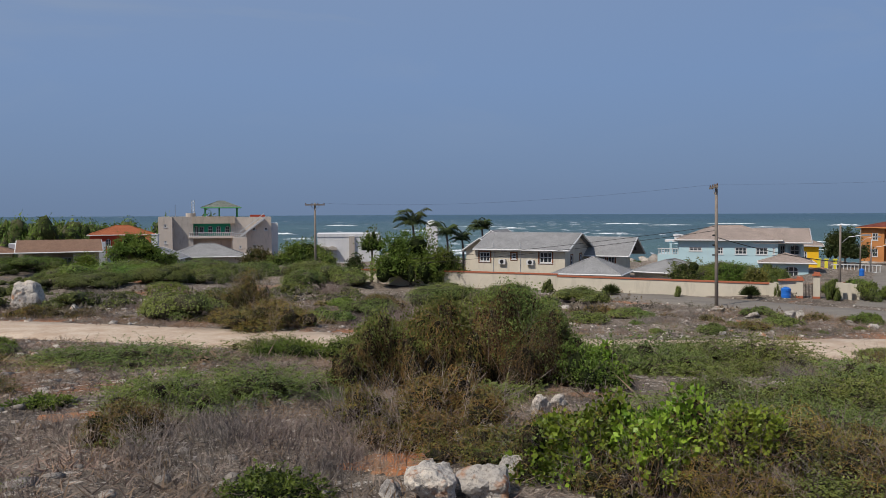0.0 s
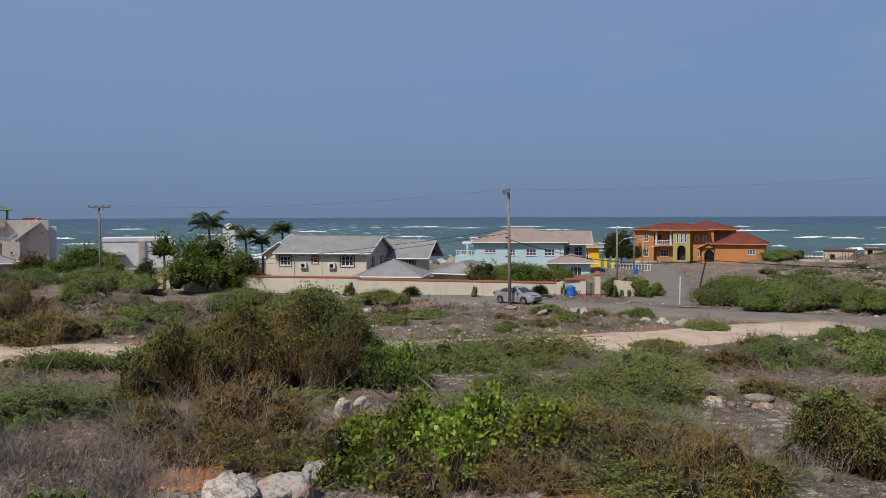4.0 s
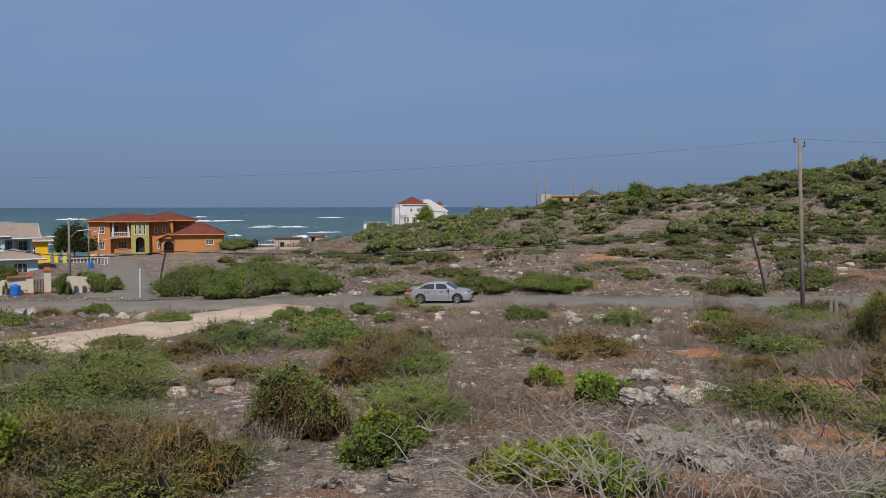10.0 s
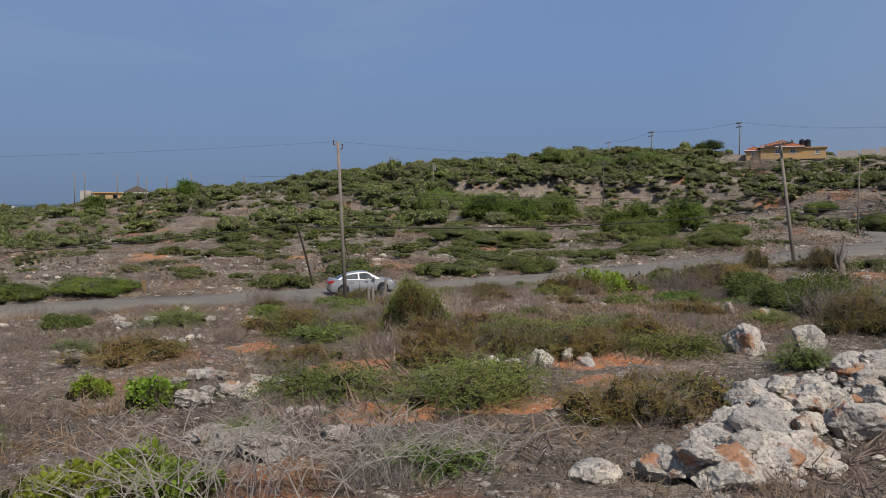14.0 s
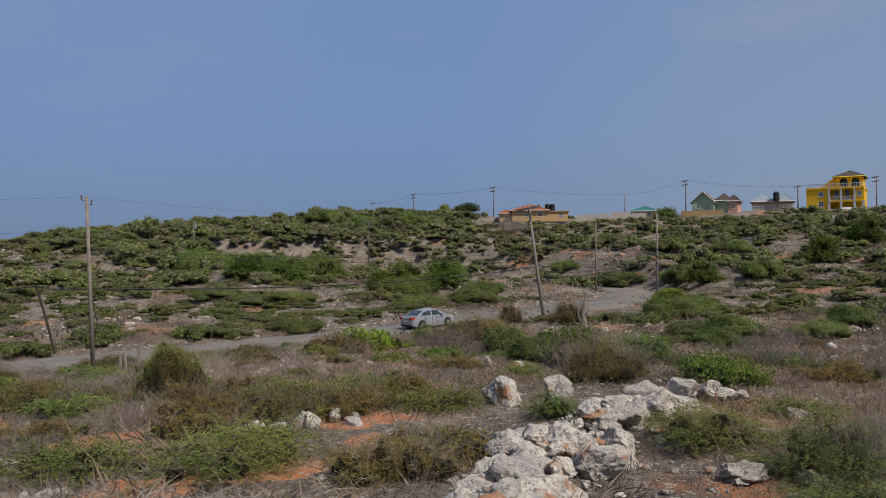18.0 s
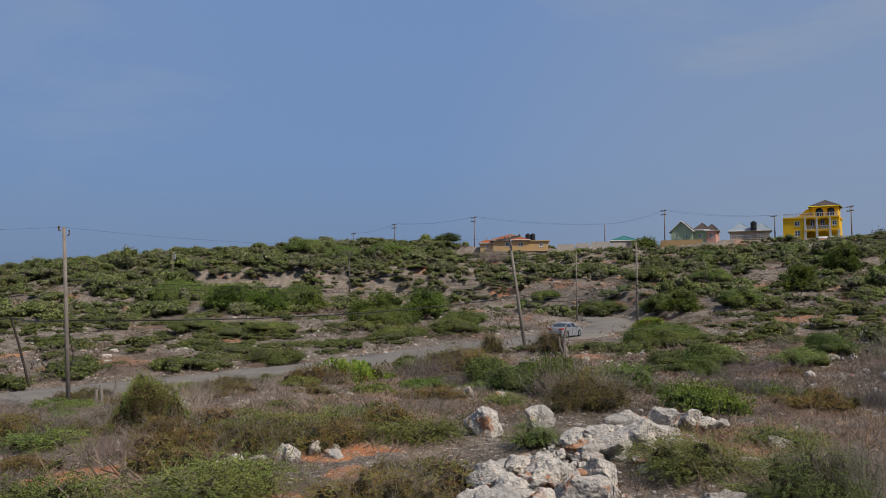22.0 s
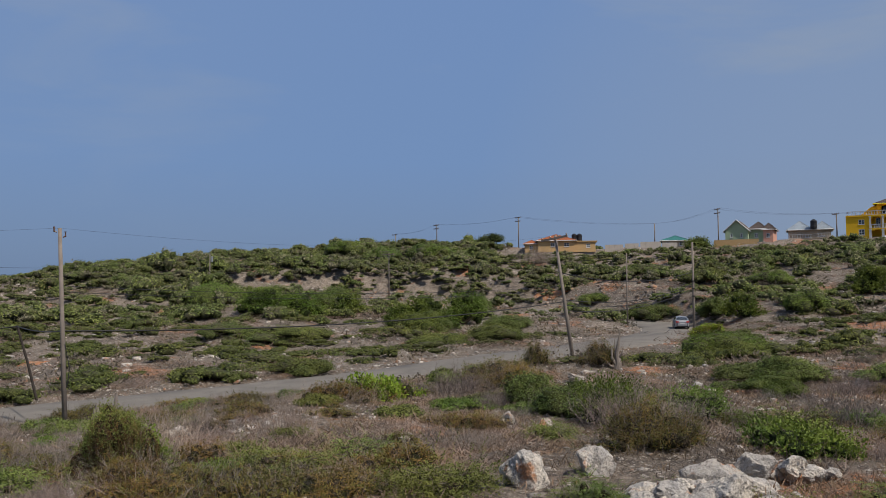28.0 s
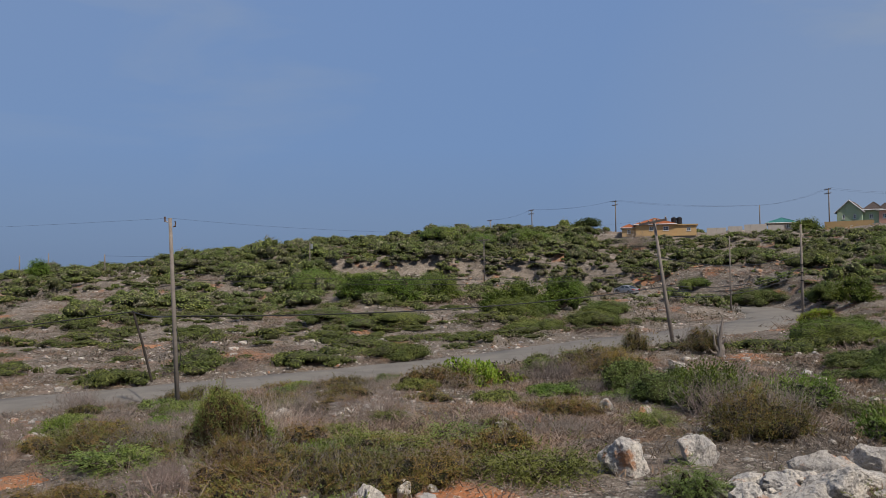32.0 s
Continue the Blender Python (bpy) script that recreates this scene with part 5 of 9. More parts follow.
# ---- poles and cables ----
def utility_pole(az, r, base_el, top_el, lean=0.0, arms=1, mat=None, radius=0.15, label="weathered wooden utility pole with crossarm", facing=0.0, gear=""):
    x, y = bearing(az, r)
    z0 = float(ground(x, y)[0])
    top = EYE_Z + r * math.tan(radians(top_el))
    hgt = top - z0
    p = thing("utility_pole", label, "pole", pose(x, y, z0, 0, 0, -(az + facing)) @ pose(0, 0, 0, 0, lean, 0), "poles along the road")
    mat = mat or WEATHERED
    Shape().tube([(0, 0, -0.6), (0, 0, hgt * 0.5), (0, 0, hgt)], [radius, radius * 0.86, radius * 0.7], 10).part("shaft", mat, p, smooth=True)
    for k in range(arms):
        zz = hgt - 0.25 - k * 0.9
        a = Shape().box(-1.2, 1.2, -radius - 0.12, -radius + 0.02, zz - 0.08, zz + 0.08).part("crossarm", mat, p)
        for u in (-1.1, -0.35, 0.35, 1.1):
            Shape().tube([(u, -radius - 0.04, zz + 0.06), (u, -radius - 0.04, zz + 0.16), (u, -radius - 0.04, zz + 0.26)], [0.035, 0.07, 0.03], 7).part("insulator", CERAMIC, a)
        if arms and k == 0:
            Shape().tube([(-0.6, -radius, zz), (0, -radius, zz - 0.6)], 0.02, 4).tube([(0.6, -radius, zz), (0, -radius, zz - 0.6)], 0.02, 4).part("brace", GALVANISED, p)
    if "t" in gear:
        t = Shape().tube([(0.32, -0.1, hgt - 1.3), (0.32, -0.1, hgt - 0.45), (0.32, -0.1, hgt - 0.38)], [0.2, 0.2, 0.12], 10)
        t.part("transformer", GALVANISED, p)
    if "i" in gear:
        for zz, s in ((hgt - 0.2, -1), (hgt - 0.45, 1)):
            Shape().tube([(s * radius, 0, zz), (s * (radius + 0.12), 0, zz + 0.05), (s * (radius + 0.12), 0, zz + 0.28)], [0.03, 0.05, 0.05], 6).part("insulator", CERAMIC, p)
        Shape().tube([(0.1, -0.1, hgt * 0.42), (0.28, -0.2, hgt * 0.3), (0.16, -0.16, hgt * 0.22), (0.1, -0.12, hgt * 0.2)], 0.018, 4).part("hanging_cable", LINE, p)
    if "k" in gear:
        for q in range(3):
            Shape().box(-0.16, 0.16, -radius - 0.14, -radius, hgt * (0.42 + 0.08 * q), hgt * (0.42 + 0.08 * q) + 0.12).part("bracket", LINE, p)
    if "l" in gear:
        arm = Shape().tube([(radius, 0, hgt - 1.7), (0.7, -0.1, hgt - 1.15), (1.9, -0.2, hgt - 0.95)], 0.035, 5).part("lamp_arm", GALVANISED, p)
        Shape().box(1.8, 2.5, -0.32, -0.08, hgt - 1.02, hgt - 0.88).part("lamp_head", GALVANISED, arm)
    return (p.matrix_world @ Vector((0, 0, hgt)), hgt, p)


def leaning_post(az0, r0, el_top, az1, label):
    x, y = bearing(az0, r0)
    z = float(ground(x, y)[0])
    tx, ty = bearing(az1, r0)
    tz = EYE_Z + r0 * math.tan(radians(el_top))
    p = thing("cable_post", label, "post", pose(x, y, z))
    Shape().tube([(0, 0, -0.4), ((tx - x) * 0.5, (ty - y) * 0.5, (tz - z) * 0.5), (tx - x, ty - y, tz - z)], [0.085, 0.08, 0.07], 8).part("shaft", DARK_WOOD, p)
    Shape().tube([(tx - x - 0.12, ty - y, tz - z - 0.12), (tx - x + 0.12, ty - y, tz - z - 0.12)], 0.05, 6).part("clamp", DARK_WOOD, p)
    return Vector((tx, ty, tz - 0.05))


def cable(name, a, b, sag, radius, label, n=18):
    a, b = Vector(a), Vector(b)
    mid = (a + b) / 2
    pts = [a.lerp(b, k / n) - mid - Vector((0, 0, sag * 4 * (k / n) * (1 - k / n))) for k in range(n + 1)]
    c = thing(name, label, "cable", Matrix.Translation(mid))
    Shape().tube(pts, radius, 4, False).part("strand", LINE, c)


P1 = utility_pole(-22.2, 69.5, -6.58, 1.86, -2.9, 1, None, 0.16, "tall weathered wooden pole with crossarm at the roadside", 76, "k")
P2 = utility_pole(-50.0, 100, -3.85, 0.74, 0, 1, None, 0.16, "weathered wooden pole with crossarm among bushes")
P3 = utility_pole(34.35, 47.2, -7.1, 4.26, -2.3, 0, None, 0.125, "tall weathered wooden pole carrying a single top line", 0, "i")
P4 = utility_pole(64.85, 71, -3.85, 4.02, -8.2, 1, None, 0.16, "leaning weathered wooden pole with crossarm by the bend", 25, "")
P5 = utility_pole(72.62, 97, -1.83, 3.3, 0, 0, None, 0.15, "straight pale wooden pole beside the road bend", 0, "k")
P6 = utility_pole(68.5, 110, -1.3, 2.69, 0, 0, None, 0.11, "slim grey wooden pole on the slope")
PF = utility_pole(40.58, 150, 0.5, 2.74, 0, 0, None, 0.12, "grey pole with a small transformer on the hill", 0, "t")
PG = utility_pole(52.5, 140, 0.2, 2.84, 0, 1, None, 0.12, "grey wooden pole with crossarm on the hill", 40)
PE = utility_pole(27.45, 170, -0.4, 1.9, 0, 0, None, 0.16, "pale wooden pole on the stony slope")
utility_pole(21.1, 175, -0.4, 1.61, 1, 0, None, 0.16, "pale wooden pole on the stony slope")
SKY = [utility_pole(a, r, 3.2, e, 0, k, None, 0.15, "wooden power pole with crossarms on the ridge", 58) for a, r, e, k in
       ((52.8, 222, 4.15, 1), (55.69, 214, 4.80, 2), (61.36, 205, 5.27, 2), (70.5, 205, 4.62, 0), (74.54, 198, 5.49, 2), (81.55, 196, 4.87, 1), (86.07, 196, 5.28, 2))]
for a, r, e in ((16.75, 200, 1.95), (17.36, 201, 2.0), (19.3, 196, 1.85), (20.6, 205, 2.05), (22.4, 206, 1.8), (24.0, 208, 1.95)):
    utility_pole(a, r, 0.3, e, 2.0 if a == 19.3 else 0.5, 0, None, 0.15, "thin bare pole on the ridge", 0)
utility_pole(-14.75, 84, -5.39, -0.87, 0, 0, None, 0.13, "wooden pole with a street lamp arm at the junction", 0, "l")
utility_pole(-13.6, 128, -3.6, -1.2, 0, 0, None, 0.11, "wooden pole with a street lamp along the lane", 0, "l")
utility_pole(-13.0, 132, -3.3, -1.75, 0, 0, GALVANISED, 0.1, "pale metal street lamp beside the lane", 0, "l")
LP1 = leaning_post(-9.41, 79, -3.02, -8.84, "black leaning post holding a cable at the junction")
LP2 = leaning_post(32.17, 60.5, -1.47, 30.98, "black leaning post propping a cable at the roadside")
post = thing("marker_post", "white painted marker post at the junction corner", "post", sited(-10.53, 70, 0, 0.2))
Shape().tube([(0, 0, 0), (0.03, 0, 2.6)], 0.06, 8).part("shaft", TRIM_WHITE, post)
post = thing("marker_post", "short yellow marker post at the road edge", "post", sited(20.84, 61.5, 0, 0.1))
Shape().box(-0.09, 0.09, -0.09, 0.09, 0, 0.95).part("shaft", paint("ochre_post", (0.26, 0.16, 0.06)), post)
for az, r, hgt, ln in ((37.0, 45.5, 1.5, 6), (36.3, 44.6, 1.1, -4), (35.9, 46.5, 0.9, 3)):
    post = thing("fence_stake", "grey weathered wooden fence stake in the scrub", "stake", sited(az, r, 0, 0.1) @ pose(0, 0, 0, 0, ln, 0), "fence stakes")
    Shape().tube([(0, 0, 0), (0.03, 0, hgt * 0.6), (0.0, 0.02, hgt)], [0.1, 0.09, 0.06], 7).part("shaft", WEATHERED, post)
stump = thing("tree_stump", "grey broken tree stump with ragged top", "stump", sited(67.55, 58, 0, 0.2))
Shape().tube([(0, 0, 0), (0.12, 0, 0.6), (0.02, 0.05, 1.2), (0.1, 0, 1.7), (0.24, 0, 2.6)], [0.3, 0.21, 0.15, 0.11, 0.03], 9).part("trunk", WEATHERED, stump)
for path, rad in (([(0, 0, 0.5), (-0.28, 0, 0.9), (-0.30, 0.05, 1.6)], [0.14, 0.1, 0.03]), ([(0.05, 0, 0.9), (0.34, -0.1, 1.2), (0.42, -0.1, 1.7)], [0.1, 0.07, 0.02]),
                  ([(0, 0, 0.3), (-0.4, -0.1, 0.45), (-0.7, -0.1, 0.8)], [0.09, 0.06, 0.02]), ([(0.05, 0, 1.3), (-0.12, 0, 1.7), (-0.1, 0.03, 2.1)], [0.08, 0.05, 0.02])):
    Shape().tube(path, rad, 7).part("broken_branch", WEATHERED, stump)

TOPLINE = "thin black overhead power line"
cable("power_line", P1[0], P3[0], 0.9, 0.004, TOPLINE, 30)
cable("power_line", P3[0], P4[0], 0.9, 0.004, TOPLINE, 30)
cable("power_line", P1[0], P2[0], 0.8, 0.006, TOPLINE)
P1low = P1[2].matrix_world @ Vector((0, 0, P1[1] * 0.66))
P3low = P3[2].matrix_world @ Vector((0, 0, P3[1] * 0.485))
P4low = P4[2].matrix_world @ Vector((0, 0, P4[1] * 0.45))
for off in (0.0, -0.35):
    cable("telephone_line", P1low + Vector((0, 0, off)), bearing(-44, 88) + (EYE_Z + 88 * math.tan(radians(-3.3 + off)),), 0.3, 0.02, "sagging black telephone line")
cable("telephone_line", P1low - Vector((0, 0, 0.9)), LP1, 1.0, 0.03, "heavy black telephone cable across the field", 30)
cable("telephone_line", LP1, LP2, 0.9, 0.034, "heavy black telephone cable across the field", 40)
cable("telephone_line", LP2, P3low, 0.15, 0.034, "heavy black telephone cable across the field")
cable("telephone_line", P3low, P4low, 0.6, 0.034, "heavy black telephone cable across the field", 40)
for q, k in ((0.71, 0.58), (0.68, 0.545)):
    cable("telephone_line", P3[2].matrix_world @ Vector((0, 0, P3[1] * q)), P4[2].matrix_world @ Vector((0, 0, P4[1] * k)), 0.5, 0.012, "thin grey telephone line across the scrub", 30)
for q in (0.92, 0.62, 0.56, 0.5):
    cable("telephone_line", P4[2].matrix_world @ Vector((0, 0, P4[1] * q * 0.75)), P5[2].matrix_world @ Vector((0, 0, P5[1] * (0.3 + q * 0.42))), 0.9, 0.03, "sagging grey telephone line at the bend")
for z in (0.93, 0.6):
    cable("power_line", PF[2].matrix_world @ Vector((0, 0, PF[1] * z)), PG[2].matrix_world @ Vector((0, 0, PG[1] * z)), 0.8, 0.02, TOPLINE)
    cable("power_line", PG[2].matrix_world @ Vector((0, 0, PG[1] * z)), P6[2].matrix_world @ Vector((0, 0, P6[1] * z)), 0.8, 0.02, TOPLINE)
    cable("power_line", PE[2].matrix_world @ Vector((0, 0, PE[1] * z)), PF[2].matrix_world @ Vector((0, 0, PF[1] * z)), 0.8, 0.02, TOPLINE)
for a, b in zip(SKY, SKY[1:]):
    for u in (-0.8, 0.8):
        cable("power_line", a[0] + Vector((u * 0.5, u, 0)), b[0] + Vector((u * 0.5, u, 0)), 0.7, 0.012, TOPLINE)

# ---- plants and rocks: the kinds ----
LEAF_THORN = leafy("thorn_scrub_leaves", (0.098, 0.142, 0.034), (0.190, 0.235, 0.060))
LEAF_VINE = leafy("vine_leaves", (0.125, 0.220, 0.020), (0.250, 0.345, 0.040), 0.42)
LEAF_DARK = leafy("dense_shrub_leaves", (0.080, 0.142, 0.022), (0.165, 0.232, 0.040))
LEAF_OLIVE = leafy("olive_dodder_leaves", (0.098, 0.106, 0.026), (0.185, 0.170, 0.046))
LEAF_PALM = leafy("palm_leaves", (0.050, 0.085, 0.025), (0.090, 0.120, 0.040))
STRAND_BROWN = leafy("brown_vine_strands", (0.056, 0.040, 0.022), (0.168, 0.116, 0.060), 0.8, 0.05)
STRAND_OLIVE = leafy("olive_vine_strands", (0.150, 0.112, 0.030), (0.280, 0.190, 0.054), 0.8, 0.1)
TWIG_GREY = leafy("grey_twigs", (0.130, 0.112, 0.101), (0.315, 0.276, 0.248), 0.9, 0.0)
GRASS_DRY = leafy("dry_grass", (0.210, 0.158, 0.098), (0.370, 0.290, 0.190), 0.9, 0.15)
HILL_LEAF = leafy("hill_scrub_leaves", (0.118, 0.166, 0.042), (0.242, 0.288, 0.080), dry=(0.240, 0.208, 0.150))
SLOPE_LEAF = leafy("slope_scrub_leaves", (0.120, 0.156, 0.046), (0.245, 0.275, 0.090), dry=(0.245, 0.212, 0.158))
GREY_SCRUB = leafy("grey_scrub_leaves", (0.110, 0.098, 0.072), (0.215, 0.190, 0.145), 0.8, 0.1)
# kept dark: these cores stand for the shaded inside behind the loose leaves
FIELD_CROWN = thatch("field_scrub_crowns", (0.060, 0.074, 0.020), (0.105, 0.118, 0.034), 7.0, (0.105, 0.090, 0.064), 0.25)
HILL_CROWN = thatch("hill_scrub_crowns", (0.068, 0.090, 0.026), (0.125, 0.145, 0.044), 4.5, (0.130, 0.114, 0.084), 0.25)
DRY_MAT = leafy("dry_scrub_stems", (0.170, 0.138, 0.112), (0.365, 0.304, 0.248), 0.9, 0.1, (0.300, 0.210, 0.130))
BARK = mottled("grey_bark", (0.16, 0.125, 0.10), (0.10, 0.08, 0.065), 3.0, 0.95, 0.0, 0.5, 18.0)
# near-black tones put the shade deep inside thickets and tree crowns into colour
UNDER = tangle("thicket_painted_shade", (0.020, 0.017, 0.012), (0.085, 0.064, 0.042), (0.060, 0.070, 0.022))
CANOPY = tangle("canopy_painted_shade", (0.012, 0.018, 0.007), (0.034, 0.045, 0.014), (0.045, 0.066, 0.017), 4.0)


def limestone(name, light, grey, rust_from, rust=(0.42, 0.19, 0.085)):
    """Pitted limestone; every stone has its own tone, and some are stained with rust."""
    m, n, l, b = material(name, 0.92, 0.0, 0.15)
    geo = n.new("ShaderNodeNewGeometry")
    own = node(n, "ShaderNodeMath")
    own.operation = "ADD"
    l.new(geo.outputs["Random Per Island"], own.inputs[0])
    l.new(n.new("ShaderNodeObjectInfo").outputs["Random"], own.inputs[1])
    tone = node(n, "ShaderNodeMath")
    tone.operation = "FRACT"
    l.new(own.outputs[0], tone.inputs[0])
    shift = node(n, "ShaderNodeVectorMath")
    shift.operation = "MULTIPLY_ADD"
    l.new(own.outputs[0], shift.inputs[0])
    shift.inputs[1].default_value = (37.0, 53.0, 71.0)
    l.new(geo.outputs["Position"], shift.inputs[2])
    pos = shift.outputs[0]
    c = blend(n, l, span(n, l, noise_tex(n, l, 1.6, 6.0, 0.65, pos), 0.40, 0.60), light, grey)
    c = blend(n, l, span(n, l, tone.outputs[0], 0.45, 1.0, 0.0, 0.75), c, tuple(0.72 * v for v in grey))
    c = blend(n, l, span(n, l, noise_tex(n, l, 5.0, 6.0, 0.7, pos), 0.54, 0.62, 0.0, 0.8), c, tuple(0.4 * v for v in grey))
    c = blend(n, l, span(n, l, noise_tex(n, l, 1.1, 4.0, 0.65, pos), rust_from, rust_from + 0.07, 0.0, 0.85), c, rust)
    fine = noise_tex(n, l, 14.0, 6.0, 0.75, pos)
    c = blend(n, l, span(n, l, fine, 0.5, 0.7, 0.0, 0.7), c, (0.10, 0.09, 0.08))
    pit = node(n, "ShaderNodeTexVoronoi", Scale=9.0)
    l.new(pos, pit.inputs["Vector"])
    hollow = span(n, l, pit.outputs["Distance"], 0.05, 0.32, 0.0, 1.0)
    c = blend(n, l, span(n, l, hollow, 0.0, 0.4, 0.4, 0.0), c, tuple(0.3 * v for v in grey))
    l.new(c, b.inputs["Base Color"])
    relief(n, l, b, blend(n, l, 0.25, fine, hollow), 0.9, 0.11)
    return m


ROCK = limestone("limestone", (0.72, 0.64, 0.54), (0.46, 0.43, 0.40), 0.565)
SCARP = limestone("rusty_limestone", (0.50, 0.40, 0.32), (0.36, 0.30, 0.25), 0.50, (0.40, 0.20, 0.10))
SLAB = limestone("weathered_limestone", (0.52, 0.46, 0.395), (0.36, 0.325, 0.29), 0.60)


def fast_mesh(name, verts, quads, mats, parent=None, label="", mat_index=None, smooth=False):
    me = bpy.data.meshes.new(name)
    verts, quads = np.asarray(verts, np.float32), np.asarray(quads, np.int32)
    me.vertices.add(len(verts))
    me.vertices.foreach_set("co", verts.ravel())
    k = quads.shape[1]
    me.loops.add(quads.size)
    me.loops.foreach_set("vertex_index", quads.ravel())
    me.polygons.add(len(quads))
    me.polygons.foreach_set("loop_start", np.arange(0, quads.size, k, dtype=np.int32))
    me.polygons.foreach_set("loop_total", np.full(len(quads), k, np.int32))
    if mat_index is not None:
        me.polygons.foreach_set("material_index", np.asarray(mat_index, np.int32))
    if smooth:
        me.polygons.foreach_set("use_smooth", np.ones(len(quads), bool))
    me.update(calc_edges=True)
    for m in (mats if isinstance(mats, (list, tuple)) else [mats]):
        me.materials.append(m)
    ob = new(name, me)
    if parent:
        ob.parent = parent
    if label:
        ob["label"] = label
    return ob


def unit(v):
    return v / (np.linalg.norm(v, axis=-1, keepdims=True) + 1e-9)


def blades(base, way, side, length, width):
    """Leaf or strand quads: a lozenge from base along way."""
    n = len(base)
    length, width = np.broadcast_to(length, n)[:, None], np.broadcast_to(width, n)[:, None]
    mid = base + way * length * 0.5
    v = np.stack([base, mid + side * width * 0.5, base + way * length, mid - side * width * 0.5], 1).reshape(-1, 3)
    return v, np.arange(4 * n).reshape(-1, 4)


def random_dirs(rng, n):
    return unit(rng.normal(size=(n, 3)))


def leaves(rng, blobs, n, length, width, flat=0.3, up=0.35):
    """Loose leaves over the outside of lumpy blobs: (x, y, z, rx, ry, rz)."""
    b = np.array(blobs, float)
    vol = b[:, 3] * b[:, 4] + b[:, 4] * b[:, 5]
    which = rng.choice(len(b), n, p=vol / vol.sum())
    d = random_dirs(rng, n)
    d[:, 2] = np.where(d[:, 2] < -0.25, -d[:, 2] * 0.5, d[:, 2])
    d = unit(d)
    depth = 1.03 - np.abs(rng.normal(0, 0.2, n))
    lump = 1 + 0.18 * np.sin(d[:, 0] * 7 + which) * np.sin(d[:, 1] * 6 + 2 * which) + 0.1 * np.sin(d[:, 2] * 11 + which)
    p = b[which, :3] + d * b[which, 3:] * (depth * lump)[:, None]
    way = unit(d + rng.normal(0, 0.55, (n, 3)) + np.array([0, 0, up]))
    side = unit(np.cross(way, random_dirs(rng, n)))
    return blades(p, way, side, length * rng.uniform(0.6, 1.3, n), width * rng.uniform(0.7, 1.2, n))


def clusters(rng, blobs, n, per, length, width, spread, up=0.35):
    """Leaves in tight bunches, with gaps between the bunches."""
    b = np.array(blobs, float)
    vol = b[:, 3] * b[:, 4] + b[:, 4] * b[:, 5]
    which = rng.choice(len(b), n, p=vol / vol.sum())
    d = random_dirs(rng, n)
    d[:, 2] = np.where(d[:, 2] < -0.3, -d[:, 2] * 0.4, d[:, 2])
    d = unit(d)
    c = b[which, :3] + d * b[which, 3:] * rng.uniform(0.85, 1.28, n)[:, None]
    p = np.repeat(c, per, 0) + rng.normal(0, spread, (n * per, 3))
    dd = np.repeat(d, per, 0)
    way = unit(dd * 0.8 + rng.normal(0, 0.6, (n * per, 3)) + np.array([0, 0, up]))
    side = unit(np.cross(way, random_dirs(rng, n * per)))
    p[:, 2] = np.maximum(p[:, 2], 0.02)
    return blades(p, way, side, length * rng.uniform(0.6, 1.3, n * per), width * rng.uniform(0.7, 1.2, n * per))


def sprays(rng, blobs, n, reach, leaflets, length, width, droop=0.25, lift=0.25):
    """Feathery twigs with leaflets on both sides, leaving the blobs almost level."""
    b = np.array(blobs, float)
    vol = b[:, 3] * b[:, 4]
    which = rng.choice(len(b), n, p=vol / vol.sum())
    d = random_dirs(rng, n)
    d[:, 2] = np.abs(d[:, 2]) * 1.1 - 0.12
    d = unit(d)
    p = b[which, :3] + d * b[which, 3:] * rng.uniform(0.45, 1.0, n)[:, None]
    way = unit(np.stack([d[:, 0], d[:, 1], lift + 1.2 * lift * d[:, 2]], 1) + rng.normal(0, 0.35, (n, 3)) * np.array([1, 1, 0.2 + 3.2 * lift]).clip(0, 1))
    s = np.linspace(0.1, 1, leaflets)
    reach = reach * rng.uniform(0.5, 1.2, n)
    pts = p[:, None] + way[:, None] * (s[None] * reach[:, None])[..., None]
    pts[..., 2] -= droop * (s[None] ** 2) * reach[:, None]
    flat = unit(np.cross(way, np.array([0, 0, 1.0]) + 0.3 * rng.normal(size=(n, 3))))
    sgn = np.where(np.arange(leaflets) % 2, 1.0, -1.0)
    lw = unit(flat[:, None] * sgn[None, :, None] + 0.7 * way[:, None] + 0.35 * rng.normal(size=(n, leaflets, 3)))
    side = unit(np.cross(lw, np.array([0, 0, 1.0]) + 0.5 * rng.normal(size=(n, leaflets, 3))))
    side = unit(np.cross(lw, side))
    m = n * leaflets
    return blades(pts.reshape(m, 3), lw.reshape(m, 3), unit(np.cross(lw, side)).reshape(m, 3), length * rng.uniform(0.6, 1.2, m), width)


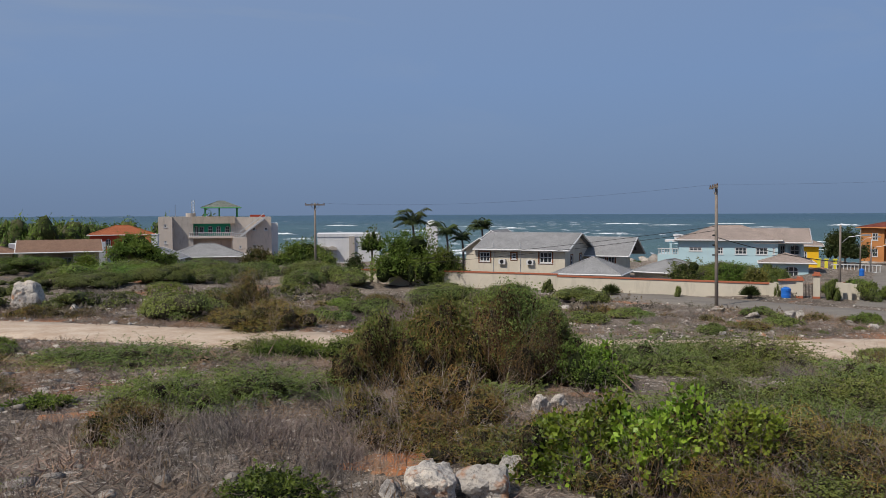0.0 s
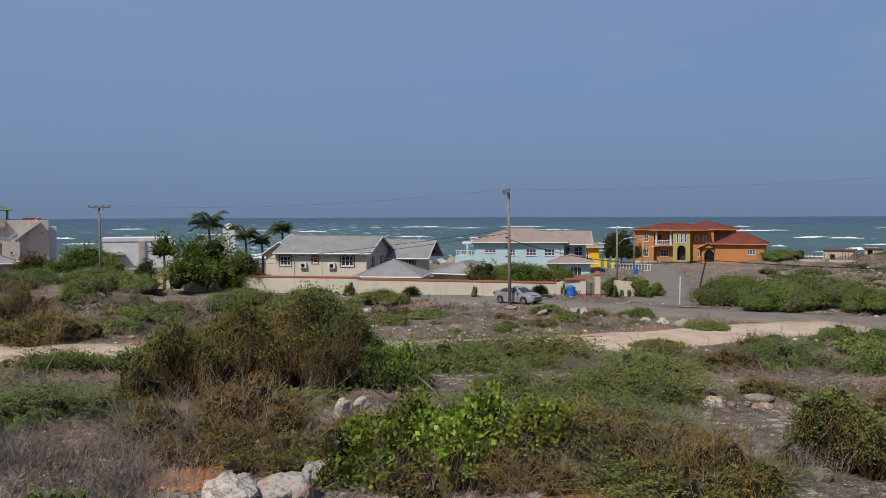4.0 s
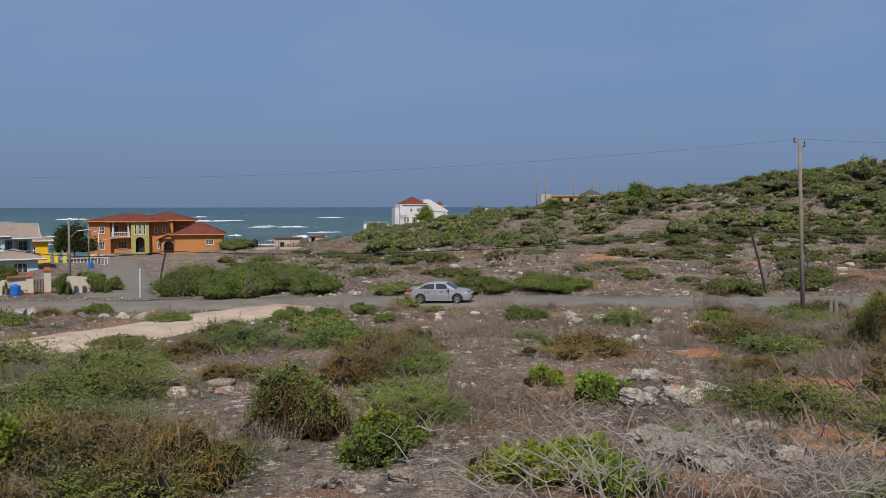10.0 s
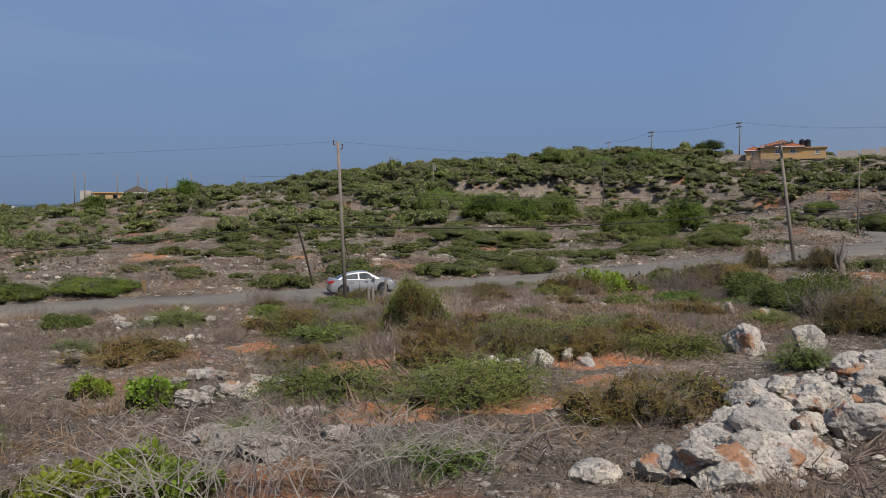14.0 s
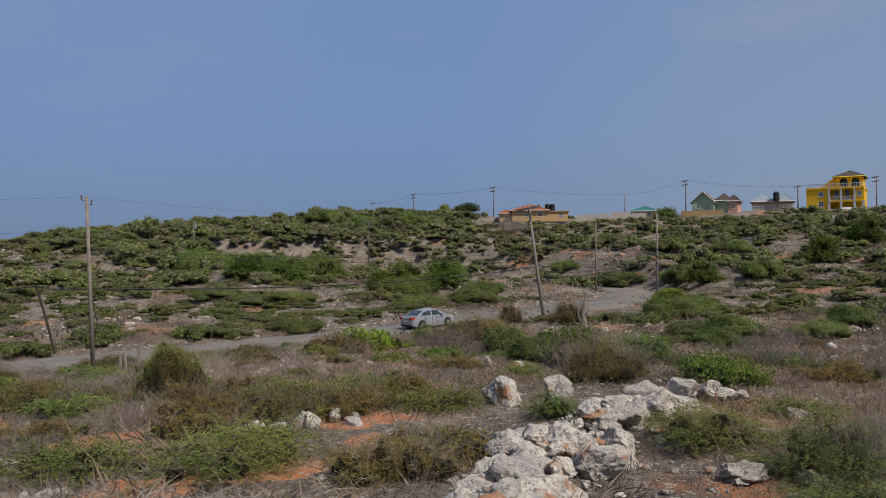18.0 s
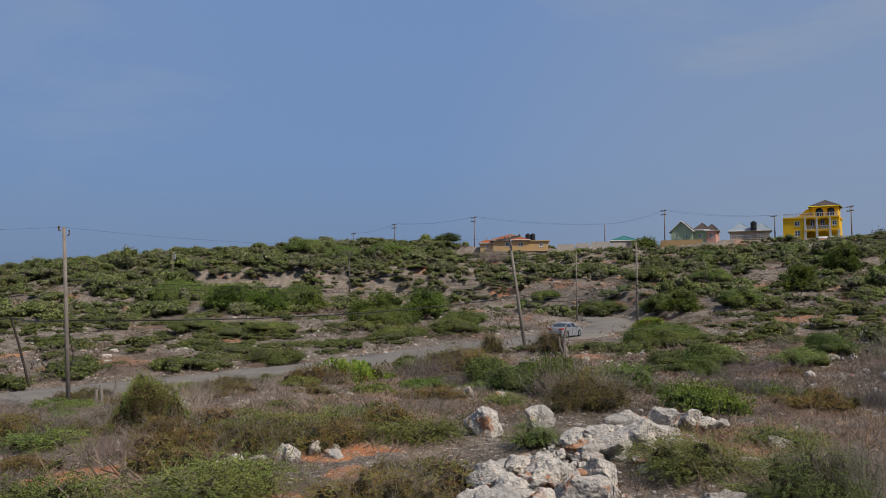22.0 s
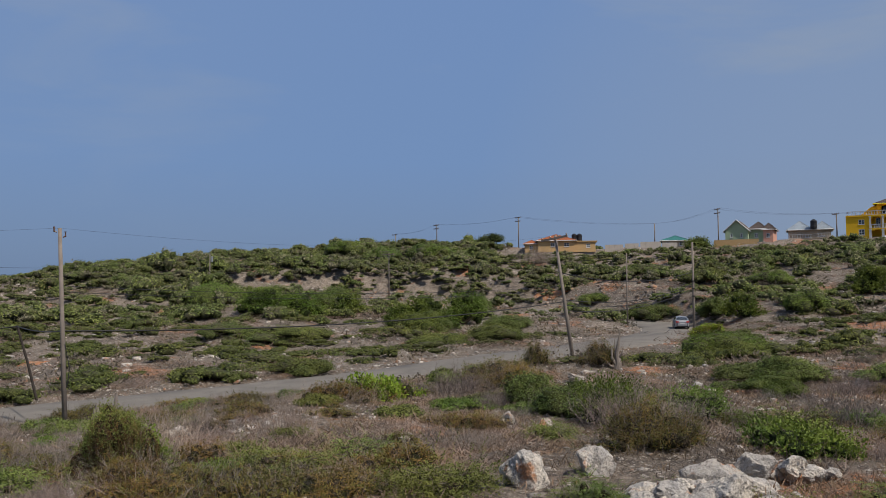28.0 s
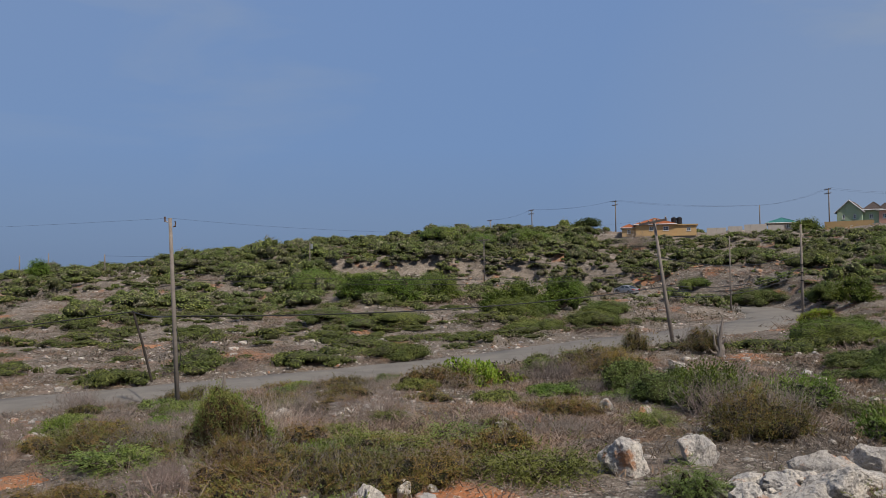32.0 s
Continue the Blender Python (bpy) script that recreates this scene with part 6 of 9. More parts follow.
def strands(rng, blobs, n, steps, step, width, fall=1.0):
    """Thin stems that trail down over the blobs."""
    b = np.array(blobs, float)
    vol = b[:, 3] * b[:, 4] + b[:, 4] * b[:, 5]
    which = rng.choice(len(b), n, p=vol / vol.sum())
    d = random_dirs(rng, n)
    d[:, 2] = np.abs(d[:, 2])
    p = b[which, :3] + d * b[which, 3:] * rng.uniform(0.93, 1.08, n)[:, None]
    out_v, out_q, base = [], [], 0
    wander = rng.normal(0, 0.9, (n, 3))
    for k in range(steps):
        rel = (p - b[which, :3]) / b[which, 3:]
        nrm = unit(rel / b[which, 3:])
        down = np.array([0, 0, -fall]) + wander + rng.normal(0, 0.35, (n, 3))
        way = unit(down - nrm * np.sum(down * nrm, 1, keepdims=True) + nrm * 0.04)
        side = unit(np.cross(way, nrm + 0.4 * rng.normal(size=(n, 3))))
        w = width * rng.uniform(0.5, 1.2, n)[:, None]
        v, q = blades(p, way, side, step * 1.25, w[:, 0])
        out_v.append(v)
        out_q.append(q + base)
        base += len(v)
        p = p + way * step
        p[:, 2] = np.maximum(p[:, 2], 0.02)
    return np.vstack(out_v), np.vstack(out_q)


def twigs(rng, centre, spread, n, height, width, forks=2):
    """Bare stems from the ground, forking."""
    base = np.array(centre) + np.stack([rng.normal(0, spread * 0.45, n), rng.normal(0, spread * 0.45, n), np.zeros(n)], 1)
    rad = (base - np.array(centre)) / max(spread, 0.05)
    way = unit(rad * 0.7 + np.array([0, 0, 1.0]) + rng.normal(0, 0.25, (n, 3)))
    vs, qs, nb = [], [], 0
    ln = height * rng.uniform(0.4, 0.75, n)
    wd = np.full(n, width)
    for g in range(forks + 1):
        side = unit(np.cross(way, random_dirs(rng, len(way))))
        v, q = blades(base, way, side, ln, wd)
        vs.append(v)
        qs.append(q + nb)
        nb += len(v)
        if g == forks:
            break
        start = base + way * (ln * rng.uniform(0.45, 0.95, len(ln)))[:, None]
        base = np.repeat(start, 2, 0)
        way = unit(np.repeat(way, 2, 0) + rng.normal(0, 0.5, (len(base), 3)) + np.array([0, 0, 0.12]))
        ln = np.repeat(ln, 2) * rng.uniform(0.45, 0.8, len(base))
        wd = np.repeat(wd, 2) * 0.75
    return np.vstack(vs), np.vstack(qs)


def core_arrays(blobs, seed, shrink=0.86, n=12, m=7, rough=0.45):
    """The inside of a thicket, ragged all over: a solid added to carry its painted shade."""
    s = Shape()
    for i, (x, y, z, rx, ry, rz) in enumerate(blobs):
        vs = []
        for j in range(m + 1):
            th = math.pi * j / m
            for k in range(n):
                ph = 2 * math.pi * (k + 0.5 * (j % 2)) / n
                d = Vector((math.sin(th) * math.cos(ph), math.sin(th) * math.sin(ph), math.cos(th)))
                o = Vector((seed, i * 3.1, 0))
                q = shrink * (1 + rough * noise.noise(d * 2.3 + o) + 0.7 * rough * noise.noise(d * 6.1 - o))
                vs.append((x + d.x * rx * q, y + d.y * ry * q, max(-0.2, z + d.z * rz * q)))
        s.add(vs, [(j * n + k, (j + 1) * n + k, (j + 1) * n + (k + 1) % n, j * n + (k + 1) % n) for j in range(m) for k in range(n)])
    return np.array(s.v), np.array(s.f)


def limbs(rng, blobs, radius, parent, mat=None, trunk=None):
    s = Shape()
    for x, y, z, rx, ry, rz in blobs:
        a = Vector(trunk) if trunk else Vector((rng.uniform(-0.15, 0.15), rng.uniform(-0.15, 0.15), -0.1))
        b = Vector((x, y, z + rz * 0.4))
        k = a.lerp(b, 0.5) + Vector((rng.uniform(-0.2, 0.2), rng.uniform(-0.2, 0.2), 0.1))
        s.tube([a, k, b], [radius, radius * 0.7, radius * 0.35], 5)
        for _ in range(3):
            e = b + Vector((rng.uniform(-1, 1) * rx, rng.uniform(-1, 1) * ry, rng.uniform(0.1, 0.8) * rz))
            s.tube([k.lerp(b, 0.6), e], [radius * 0.4, radius * 0.15], 4)
    if trunk:
        s.tube([(0, 0, -0.3), Vector(trunk) * 0.5 + Vector((0.06, 0, 0)), trunk], [radius * 1.5, radius * 1.2, radius], 7)
    return tagged(s.part("branch_frame" if not trunk else "trunk", mat or BARK, parent), kind="" if trunk else "stuff")


def merge(*pairs):
    vs, qs, n = [], [], 0
    for v, q in pairs:
        vs.append(v)
        qs.append(q + n)
        n += len(v)
    return np.vstack(vs), np.vstack(qs)


def spread_blobs(rng, w, h, n, lo=0.17, hi=0.36):
    """A wide, uneven crown out of n lumps, about w across and h high."""
    out = []
    for k in range(n):
        a, r = rng.uniform(0, 2 * math.pi), math.sqrt(rng.uniform(0, 1)) * 0.84
        s = rng.uniform(lo, hi) * (1.2 - 0.55 * r)
        hz = h * rng.uniform(0.4, 1.0) * (1 - 0.5 * r)
        out.append((math.cos(a) * r * w / 2, math.sin(a) * r * w / 2, hz * 0.55, w / 2 * s * 1.25, w / 2 * s * 1.25, hz * 0.45))
    return out


def pad_bush(seed, w, h, pads, n, size):
    """A windswept bush: flat leafy pads that lean away from the wind, and loose leaves over them."""
    rng = np.random.default_rng(500 + seed)
    s, pv, pn = Shape(), [], []
    rings, spokes = 3, 6
    for k in range(pads):
        q, a = (math.sqrt(rng.uniform(0, 1)) * 0.82 if k else 0.1), rng.uniform(0, 2 * math.pi)
        top = h * (1 - 0.6 * q * q) * rng.uniform(0.7, 1.0)
        rx, rz = w * rng.uniform(0.13, 0.25) * (1.15 - 0.45 * q), max(0.3 * top, h * rng.uniform(0.2, 0.36))
        ry = rx * rng.uniform(0.65, 1.0)
        c = Vector((math.cos(a) * q * w / 2 - 0.3 * top, math.sin(a) * q * w / 2, top - rz))
        vs = []
        for j in range(rings + 1):
            th = 0.8 * math.pi * j / rings
            for i in range(spokes):
                ph = 2 * math.pi * (i + 0.5 * (j % 2)) / spokes
                d = Vector((math.sin(th) * math.cos(ph), math.sin(th) * math.sin(ph), math.cos(th)))
                o = Vector((seed, k * 3.7, 0))
                f = 0.8 * (1 + 0.55 * noise.noise(d * 2.1 + o) + 0.4 * noise.noise(d * 5.3 - o))
                vs.append((c.x + d.x * rx * f, c.y + d.y * ry * f, max(-0.15, c.z + d.z * rz * f)))
        s.add(vs, [(j * spokes + i, (j + 1) * spokes + i, (j + 1) * spokes + (i + 1) % spokes, j * spokes + (i + 1) % spokes) for j in range(rings) for i in range(spokes)])
        d = random_dirs(rng, n // pads)
        d[:, 2] = np.abs(d[:, 2]) * 1.1 - 0.2
        pn.append(unit(d))
        pv.append(np.array(c) + pn[-1] * np.array([rx, ry, rz]) * rng.uniform(0.78, 1.3, (len(d), 1)))
    p, nrm = np.vstack(pv), np.vstack(pn)
    nrm = unit(0.7 * nrm + np.array([0, 0, 0.45]) + rng.normal(0, 0.45, nrm.shape))
    t1 = unit(np.cross(nrm, random_dirs(rng, len(p))))
    t2 = np.cross(nrm, t1)
    z = size * rng.uniform(0.5, 1.4, (len(p), 1))
    tri = np.stack([p - t1 * z * 0.36, p + t1 * z * 0.36, p + t2 * z * 1.35], 1).reshape(-1, 3)
    return (np.array(s.v), np.array(s.f)), (tri, np.arange(len(tri)).reshape(-1, 3))


PROTO = {}


def mass(name, pair, mat, parent, label=""):
    """A part too fine to pick apart."""
    return tagged(fast_mesh(name, *pair, mat, parent, label), kind="stuff")


def prototype(kind, variant, fine, tall):
    """One plant of each kind and variant, in metres: about 4 m across and 1.4 m high. fine: how much smaller its leaves are cut."""
    rng = np.random.default_rng(100 * len(kind) + ord(kind[0]) * 7 + variant)
    t = new("shrub")
    g, q = 1.0 / fine, int(round(10 * fine ** 1.5 * (0.6 + 0.4 * tall))) / 10

    def stretched(blobs):
        return [(bx, by, bz * tall, ax, ay, az * tall) for bx, by, bz, ax, ay, az in blobs]

    if kind == "thorn":
        bl = stretched(spread_blobs(rng, 4.0, 1.4, 15))
        mass("foliage", merge(sprays(rng, bl, int(520 * q), 1.25 * g ** 0.5, 22, 0.085 * g, 0.040 * g, 0.20, 0.05), clusters(rng, bl, int(40 * q), 12, 0.08 * g, 0.040 * g, 0.10)), LEAF_THORN, t)
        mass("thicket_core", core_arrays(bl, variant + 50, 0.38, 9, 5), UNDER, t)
        limbs(rng, bl, 0.035 * g, t)
        mass("twig_mass", twigs(rng, (0, 0, 0), 1.7, int(70 * q), 1.1 * tall, 0.014 * g), TWIG_GREY, t)
    elif kind in ("pad_thorn", "pad_dense"):
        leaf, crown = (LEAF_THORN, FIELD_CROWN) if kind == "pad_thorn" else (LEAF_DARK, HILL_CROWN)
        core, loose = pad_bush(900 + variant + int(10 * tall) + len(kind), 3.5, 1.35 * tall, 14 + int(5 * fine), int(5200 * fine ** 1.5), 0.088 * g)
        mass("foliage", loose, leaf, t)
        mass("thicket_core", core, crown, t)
        limbs(rng, stretched(spread_blobs(rng, 3.2, 1.2, 7)), 0.03 * g, t)
    elif kind == "dense":
        bl = stretched(spread_blobs(rng, 4.0, 1.7, 18, 0.2, 0.4))
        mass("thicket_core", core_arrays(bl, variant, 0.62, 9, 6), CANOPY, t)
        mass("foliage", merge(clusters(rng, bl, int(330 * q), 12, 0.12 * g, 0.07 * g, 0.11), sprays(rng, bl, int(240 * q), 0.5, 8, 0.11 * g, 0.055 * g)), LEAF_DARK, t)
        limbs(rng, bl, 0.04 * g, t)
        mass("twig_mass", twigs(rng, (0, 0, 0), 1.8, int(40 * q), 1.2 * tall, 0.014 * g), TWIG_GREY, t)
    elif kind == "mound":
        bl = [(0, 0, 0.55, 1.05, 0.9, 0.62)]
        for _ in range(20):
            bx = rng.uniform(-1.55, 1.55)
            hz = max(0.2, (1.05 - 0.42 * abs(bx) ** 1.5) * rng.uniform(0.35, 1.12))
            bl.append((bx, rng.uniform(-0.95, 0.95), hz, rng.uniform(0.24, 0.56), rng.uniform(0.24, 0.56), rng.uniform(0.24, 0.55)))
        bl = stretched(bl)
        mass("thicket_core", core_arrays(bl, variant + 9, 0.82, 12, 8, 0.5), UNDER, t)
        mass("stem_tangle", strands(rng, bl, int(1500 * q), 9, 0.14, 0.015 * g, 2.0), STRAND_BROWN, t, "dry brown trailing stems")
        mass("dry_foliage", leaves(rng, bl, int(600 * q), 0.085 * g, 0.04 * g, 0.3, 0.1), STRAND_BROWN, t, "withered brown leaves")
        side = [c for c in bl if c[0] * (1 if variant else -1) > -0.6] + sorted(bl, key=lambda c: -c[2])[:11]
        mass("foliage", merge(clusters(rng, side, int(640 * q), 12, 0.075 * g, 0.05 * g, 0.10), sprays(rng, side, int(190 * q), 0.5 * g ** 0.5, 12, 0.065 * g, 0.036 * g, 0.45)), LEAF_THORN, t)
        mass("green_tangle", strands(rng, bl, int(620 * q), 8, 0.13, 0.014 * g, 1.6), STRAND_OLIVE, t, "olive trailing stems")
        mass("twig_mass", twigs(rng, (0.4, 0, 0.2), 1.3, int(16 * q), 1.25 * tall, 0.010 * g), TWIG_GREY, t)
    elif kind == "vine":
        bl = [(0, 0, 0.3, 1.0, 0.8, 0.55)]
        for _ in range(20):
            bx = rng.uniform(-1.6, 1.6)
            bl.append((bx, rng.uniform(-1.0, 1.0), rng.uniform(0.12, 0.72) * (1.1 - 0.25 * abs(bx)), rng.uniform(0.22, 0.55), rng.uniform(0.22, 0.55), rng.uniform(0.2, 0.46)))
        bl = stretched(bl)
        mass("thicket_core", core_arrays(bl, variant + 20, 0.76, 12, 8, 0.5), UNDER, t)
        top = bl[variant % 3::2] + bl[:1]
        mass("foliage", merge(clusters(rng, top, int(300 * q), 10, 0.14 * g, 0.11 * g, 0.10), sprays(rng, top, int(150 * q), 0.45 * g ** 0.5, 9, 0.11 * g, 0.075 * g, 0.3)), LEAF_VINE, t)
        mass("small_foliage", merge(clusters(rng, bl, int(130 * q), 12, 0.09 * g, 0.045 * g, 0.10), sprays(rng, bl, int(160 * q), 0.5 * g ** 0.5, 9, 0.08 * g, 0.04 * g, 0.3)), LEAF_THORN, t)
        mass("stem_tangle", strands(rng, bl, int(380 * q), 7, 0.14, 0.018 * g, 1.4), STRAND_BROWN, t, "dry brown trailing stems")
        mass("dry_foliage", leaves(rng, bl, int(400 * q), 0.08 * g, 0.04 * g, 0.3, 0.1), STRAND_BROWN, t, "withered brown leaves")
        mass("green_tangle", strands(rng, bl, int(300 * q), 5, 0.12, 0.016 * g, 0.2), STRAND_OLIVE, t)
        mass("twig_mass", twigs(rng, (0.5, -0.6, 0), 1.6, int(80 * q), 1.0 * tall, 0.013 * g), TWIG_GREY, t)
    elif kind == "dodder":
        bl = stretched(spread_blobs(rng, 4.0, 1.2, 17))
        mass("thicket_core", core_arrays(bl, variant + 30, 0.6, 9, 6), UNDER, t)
        mass("stem_tangle", strands(rng, bl, int(750 * q), 5, 0.12, 0.017 * g, 0.2), STRAND_OLIVE, t, "olive and rust trailing stems")
        mass("dry_tangle", strands(rng, bl, int(450 * q), 5, 0.12, 0.015 * g, 0.2), STRAND_BROWN, t)
        mass("foliage", merge(clusters(rng, bl, int(110 * q), 11, 0.085 * g, 0.045 * g, 0.1), sprays(rng, bl, int(260 * q), 0.45, 9, 0.085 * g, 0.04 * g)), LEAF_OLIVE, t)
        mass("twig_mass", twigs(rng, (0, 0, 0), 1.8, int(110 * q), 1.1 * tall, 0.014 * g), TWIG_GREY, t)
    elif kind == "dry":
        ps = [twigs(rng, (rng.uniform(-1.5, 1.5), rng.uniform(-1.5, 1.5), 0), 0.7, int(24 * q), 0.95 * tall * rng.uniform(0.6, 1.1), 0.02 * g, 3) for _ in range(9)]
        mass("twig_mass", merge(*ps), TWIG_GREY, t)
    PROTO[kind, variant, fine, tall] = t
    return t


SHRUB_LABEL = {
    "thorn": ("feathery green thorn shrub spreading low over dry ground", "shrub"), "dense": ("dense dark green rounded shrub on dry ground", "shrub"),
    "mound": ("tall thicket smothered in brown trailing vines", "thicket"), "vine": ("leafy bright green vine thicket over dry stems", "thicket"),
    "dodder": ("olive and rust coloured tangle of trailing stems", "thicket"), "dry": ("leafless grey twiggy shrub", "shrub")}
rnd_turn = random.Random(11)


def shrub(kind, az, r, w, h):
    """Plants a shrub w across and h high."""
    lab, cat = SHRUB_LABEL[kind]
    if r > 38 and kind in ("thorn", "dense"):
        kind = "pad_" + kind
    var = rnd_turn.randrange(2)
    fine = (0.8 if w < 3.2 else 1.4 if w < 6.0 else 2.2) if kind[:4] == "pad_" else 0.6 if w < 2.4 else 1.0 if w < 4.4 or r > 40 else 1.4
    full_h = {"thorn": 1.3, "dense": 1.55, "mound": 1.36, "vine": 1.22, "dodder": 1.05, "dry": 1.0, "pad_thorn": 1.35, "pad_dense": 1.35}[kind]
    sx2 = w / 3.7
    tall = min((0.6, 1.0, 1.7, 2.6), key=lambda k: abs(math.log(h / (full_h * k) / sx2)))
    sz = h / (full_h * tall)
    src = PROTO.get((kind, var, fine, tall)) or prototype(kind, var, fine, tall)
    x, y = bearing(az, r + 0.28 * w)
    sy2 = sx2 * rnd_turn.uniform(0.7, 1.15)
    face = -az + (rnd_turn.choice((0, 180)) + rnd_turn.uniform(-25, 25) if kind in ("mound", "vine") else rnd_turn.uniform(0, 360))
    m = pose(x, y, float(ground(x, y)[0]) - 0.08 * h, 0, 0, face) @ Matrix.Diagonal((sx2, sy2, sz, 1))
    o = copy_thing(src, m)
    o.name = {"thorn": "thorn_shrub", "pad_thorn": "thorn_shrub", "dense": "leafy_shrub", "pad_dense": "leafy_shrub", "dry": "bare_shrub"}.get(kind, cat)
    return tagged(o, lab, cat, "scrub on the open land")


def rock_mesh(seed, level, jag=0.32, pits=0.10, mat=None):
    bm = bmesh.new()
    bmesh.ops.create_icosphere(bm, subdivisions=level, radius=1.0)
    off = Vector((seed * 7.3, seed * 3.1, -seed * 5.7))
    planes = [Vector((math.sin(k * 2.4 + seed) * math.cos(k * 1.7 + seed * 2), math.cos(k * 2.4 + seed) * math.cos(k * 1.1), math.sin(k * 1.7 + seed * 2))).normalized() for k in range(16)]
    for v in bm.verts:
        d = v.co.normalized()
        cut = min([(0.60 + 0.24 * abs(math.sin(3.3 * i + seed))) / max(0.05, d.dot(p)) for i, p in enumerate(planes) if d.dot(p) > 0.25] + [1.25])
        k = min(cut, 1.15) * (1 + jag * noise.noise(d * 1.6 + off) - pits * 2.0 * max(0.0, 0.22 - abs(noise.noise(d * 3.4 + off))) / 0.22 * 0.5 + pits * noise.noise(d * 9.0 + off))
        if level > 3:
            k *= 1 + 0.035 * noise.noise(d * 6.0 - off) + 0.022 * noise.noise(d * 13.0 + off) - 0.06 * max(0.0, noise.noise(d * 8.0 + 2 * off) - 0.2) + 0.012 * noise.noise(d * 26.0 - off)
        v.co = d * k
    me = bpy.data.meshes.new("boulder")
    bm.to_mesh(me)
    bm.free()
    me.materials.append(mat or ROCK)
    return me


BOULDERS = [rock_mesh(k, 4, 0.17, 0.07) for k in range(12)]
FLAT_ROCKS = [rock_mesh(k, 4, 0.45, 0.2, SLAB) for k in range(20, 26)]
rnd_rock = random.Random(21)


def boulder(parent, x, y, z, sx2, sy2, sz, turn, name="boulder", flat=False):
    o = new(name, rnd_rock.choice(FLAT_ROCKS if flat else BOULDERS))
    o.matrix_world = pose(x, y, z, rnd_rock.uniform(-20, 20), rnd_rock.uniform(-20, 20), turn) @ Matrix.Diagonal((sx2, sy2, sz, 1))
    if parent:
        o.parent = parent
        o.matrix_parent_inverse = Matrix()
    return o


def lone_rock(az, r, w, h, label="pale pitted limestone rock among scrub", slab=False):
    if h < 0.48 * w:
        label, slab, h = "weathered grey limestone slab in the soil", True, h * 0.75
    x, y = bearing(az, r)
    z = float(ground(x, y)[0])
    o = boulder(None, x, y, z + h * 0.28, w / 2, w / 2 * rnd_rock.uniform(0.6, 0.95), h * (0.75 if not slab else 0.8), rnd_rock.uniform(0, 360), "rock", slab)
    return tagged(o, label, "rock", "rocks on the open land")

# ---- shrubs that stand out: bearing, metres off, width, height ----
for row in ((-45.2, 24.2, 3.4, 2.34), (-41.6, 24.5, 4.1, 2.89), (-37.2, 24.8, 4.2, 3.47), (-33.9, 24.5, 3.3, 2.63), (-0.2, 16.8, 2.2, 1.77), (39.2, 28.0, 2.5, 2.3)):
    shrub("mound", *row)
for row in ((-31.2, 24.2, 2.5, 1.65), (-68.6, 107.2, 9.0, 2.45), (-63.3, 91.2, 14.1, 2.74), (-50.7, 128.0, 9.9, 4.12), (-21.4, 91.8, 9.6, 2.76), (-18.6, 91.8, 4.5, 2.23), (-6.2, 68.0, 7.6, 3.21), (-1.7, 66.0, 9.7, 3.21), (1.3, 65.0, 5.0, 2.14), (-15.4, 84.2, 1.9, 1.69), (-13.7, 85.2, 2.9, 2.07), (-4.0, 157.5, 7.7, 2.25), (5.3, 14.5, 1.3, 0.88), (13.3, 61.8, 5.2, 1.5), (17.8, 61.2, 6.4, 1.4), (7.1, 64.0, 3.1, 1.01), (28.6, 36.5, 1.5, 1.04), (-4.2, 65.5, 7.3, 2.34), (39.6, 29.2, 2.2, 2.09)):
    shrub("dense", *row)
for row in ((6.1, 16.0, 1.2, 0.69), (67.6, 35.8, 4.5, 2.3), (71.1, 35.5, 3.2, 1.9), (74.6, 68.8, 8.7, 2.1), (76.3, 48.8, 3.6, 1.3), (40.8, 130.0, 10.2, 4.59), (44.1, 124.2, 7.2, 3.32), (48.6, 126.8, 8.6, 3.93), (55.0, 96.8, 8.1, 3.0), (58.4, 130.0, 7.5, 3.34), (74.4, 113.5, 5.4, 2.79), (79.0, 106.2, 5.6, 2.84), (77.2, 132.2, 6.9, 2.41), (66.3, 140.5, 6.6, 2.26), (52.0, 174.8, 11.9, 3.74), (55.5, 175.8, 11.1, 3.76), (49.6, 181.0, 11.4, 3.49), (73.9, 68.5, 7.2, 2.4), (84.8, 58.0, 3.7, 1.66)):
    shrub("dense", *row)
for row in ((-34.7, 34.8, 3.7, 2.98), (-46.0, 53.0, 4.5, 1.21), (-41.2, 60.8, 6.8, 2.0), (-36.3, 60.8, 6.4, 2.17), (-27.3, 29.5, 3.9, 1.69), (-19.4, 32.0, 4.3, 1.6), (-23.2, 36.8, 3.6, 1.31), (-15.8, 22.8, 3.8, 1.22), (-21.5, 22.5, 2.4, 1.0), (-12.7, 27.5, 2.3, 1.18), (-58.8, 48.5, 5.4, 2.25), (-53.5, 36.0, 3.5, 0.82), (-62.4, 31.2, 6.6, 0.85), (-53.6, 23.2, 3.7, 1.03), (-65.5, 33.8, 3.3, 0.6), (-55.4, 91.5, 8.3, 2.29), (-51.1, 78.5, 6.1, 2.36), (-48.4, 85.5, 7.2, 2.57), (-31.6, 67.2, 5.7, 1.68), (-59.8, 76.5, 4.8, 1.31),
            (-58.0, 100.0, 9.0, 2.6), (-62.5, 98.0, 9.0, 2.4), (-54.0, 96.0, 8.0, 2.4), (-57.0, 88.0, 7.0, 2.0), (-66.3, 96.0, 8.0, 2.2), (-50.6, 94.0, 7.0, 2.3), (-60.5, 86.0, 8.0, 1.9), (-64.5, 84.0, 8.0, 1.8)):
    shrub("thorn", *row)
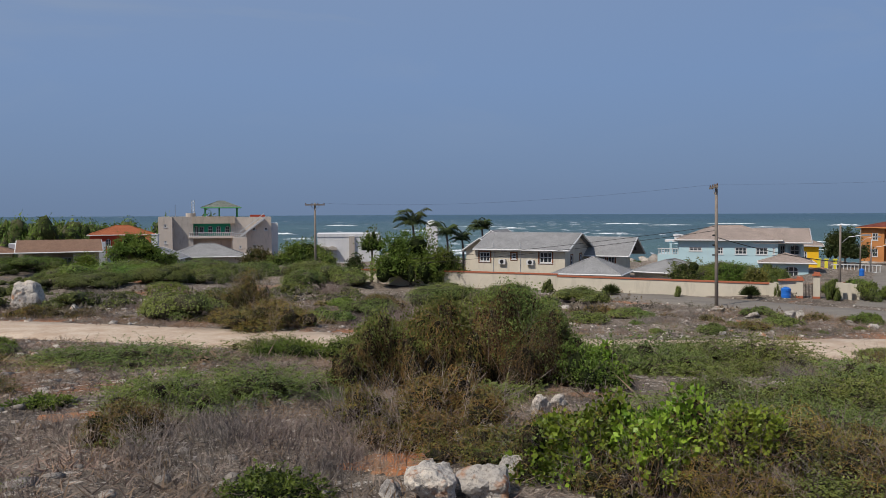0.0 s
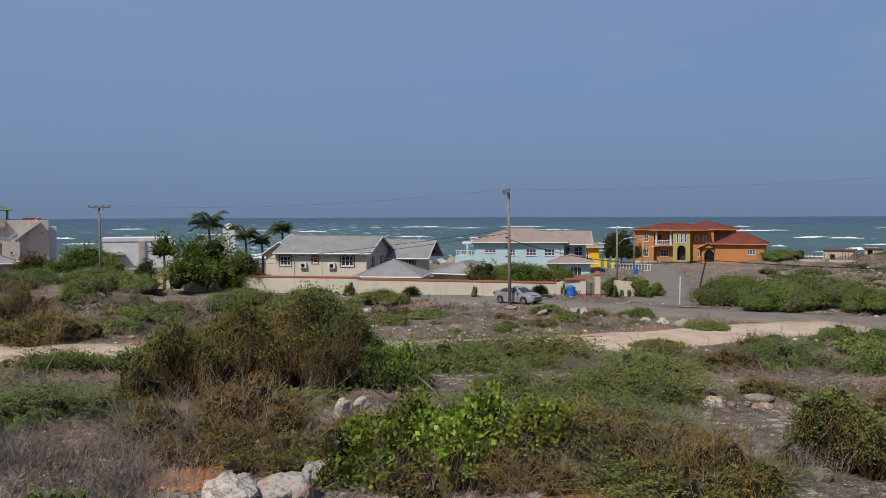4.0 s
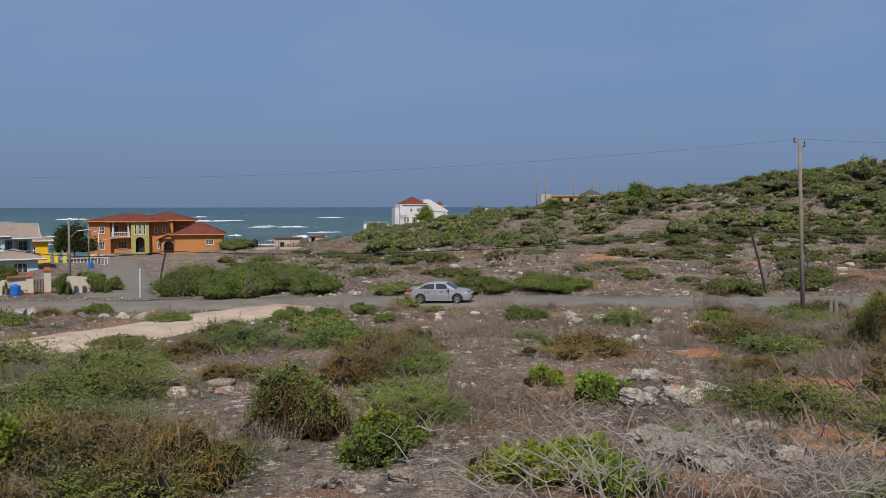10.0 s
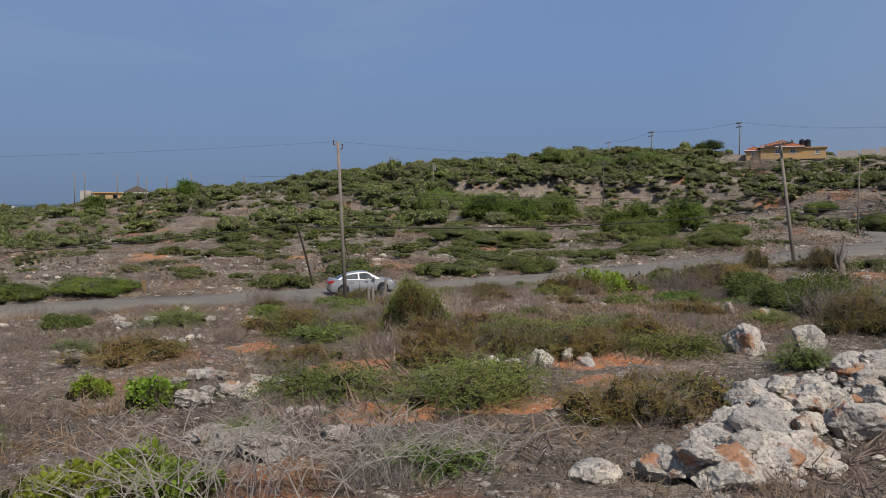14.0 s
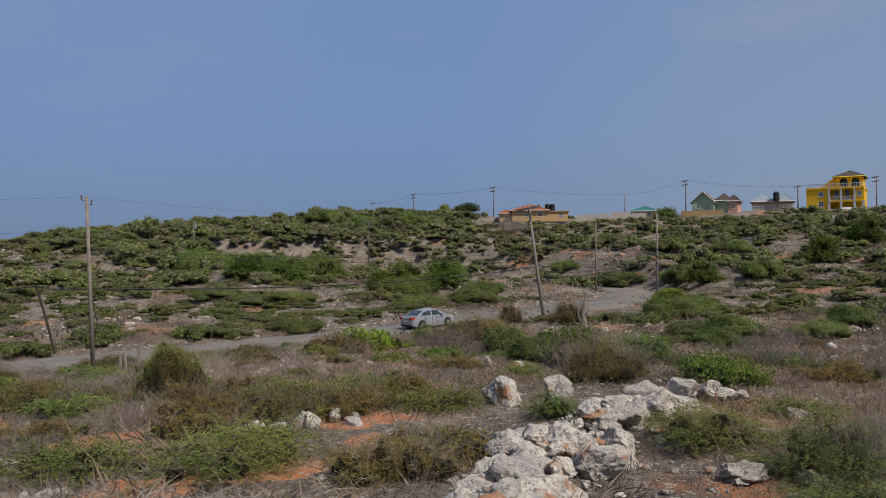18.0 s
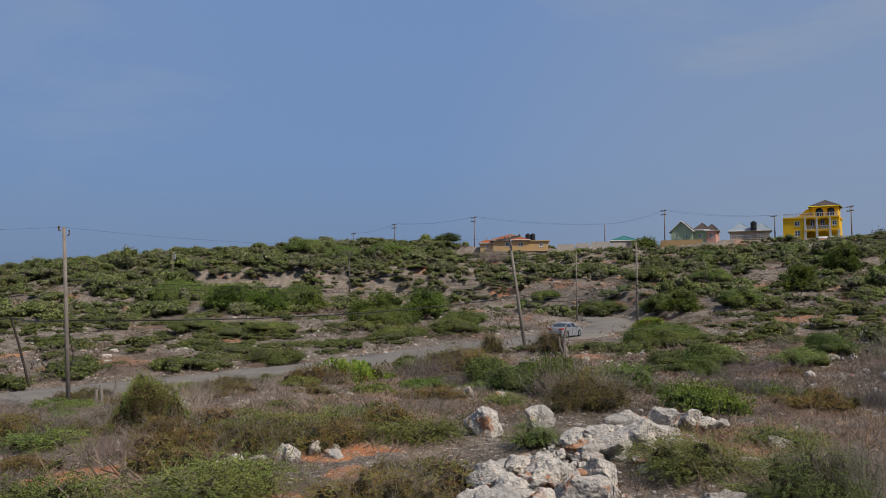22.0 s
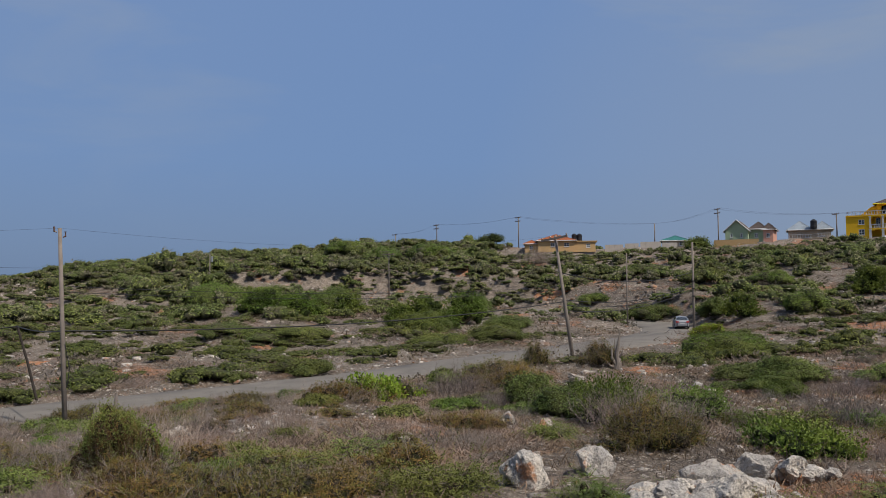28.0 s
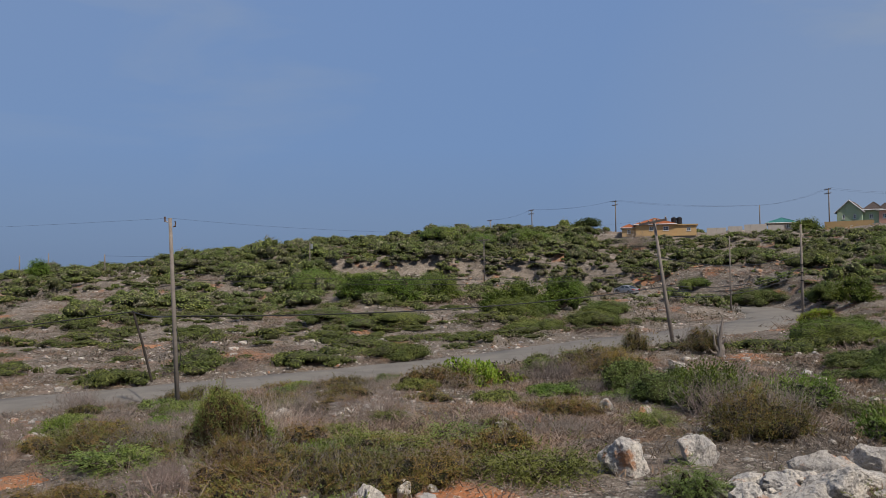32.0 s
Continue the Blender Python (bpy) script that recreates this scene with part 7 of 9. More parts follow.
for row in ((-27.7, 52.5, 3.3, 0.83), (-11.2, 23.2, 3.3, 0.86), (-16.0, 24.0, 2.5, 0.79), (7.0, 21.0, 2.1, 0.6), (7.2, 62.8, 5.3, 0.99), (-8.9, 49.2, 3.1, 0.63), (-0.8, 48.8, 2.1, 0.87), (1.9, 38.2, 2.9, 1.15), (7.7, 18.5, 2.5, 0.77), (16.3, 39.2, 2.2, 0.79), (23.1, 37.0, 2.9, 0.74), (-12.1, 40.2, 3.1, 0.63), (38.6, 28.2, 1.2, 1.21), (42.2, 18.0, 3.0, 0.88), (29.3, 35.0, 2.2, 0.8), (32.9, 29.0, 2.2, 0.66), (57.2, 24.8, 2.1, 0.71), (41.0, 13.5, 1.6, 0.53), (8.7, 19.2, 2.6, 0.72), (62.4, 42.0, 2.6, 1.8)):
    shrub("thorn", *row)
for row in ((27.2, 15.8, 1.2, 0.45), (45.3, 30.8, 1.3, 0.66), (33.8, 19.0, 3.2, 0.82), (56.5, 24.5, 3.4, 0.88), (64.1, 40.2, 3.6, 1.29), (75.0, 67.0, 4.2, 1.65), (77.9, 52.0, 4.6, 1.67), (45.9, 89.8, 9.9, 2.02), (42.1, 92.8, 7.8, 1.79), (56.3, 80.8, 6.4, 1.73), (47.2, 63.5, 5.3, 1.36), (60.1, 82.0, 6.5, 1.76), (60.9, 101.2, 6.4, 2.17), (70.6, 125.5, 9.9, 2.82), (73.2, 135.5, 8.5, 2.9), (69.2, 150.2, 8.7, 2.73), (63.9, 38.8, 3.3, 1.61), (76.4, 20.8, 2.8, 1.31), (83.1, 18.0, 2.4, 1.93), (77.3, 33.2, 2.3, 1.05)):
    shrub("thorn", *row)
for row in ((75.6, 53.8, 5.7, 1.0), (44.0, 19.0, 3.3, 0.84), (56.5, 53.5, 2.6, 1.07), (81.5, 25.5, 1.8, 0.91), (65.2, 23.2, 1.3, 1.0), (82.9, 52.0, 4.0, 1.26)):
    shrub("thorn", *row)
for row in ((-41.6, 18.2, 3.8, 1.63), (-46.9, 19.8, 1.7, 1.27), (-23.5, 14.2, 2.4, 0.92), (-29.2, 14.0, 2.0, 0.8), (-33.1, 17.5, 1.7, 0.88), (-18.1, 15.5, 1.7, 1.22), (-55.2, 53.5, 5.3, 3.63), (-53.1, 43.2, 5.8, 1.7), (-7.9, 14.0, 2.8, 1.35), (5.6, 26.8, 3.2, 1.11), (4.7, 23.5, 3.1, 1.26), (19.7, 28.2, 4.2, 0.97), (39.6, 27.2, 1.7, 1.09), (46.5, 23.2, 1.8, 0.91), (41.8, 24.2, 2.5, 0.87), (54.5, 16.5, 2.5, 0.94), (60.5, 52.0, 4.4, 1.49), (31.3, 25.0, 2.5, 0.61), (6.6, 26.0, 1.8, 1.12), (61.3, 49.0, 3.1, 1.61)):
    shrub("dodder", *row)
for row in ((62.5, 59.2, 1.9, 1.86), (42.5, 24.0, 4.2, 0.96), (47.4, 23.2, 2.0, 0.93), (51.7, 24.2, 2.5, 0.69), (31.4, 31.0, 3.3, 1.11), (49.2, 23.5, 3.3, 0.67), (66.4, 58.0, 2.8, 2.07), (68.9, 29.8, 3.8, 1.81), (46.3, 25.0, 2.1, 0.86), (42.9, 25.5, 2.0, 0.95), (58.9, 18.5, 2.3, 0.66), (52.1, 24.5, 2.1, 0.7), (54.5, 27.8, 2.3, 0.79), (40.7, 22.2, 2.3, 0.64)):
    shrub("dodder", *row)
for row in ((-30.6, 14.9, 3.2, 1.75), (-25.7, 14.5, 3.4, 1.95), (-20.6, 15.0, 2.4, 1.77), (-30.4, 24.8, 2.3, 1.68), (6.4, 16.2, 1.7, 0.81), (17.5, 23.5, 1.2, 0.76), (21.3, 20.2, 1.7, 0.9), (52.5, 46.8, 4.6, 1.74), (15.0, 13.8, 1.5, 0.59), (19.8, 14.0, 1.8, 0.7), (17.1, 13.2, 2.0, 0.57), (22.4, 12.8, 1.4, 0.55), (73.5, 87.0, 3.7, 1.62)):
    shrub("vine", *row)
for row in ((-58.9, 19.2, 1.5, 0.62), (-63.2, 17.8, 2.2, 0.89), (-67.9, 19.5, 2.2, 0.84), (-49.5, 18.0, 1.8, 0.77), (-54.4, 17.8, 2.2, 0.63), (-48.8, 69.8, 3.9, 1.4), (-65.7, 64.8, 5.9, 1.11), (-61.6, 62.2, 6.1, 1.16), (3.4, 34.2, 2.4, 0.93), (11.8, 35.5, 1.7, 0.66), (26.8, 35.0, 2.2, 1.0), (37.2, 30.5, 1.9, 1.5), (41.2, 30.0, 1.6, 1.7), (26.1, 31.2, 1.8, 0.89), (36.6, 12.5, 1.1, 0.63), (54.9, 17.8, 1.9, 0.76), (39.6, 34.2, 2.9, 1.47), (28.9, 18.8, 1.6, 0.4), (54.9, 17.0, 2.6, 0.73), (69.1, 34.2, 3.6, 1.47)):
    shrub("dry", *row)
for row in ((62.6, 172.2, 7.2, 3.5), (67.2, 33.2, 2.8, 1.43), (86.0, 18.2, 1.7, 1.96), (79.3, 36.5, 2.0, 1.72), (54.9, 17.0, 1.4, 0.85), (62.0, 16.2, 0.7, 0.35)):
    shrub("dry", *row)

# ---- single rocks ----
for row in ((-68.3, 65.5, 2.5, 2.15), (-34.1, 21.0, 0.6, 0.63), (-32.9, 21.8, 0.5, 0.37), (-41.6, 13.8, 1.1, 0.69), (-38.0, 14.0, 1.2, 0.6), (-36.0, 15.2, 0.6, 0.44), (-40.0, 17.2, 0.4, 0.37), (-38.0, 18.2, 0.5, 0.34), (-65.7, 61.8, 1.0, 0.71), (-65.1, 60.0, 0.8, 0.43), (-42.1, 15.0, 0.6, 0.43), (-44.9, 14.0, 0.6, 0.3), (-17.7, 58.2, 0.9, 0.67), (-17.0, 59.2, 1.0, 0.68), (-22.1, 65.2, 1.2, 0.56), (-19.9, 57.5, 1.2, 0.41), (-11.6, 52.2, 0.9, 0.45), (-10.5, 51.5, 1.1, 0.44), (-12.8, 53.2, 0.7, 0.38), (-14.0, 55.2, 0.9, 0.36)):
    lone_rock(*row)
for row in ((-23.3, 62.8, 0.8, 0.36), (-24.9, 60.5, 0.8, 0.35), (22.2, 32.8, 0.6, 0.33), (19.1, 38.8, 0.5, 0.33), (23.2, 32.8, 0.43, 0.22), (23.7, 33.0, 0.53, 0.31), (24.4, 32.8, 0.47, 0.23), (24.9, 32.0, 0.6, 0.21), (5.5, 21.7, 0.24, 0.19), (6.3, 21.9, 0.38, 0.13), (6.7, 21.9, 0.34, 0.18), (7.5, 21.8, 0.24, 0.17), (21.5, 23.8, 0.55, 0.25), (23.0, 23.9, 0.83, 0.29), (24.0, 24.4, 0.71, 0.38), (24.6, 23.9, 0.64, 0.31), (25.2, 24.3, 0.6, 0.25), (26.1, 23.5, 0.73, 0.33), (27.7, 24.5, 0.62, 0.27), (24.9, 21.4, 0.66, 0.34)):
    lone_rock(*row)
for row in ((26.2, 21.0, 0.92, 0.39), (28.0, 20.7, 0.61, 0.33), (29.2, 20.9, 0.86, 0.35), (29.9, 20.7, 0.78, 0.42), (-3.2, 22.6, 0.59, 0.27), (-2.8, 22.7, 0.4, 0.25), (-1.9, 22.6, 0.58, 0.26), (-6.1, 23.2, 0.33, 0.15), (-5.4, 23.1, 0.51, 0.14), (-4.9, 23.3, 0.32, 0.18), (-8.2, 23.0, 0.6, 0.3), (1.9, 13.5, 0.6, 0.25), (7.1, 13.8, 0.6, 0.2), (9.8, 41.5, 0.5, 0.36), (11.3, 23.1, 0.24, 0.15), (11.7, 22.9, 0.24, 0.13), (12.3, 22.9, 0.25, 0.15), (26.3, 15.5, 1.3, 0.55), (37.4, 26.5, 0.3, 0.45), (48.5, 22.5, 0.7, 0.55)):
    lone_rock(*row)
for row in ((47.5, 22.5, 0.5, 0.42), (44.8, 22.2, 0.6, 0.35), (46.4, 22.0, 0.5, 0.28), (50.0, 23.5, 0.4, 0.34), (54.7, 32.5, 0.8, 0.28), (24.0, 20.3, 1.17, 0.43), (26.3, 21.4, 0.85, 0.42), (27.5, 20.2, 0.85, 0.41), (29.2, 21.2, 1.11, 0.43), (21.7, 24.0, 0.48, 0.23), (22.7, 23.9, 0.68, 0.2), (24.0, 24.6, 0.58, 0.25), (24.9, 24.4, 0.61, 0.3), (51.5, 23.5, 0.4, 0.24), (24.8, 16.5, 1.0, 0.47), (28.8, 15.2, 1.5, 0.5), (33.7, 15.5, 0.9, 0.33), (30.4, 17.9, 0.32, 0.24), (31.5, 17.9, 0.53, 0.22), (32.3, 18.1, 0.46, 0.2)):
    lone_rock(*row)
for row in ((46.3, 37.7, 0.49, 0.26), (46.8, 38.1, 0.33, 0.26), (47.2, 38.0, 0.32, 0.17), (47.7, 37.6, 0.48, 0.17), (62.1, 25.8, 1.3, 1.14), (63.1, 35.2, 0.6, 0.5), (60.8, 36.8, 0.8, 0.63), (65.2, 51.8, 1.5, 0.59), (65.8, 27.2, 1.1, 0.94), (44.7, 22.2, 0.7, 0.41), (43.8, 22.2, 0.6, 0.32), (48.2, 22.8, 0.7, 0.49), (46.3, 22.5, 0.6, 0.29), (50.1, 22.8, 0.4, 0.49), (51.3, 22.5, 0.6, 0.32), (47.0, 36.8, 0.6, 0.24), (54.9, 33.5, 0.7, 0.24), (79.0, 59.5, 0.8, 0.51), (84.8, 56.4, 1.0, 0.56), (85.2, 56.5, 0.67, 0.34)):
    lone_rock(*row)
for row in ((85.9, 56.4, 0.74, 0.52), (80.5, 52.9, 1.09, 0.42), (81.3, 52.9, 0.95, 0.58), (82.0, 52.0, 1.08, 0.38), (86.7, 68.0, 1.0, 0.78), (79.7, 22.0, 1.1, 0.47), (81.5, 25.5, 1.1, 0.44), (78.0, 17.8, 1.1, 0.51), (82.4, 17.8, 0.9, 0.38)):
    lone_rock(*row)

# ---- the rock pile ----
def rock_pile():
    x, y = bearing(70, 22)
    p = thing("rock_pile", "heap of pale and rust-stained limestone boulders", "rock pile", pose(x, y, float(ground(x, y)[0])))
    inv = p.matrix_world.inverted()
    rnd = random.Random(31)
    line = spline([(*bearing(58.5, 13.0), 0), (*bearing(61.5, 14.5), 0), (*bearing(64.5, 16.5), 0), (*bearing(67.0, 20.0), 0), (*bearing(70.5, 24.5), 0), (*bearing(74.5, 27.0), 0), (*bearing(77.5, 27.5), 0)], 0.4)
    n = len(line)
    for k in range(190):
        f = rnd.uniform(0, 0.999)
        px, py, _ = line[int(f * n)]
        wide = (1.25 if f < 0.45 else 1.6 if f < 0.75 else 1.0) * (1.0 - 0.5 * max(0, f - 0.85) / 0.15)
        u = max(-1, min(1, rnd.gauss(0, 0.5)))
        px, py = px + u * wide * 0.8, py - u * wide
        s = rnd.choice((0.09, 0.12, 0.15, 0.18, 0.22, 0.27, 0.33, 0.42)) * rnd.uniform(0.85, 1.15)
        top = (1 - abs(u)) * (0.62 if f < 0.8 else 0.5) * rnd.uniform(0.3, 1.0) * (1.1 - 0.9 * s)
        o = boulder(None, px, py, float(ground(px, py)[0]) + top + s * 0.2, s * rnd.uniform(0.9, 1.4), s, s * rnd.uniform(0.65, 0.95), rnd.uniform(0, 360))
        o.parent = p
        o.matrix_parent_inverse = inv
    # rubble that has run down between the blocks
    for k in range(150):
        px, py, _ = line[int(rnd.uniform(0, 0.999) * n)]
        u = rnd.gauss(0, 0.75)
        px, py, s = px + u * 1.1, py - u * 1.3, rnd.uniform(0.045, 0.12)
        o = boulder(None, px, py, float(ground(px, py)[0]) + max(0.0, 0.45 - 0.4 * abs(u)) * rnd.random() + s * 0.3, s * 1.2, s, s * 0.8, rnd.uniform(0, 360))
        o.parent = p
        o.matrix_parent_inverse = inv
    # the largest blocks
    for az, r, w, h, up in ((71.4, 25.0, 1.45, 0.95, 0.5), (63.6, 16.8, 0.9, 0.7, 0.4), (67.4, 18.6, 1.1, 0.6, 0.4), (61.8, 18.4, 0.8, 0.75, 0.3), (64.2, 14.0, 1.2, 0.6, 0.25),
                            (69.9, 20.0, 0.9, 0.8, 0.3), (74.0, 26.4, 1.1, 0.8, 0.5), (68.2, 22.2, 0.9, 0.7, 0.5), (62.4, 14.6, 0.9, 0.7, 0.25), (76.0, 27.0, 0.9, 0.6, 0.4), (60.3, 14.6, 0.8, 0.5, 0.15), (66.0, 16.0, 0.8, 0.6, 0.35),
                            (60.6, 13.4, 1.5, 0.8, 0.2), (65.4, 14.8, 1.4, 0.7, 0.3), (68.6, 17.0, 1.3, 0.8, 0.35), (66.6, 18.0, 1.2, 0.9, 0.45), (72.6, 24.0, 1.2, 0.8, 0.45), (70.6, 22.6, 1.1, 0.7, 0.45), (63.0, 15.6, 1.3, 0.8, 0.4), (58.9, 13.8, 1.0, 0.6, 0.1)):
        px, py = bearing(az, r)
        o = boulder(None, px, py, float(ground(px, py)[0]) + up, w / 2, w / 2 * 0.8, h / 2 * 1.2, rnd.uniform(0, 360))
        o.parent = p
        o.matrix_parent_inverse = inv


rock_pile()


# ---- trees ----
def broad_tree(az, r, w, h, trunk_h, label, leaf, n=5200, lean=0.0, clear=0.35, seed=1, size=0.2):
    rng = np.random.default_rng(seed)
    t = thing("tree", label, "tree", sited(az, r, 0, 0.1))
    bl = [(0.1 * w, 0, h * 0.78, 0.2 * w, 0.18 * w, h * 0.24), (-0.13 * w, 0.05 * w, h * 0.72, 0.19 * w, 0.18 * w, h * 0.24)]
    for k in range(26):
        a, q = rng.uniform(0, 2 * math.pi), math.sqrt(rng.uniform(0, 1)) * 0.84
        s = rng.uniform(0.13, 0.36) * (1.15 - 0.4 * q)
        rz = (h - trunk_h) * rng.uniform(0.16, 0.32)
        z = trunk_h + rz * 0.7 + max(0.0, h * (1 - 0.95 * q * q) - trunk_h - 1.6 * rz) * rng.uniform(0.1, 1.0)
        bl.append((math.cos(a) * q * w / 2 + lean * q, math.sin(a) * q * w * 0.3, z, w * s * 0.6, w * s * 0.5, rz))
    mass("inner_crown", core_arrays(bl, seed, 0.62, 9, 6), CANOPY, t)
    v, q = merge(clusters(rng, bl, n // 9, 12, size, size * 0.6, size * 0.9, 0.1), sprays(rng, bl, n // 26, 0.9, 8, size, size * 0.5, 0.3))
    mass("crown", (v, q), leaf, t)
    limbs(rng, bl, 0.11, t, BARK, (0.1, 0, trunk_h))
    return t


def palm_tree(az, r, top_el, crown, label, seed, wind=0.5):
    rng = np.random.default_rng(seed)
    t = thing("palm_tree", label, "palm", sited(az, r, 0, 0.2))
    h = EYE_Z + r * math.tan(radians(top_el)) - t.matrix_world.translation.z - crown * 0.45
    path = [(0, 0, 0), (0.15, 0, h * 0.4), (0.05, 0, h * 0.75), (-0.1, 0, h)]
    Shape().tube(path, [0.24, 0.18, 0.15, 0.14], 8).part("trunk", BARK, t, smooth=True)
    for k in range(24):
        a = 2 * math.pi * k / 24 + rng.uniform(-0.2, 0.2)
        lift = rng.uniform(0.2, 1.7)
        n = 26
        s = np.linspace(0.05, 1, n)
        d = np.array([math.cos(a), math.sin(a), 0])
        ln = crown * rng.uniform(0.75, 1.05)
        spine = np.array([-0.1, 0, h]) + d * (s * ln * 0.8)[:, None]
        spine[:, 2] += ln * (lift * s - (0.4 + 0.42 * lift) * s ** 2)
        spine[:, 0] -= wind * s ** 2 * 0.6
        side = np.array([-math.sin(a), math.cos(a), 0])
        out_v, out_q, nb = [], [], 0
        for sg in (-1, 1):
            way = unit(side * sg + d * 0.45 + np.array([0, 0, -0.55]) + rng.normal(0, 0.1, (n, 3)))
            v, q = blades(spine, way, unit(np.cross(way, np.array([0, 0, 1.0]) + d * 0.1)), crown * 0.34 * (1.1 - 0.75 * np.abs(s - 0.35)), 0.13)
            out_v.append(v)
            out_q.append(q + nb)
            nb += len(v)
        stem = Shape().tube([tuple(p) for p in spine[::5]], 0.025, 4, False)
        sv, sq = np.array(stem.v), np.array(stem.f)
        out_v.append(sv)
        out_q.append(sq + nb)
        fast_mesh("frond", np.vstack(out_v), np.vstack(out_q), LEAF_PALM, t)
    return t


def cycad(az, r, w, seed):
    rng = np.random.default_rng(seed)
    t = thing("cycad", "clipped round dark green cycad before the wall", "shrub", sited(az, r, 0, 0.05), "plants along the wall")
    n = 700
    d = random_dirs(rng, n)
    d[:, 2] = np.abs(d[:, 2]) * 0.9
    v, q = blades(np.tile([[0, 0, 0.35]], (n, 1)) + d * 0.15, unit(d), unit(np.cross(d, random_dirs(rng, n))), w * 0.55 * rng.uniform(0.7, 1.1, n), 0.07)
    mass("foliage", (v, q), LEAF_PALM, t)
    Shape().tube([(0, 0, 0), (0, 0, 0.45)], [0.2, 0.16], 8).part("trunk", BARK, t)


broad_tree(-43.4, 88.5, 8.6, 5.9, 0.5, "broad dense green tree leaning over the cream wall", LEAF_DARK, 6500, 0, 0.3, 3, 0.26)
broad_tree(-40.9, 88.0, 4.8, 4.2, 0.3, "dense green tree at the end of the cream wall", LEAF_DARK, 3600, 0, 0.3, 4, 0.22)
broad_tree(-46.1, 90, 2.6, 6.0, 3.6, "slender tree with open crown beside the wall", LEAF_DARK, 900, 0, 0.3, 5, 0.24)
broad_tree(-14.5, 148, 7.0, 6.2, 1.5, "dark windswept seaside tree beside the lane", LEAF_PALM, 5200, 0.5, 0.3, 6, 0.3)
broad_tree(-51.0, 108, 7.5, 4.2, 1.0, "dark green tree before the white house", LEAF_DARK, 4200, 0, 0.3, 7, 0.24)
broad_tree(-47.2, 105, 2.4, 2.9, 0.9, "small grey-green tree before the white house", LEAF_PALM, 1200, 0, 0.3, 8, 0.2)
broad_tree(-61.9, 112, 7.0, 4.4, 0.8, "dark green spreading tree between two bungalows", LEAF_DARK, 5200, 0, 0.3, 9, 0.26)
broad_tree(-65.0, 112, 3.5, 2.4, 0.5, "rounded green garden tree by the porch", LEAF_DARK, 2200, 0, 0.3, 10, 0.22)
broad_tree(-60.2, 114, 5.0, 2.3, 0.4, "low green garden tree before the bungalow", LEAF_DARK, 2800, 0, 0.3, 11, 0.22)
broad_tree(-53.9, 118, 5.0, 3.2, 0.6, "bushy tree before the concrete building", LEAF_OLIVE, 2600, 0, 0.3, 12, 0.24)
broad_tree(-24.0, 88, 4.6, 3.0, 0.6, "bare-branched flowering shrub behind the wall", LEAF_THORN, 1500, 0, 0.3, 13, 0.2)
broad_tree(-21.4, 84, 4.6, 3.0, 0.5, "green flowering tree above the cream wall", LEAF_DARK, 4200, 0, 0.3, 14, 0.18)
broad_tree(-19.7, 83, 2.8, 2.3, 0.5, "bougainvillea shrub spilling over the cream wall", LEAF_OLIVE, 2600, 0, 0.3, 15, 0.18)
broad_tree(8.9, 240, 5.5, 5.0, 1.0, "rounded green tree before the white villa", LEAF_DARK, 3400, 0, 0.3, 17, 0.32)
broad_tree(18.0, 182, 4.5, 3.6, 0.5, "dark rounded tree on the stony slope", LEAF_DARK, 2400, 0, 0.3, 18, 0.26)
broad_tree(23.6, 180, 4.4, 4.0, 0.5, "dark rounded tree on the stony slope", LEAF_DARK, 2400, 0, 0.3, 19, 0.26)
broad_tree(59.6, 201, 7.6, 3.5, 1.5, "windswept flat-topped tree on the ridge", LEAF_PALM, 2600, -0.6, 0.3, 20, 0.3)
broad_tree(57.6, 112, 6.6, 4.2, 0.1, "large rounded dark green tree in the scrub", LEAF_DARK, 4600, 0, 0.3, 21, 0.22)
broad_tree(55.2, 102, 8.0, 3.9, 0.1, "spreading dark green tree in the scrub", LEAF_DARK, 4600, 0, 0.3, 22, 0.22)
broad_tree(44.2, 118, 8.4, 3.8, 0.1, "wide green thorn tree in the scrub", LEAF_DARK, 4600, 0, 0.3, 23, 0.22)
broad_tree(53.4, 104, 4.2, 3.0, 0.1, "spreading dark green tree in the scrub", LEAF_DARK, 3200, 0, 0.3, 26, 0.22)
broad_tree(46.6, 117, 6.6, 3.4, 0.1, "wide green thorn tree in the scrub", LEAF_DARK, 3600, 0, 0.3, 27, 0.22)
broad_tree(49.6, 121, 5.4, 3.2, 0.1, "rounded green thorn tree in the scrub", LEAF_DARK, 3000, 0, 0.3, 28, 0.22)
broad_tree(75.5, 108, 4.4, 3.2, 0.1, "dark green thorn tree on the slope", LEAF_DARK, 3000, 0, 0.3, 29, 0.22)
broad_tree(85.5, 135, 6.0, 4.2, 0.1, "dense dark green thorn tree on the slope", LEAF_DARK, 4200, 0, 0.3, 30, 0.26)
broad_tree(83.0, 118, 5.0, 3.6, 0.1, "dense dark green thorn tree on the slope", LEAF_DARK, 3600, 0, 0.3, 31, 0.24)
broad_tree(88.5, 122, 5.5, 3.9, 0.1, "dense dark green thorn tree on the slope", LEAF_DARK, 3600, 0, 0.3, 32, 0.24)
broad_tree(73.2, 192, 6.5, 2.9, 0.3, "feathery green tree beside a ridge house", LEAF_THORN, 2600, 0, 0.3, 24, 0.3)
palm_tree(-43.1, 118, 0.1, 3.5, "tall coconut palm bent by the wind", 41)
palm_tree(-40.7, 122, -0.75, 2.9, "yellowing coconut palm behind the trees", 42)
palm_tree(-38.2, 128, -0.5, 2.6, "coconut palm behind the cream house", 43)
palm_tree(-39.6, 124, -1.4, 2.2, "small palm behind the cream house", 44)
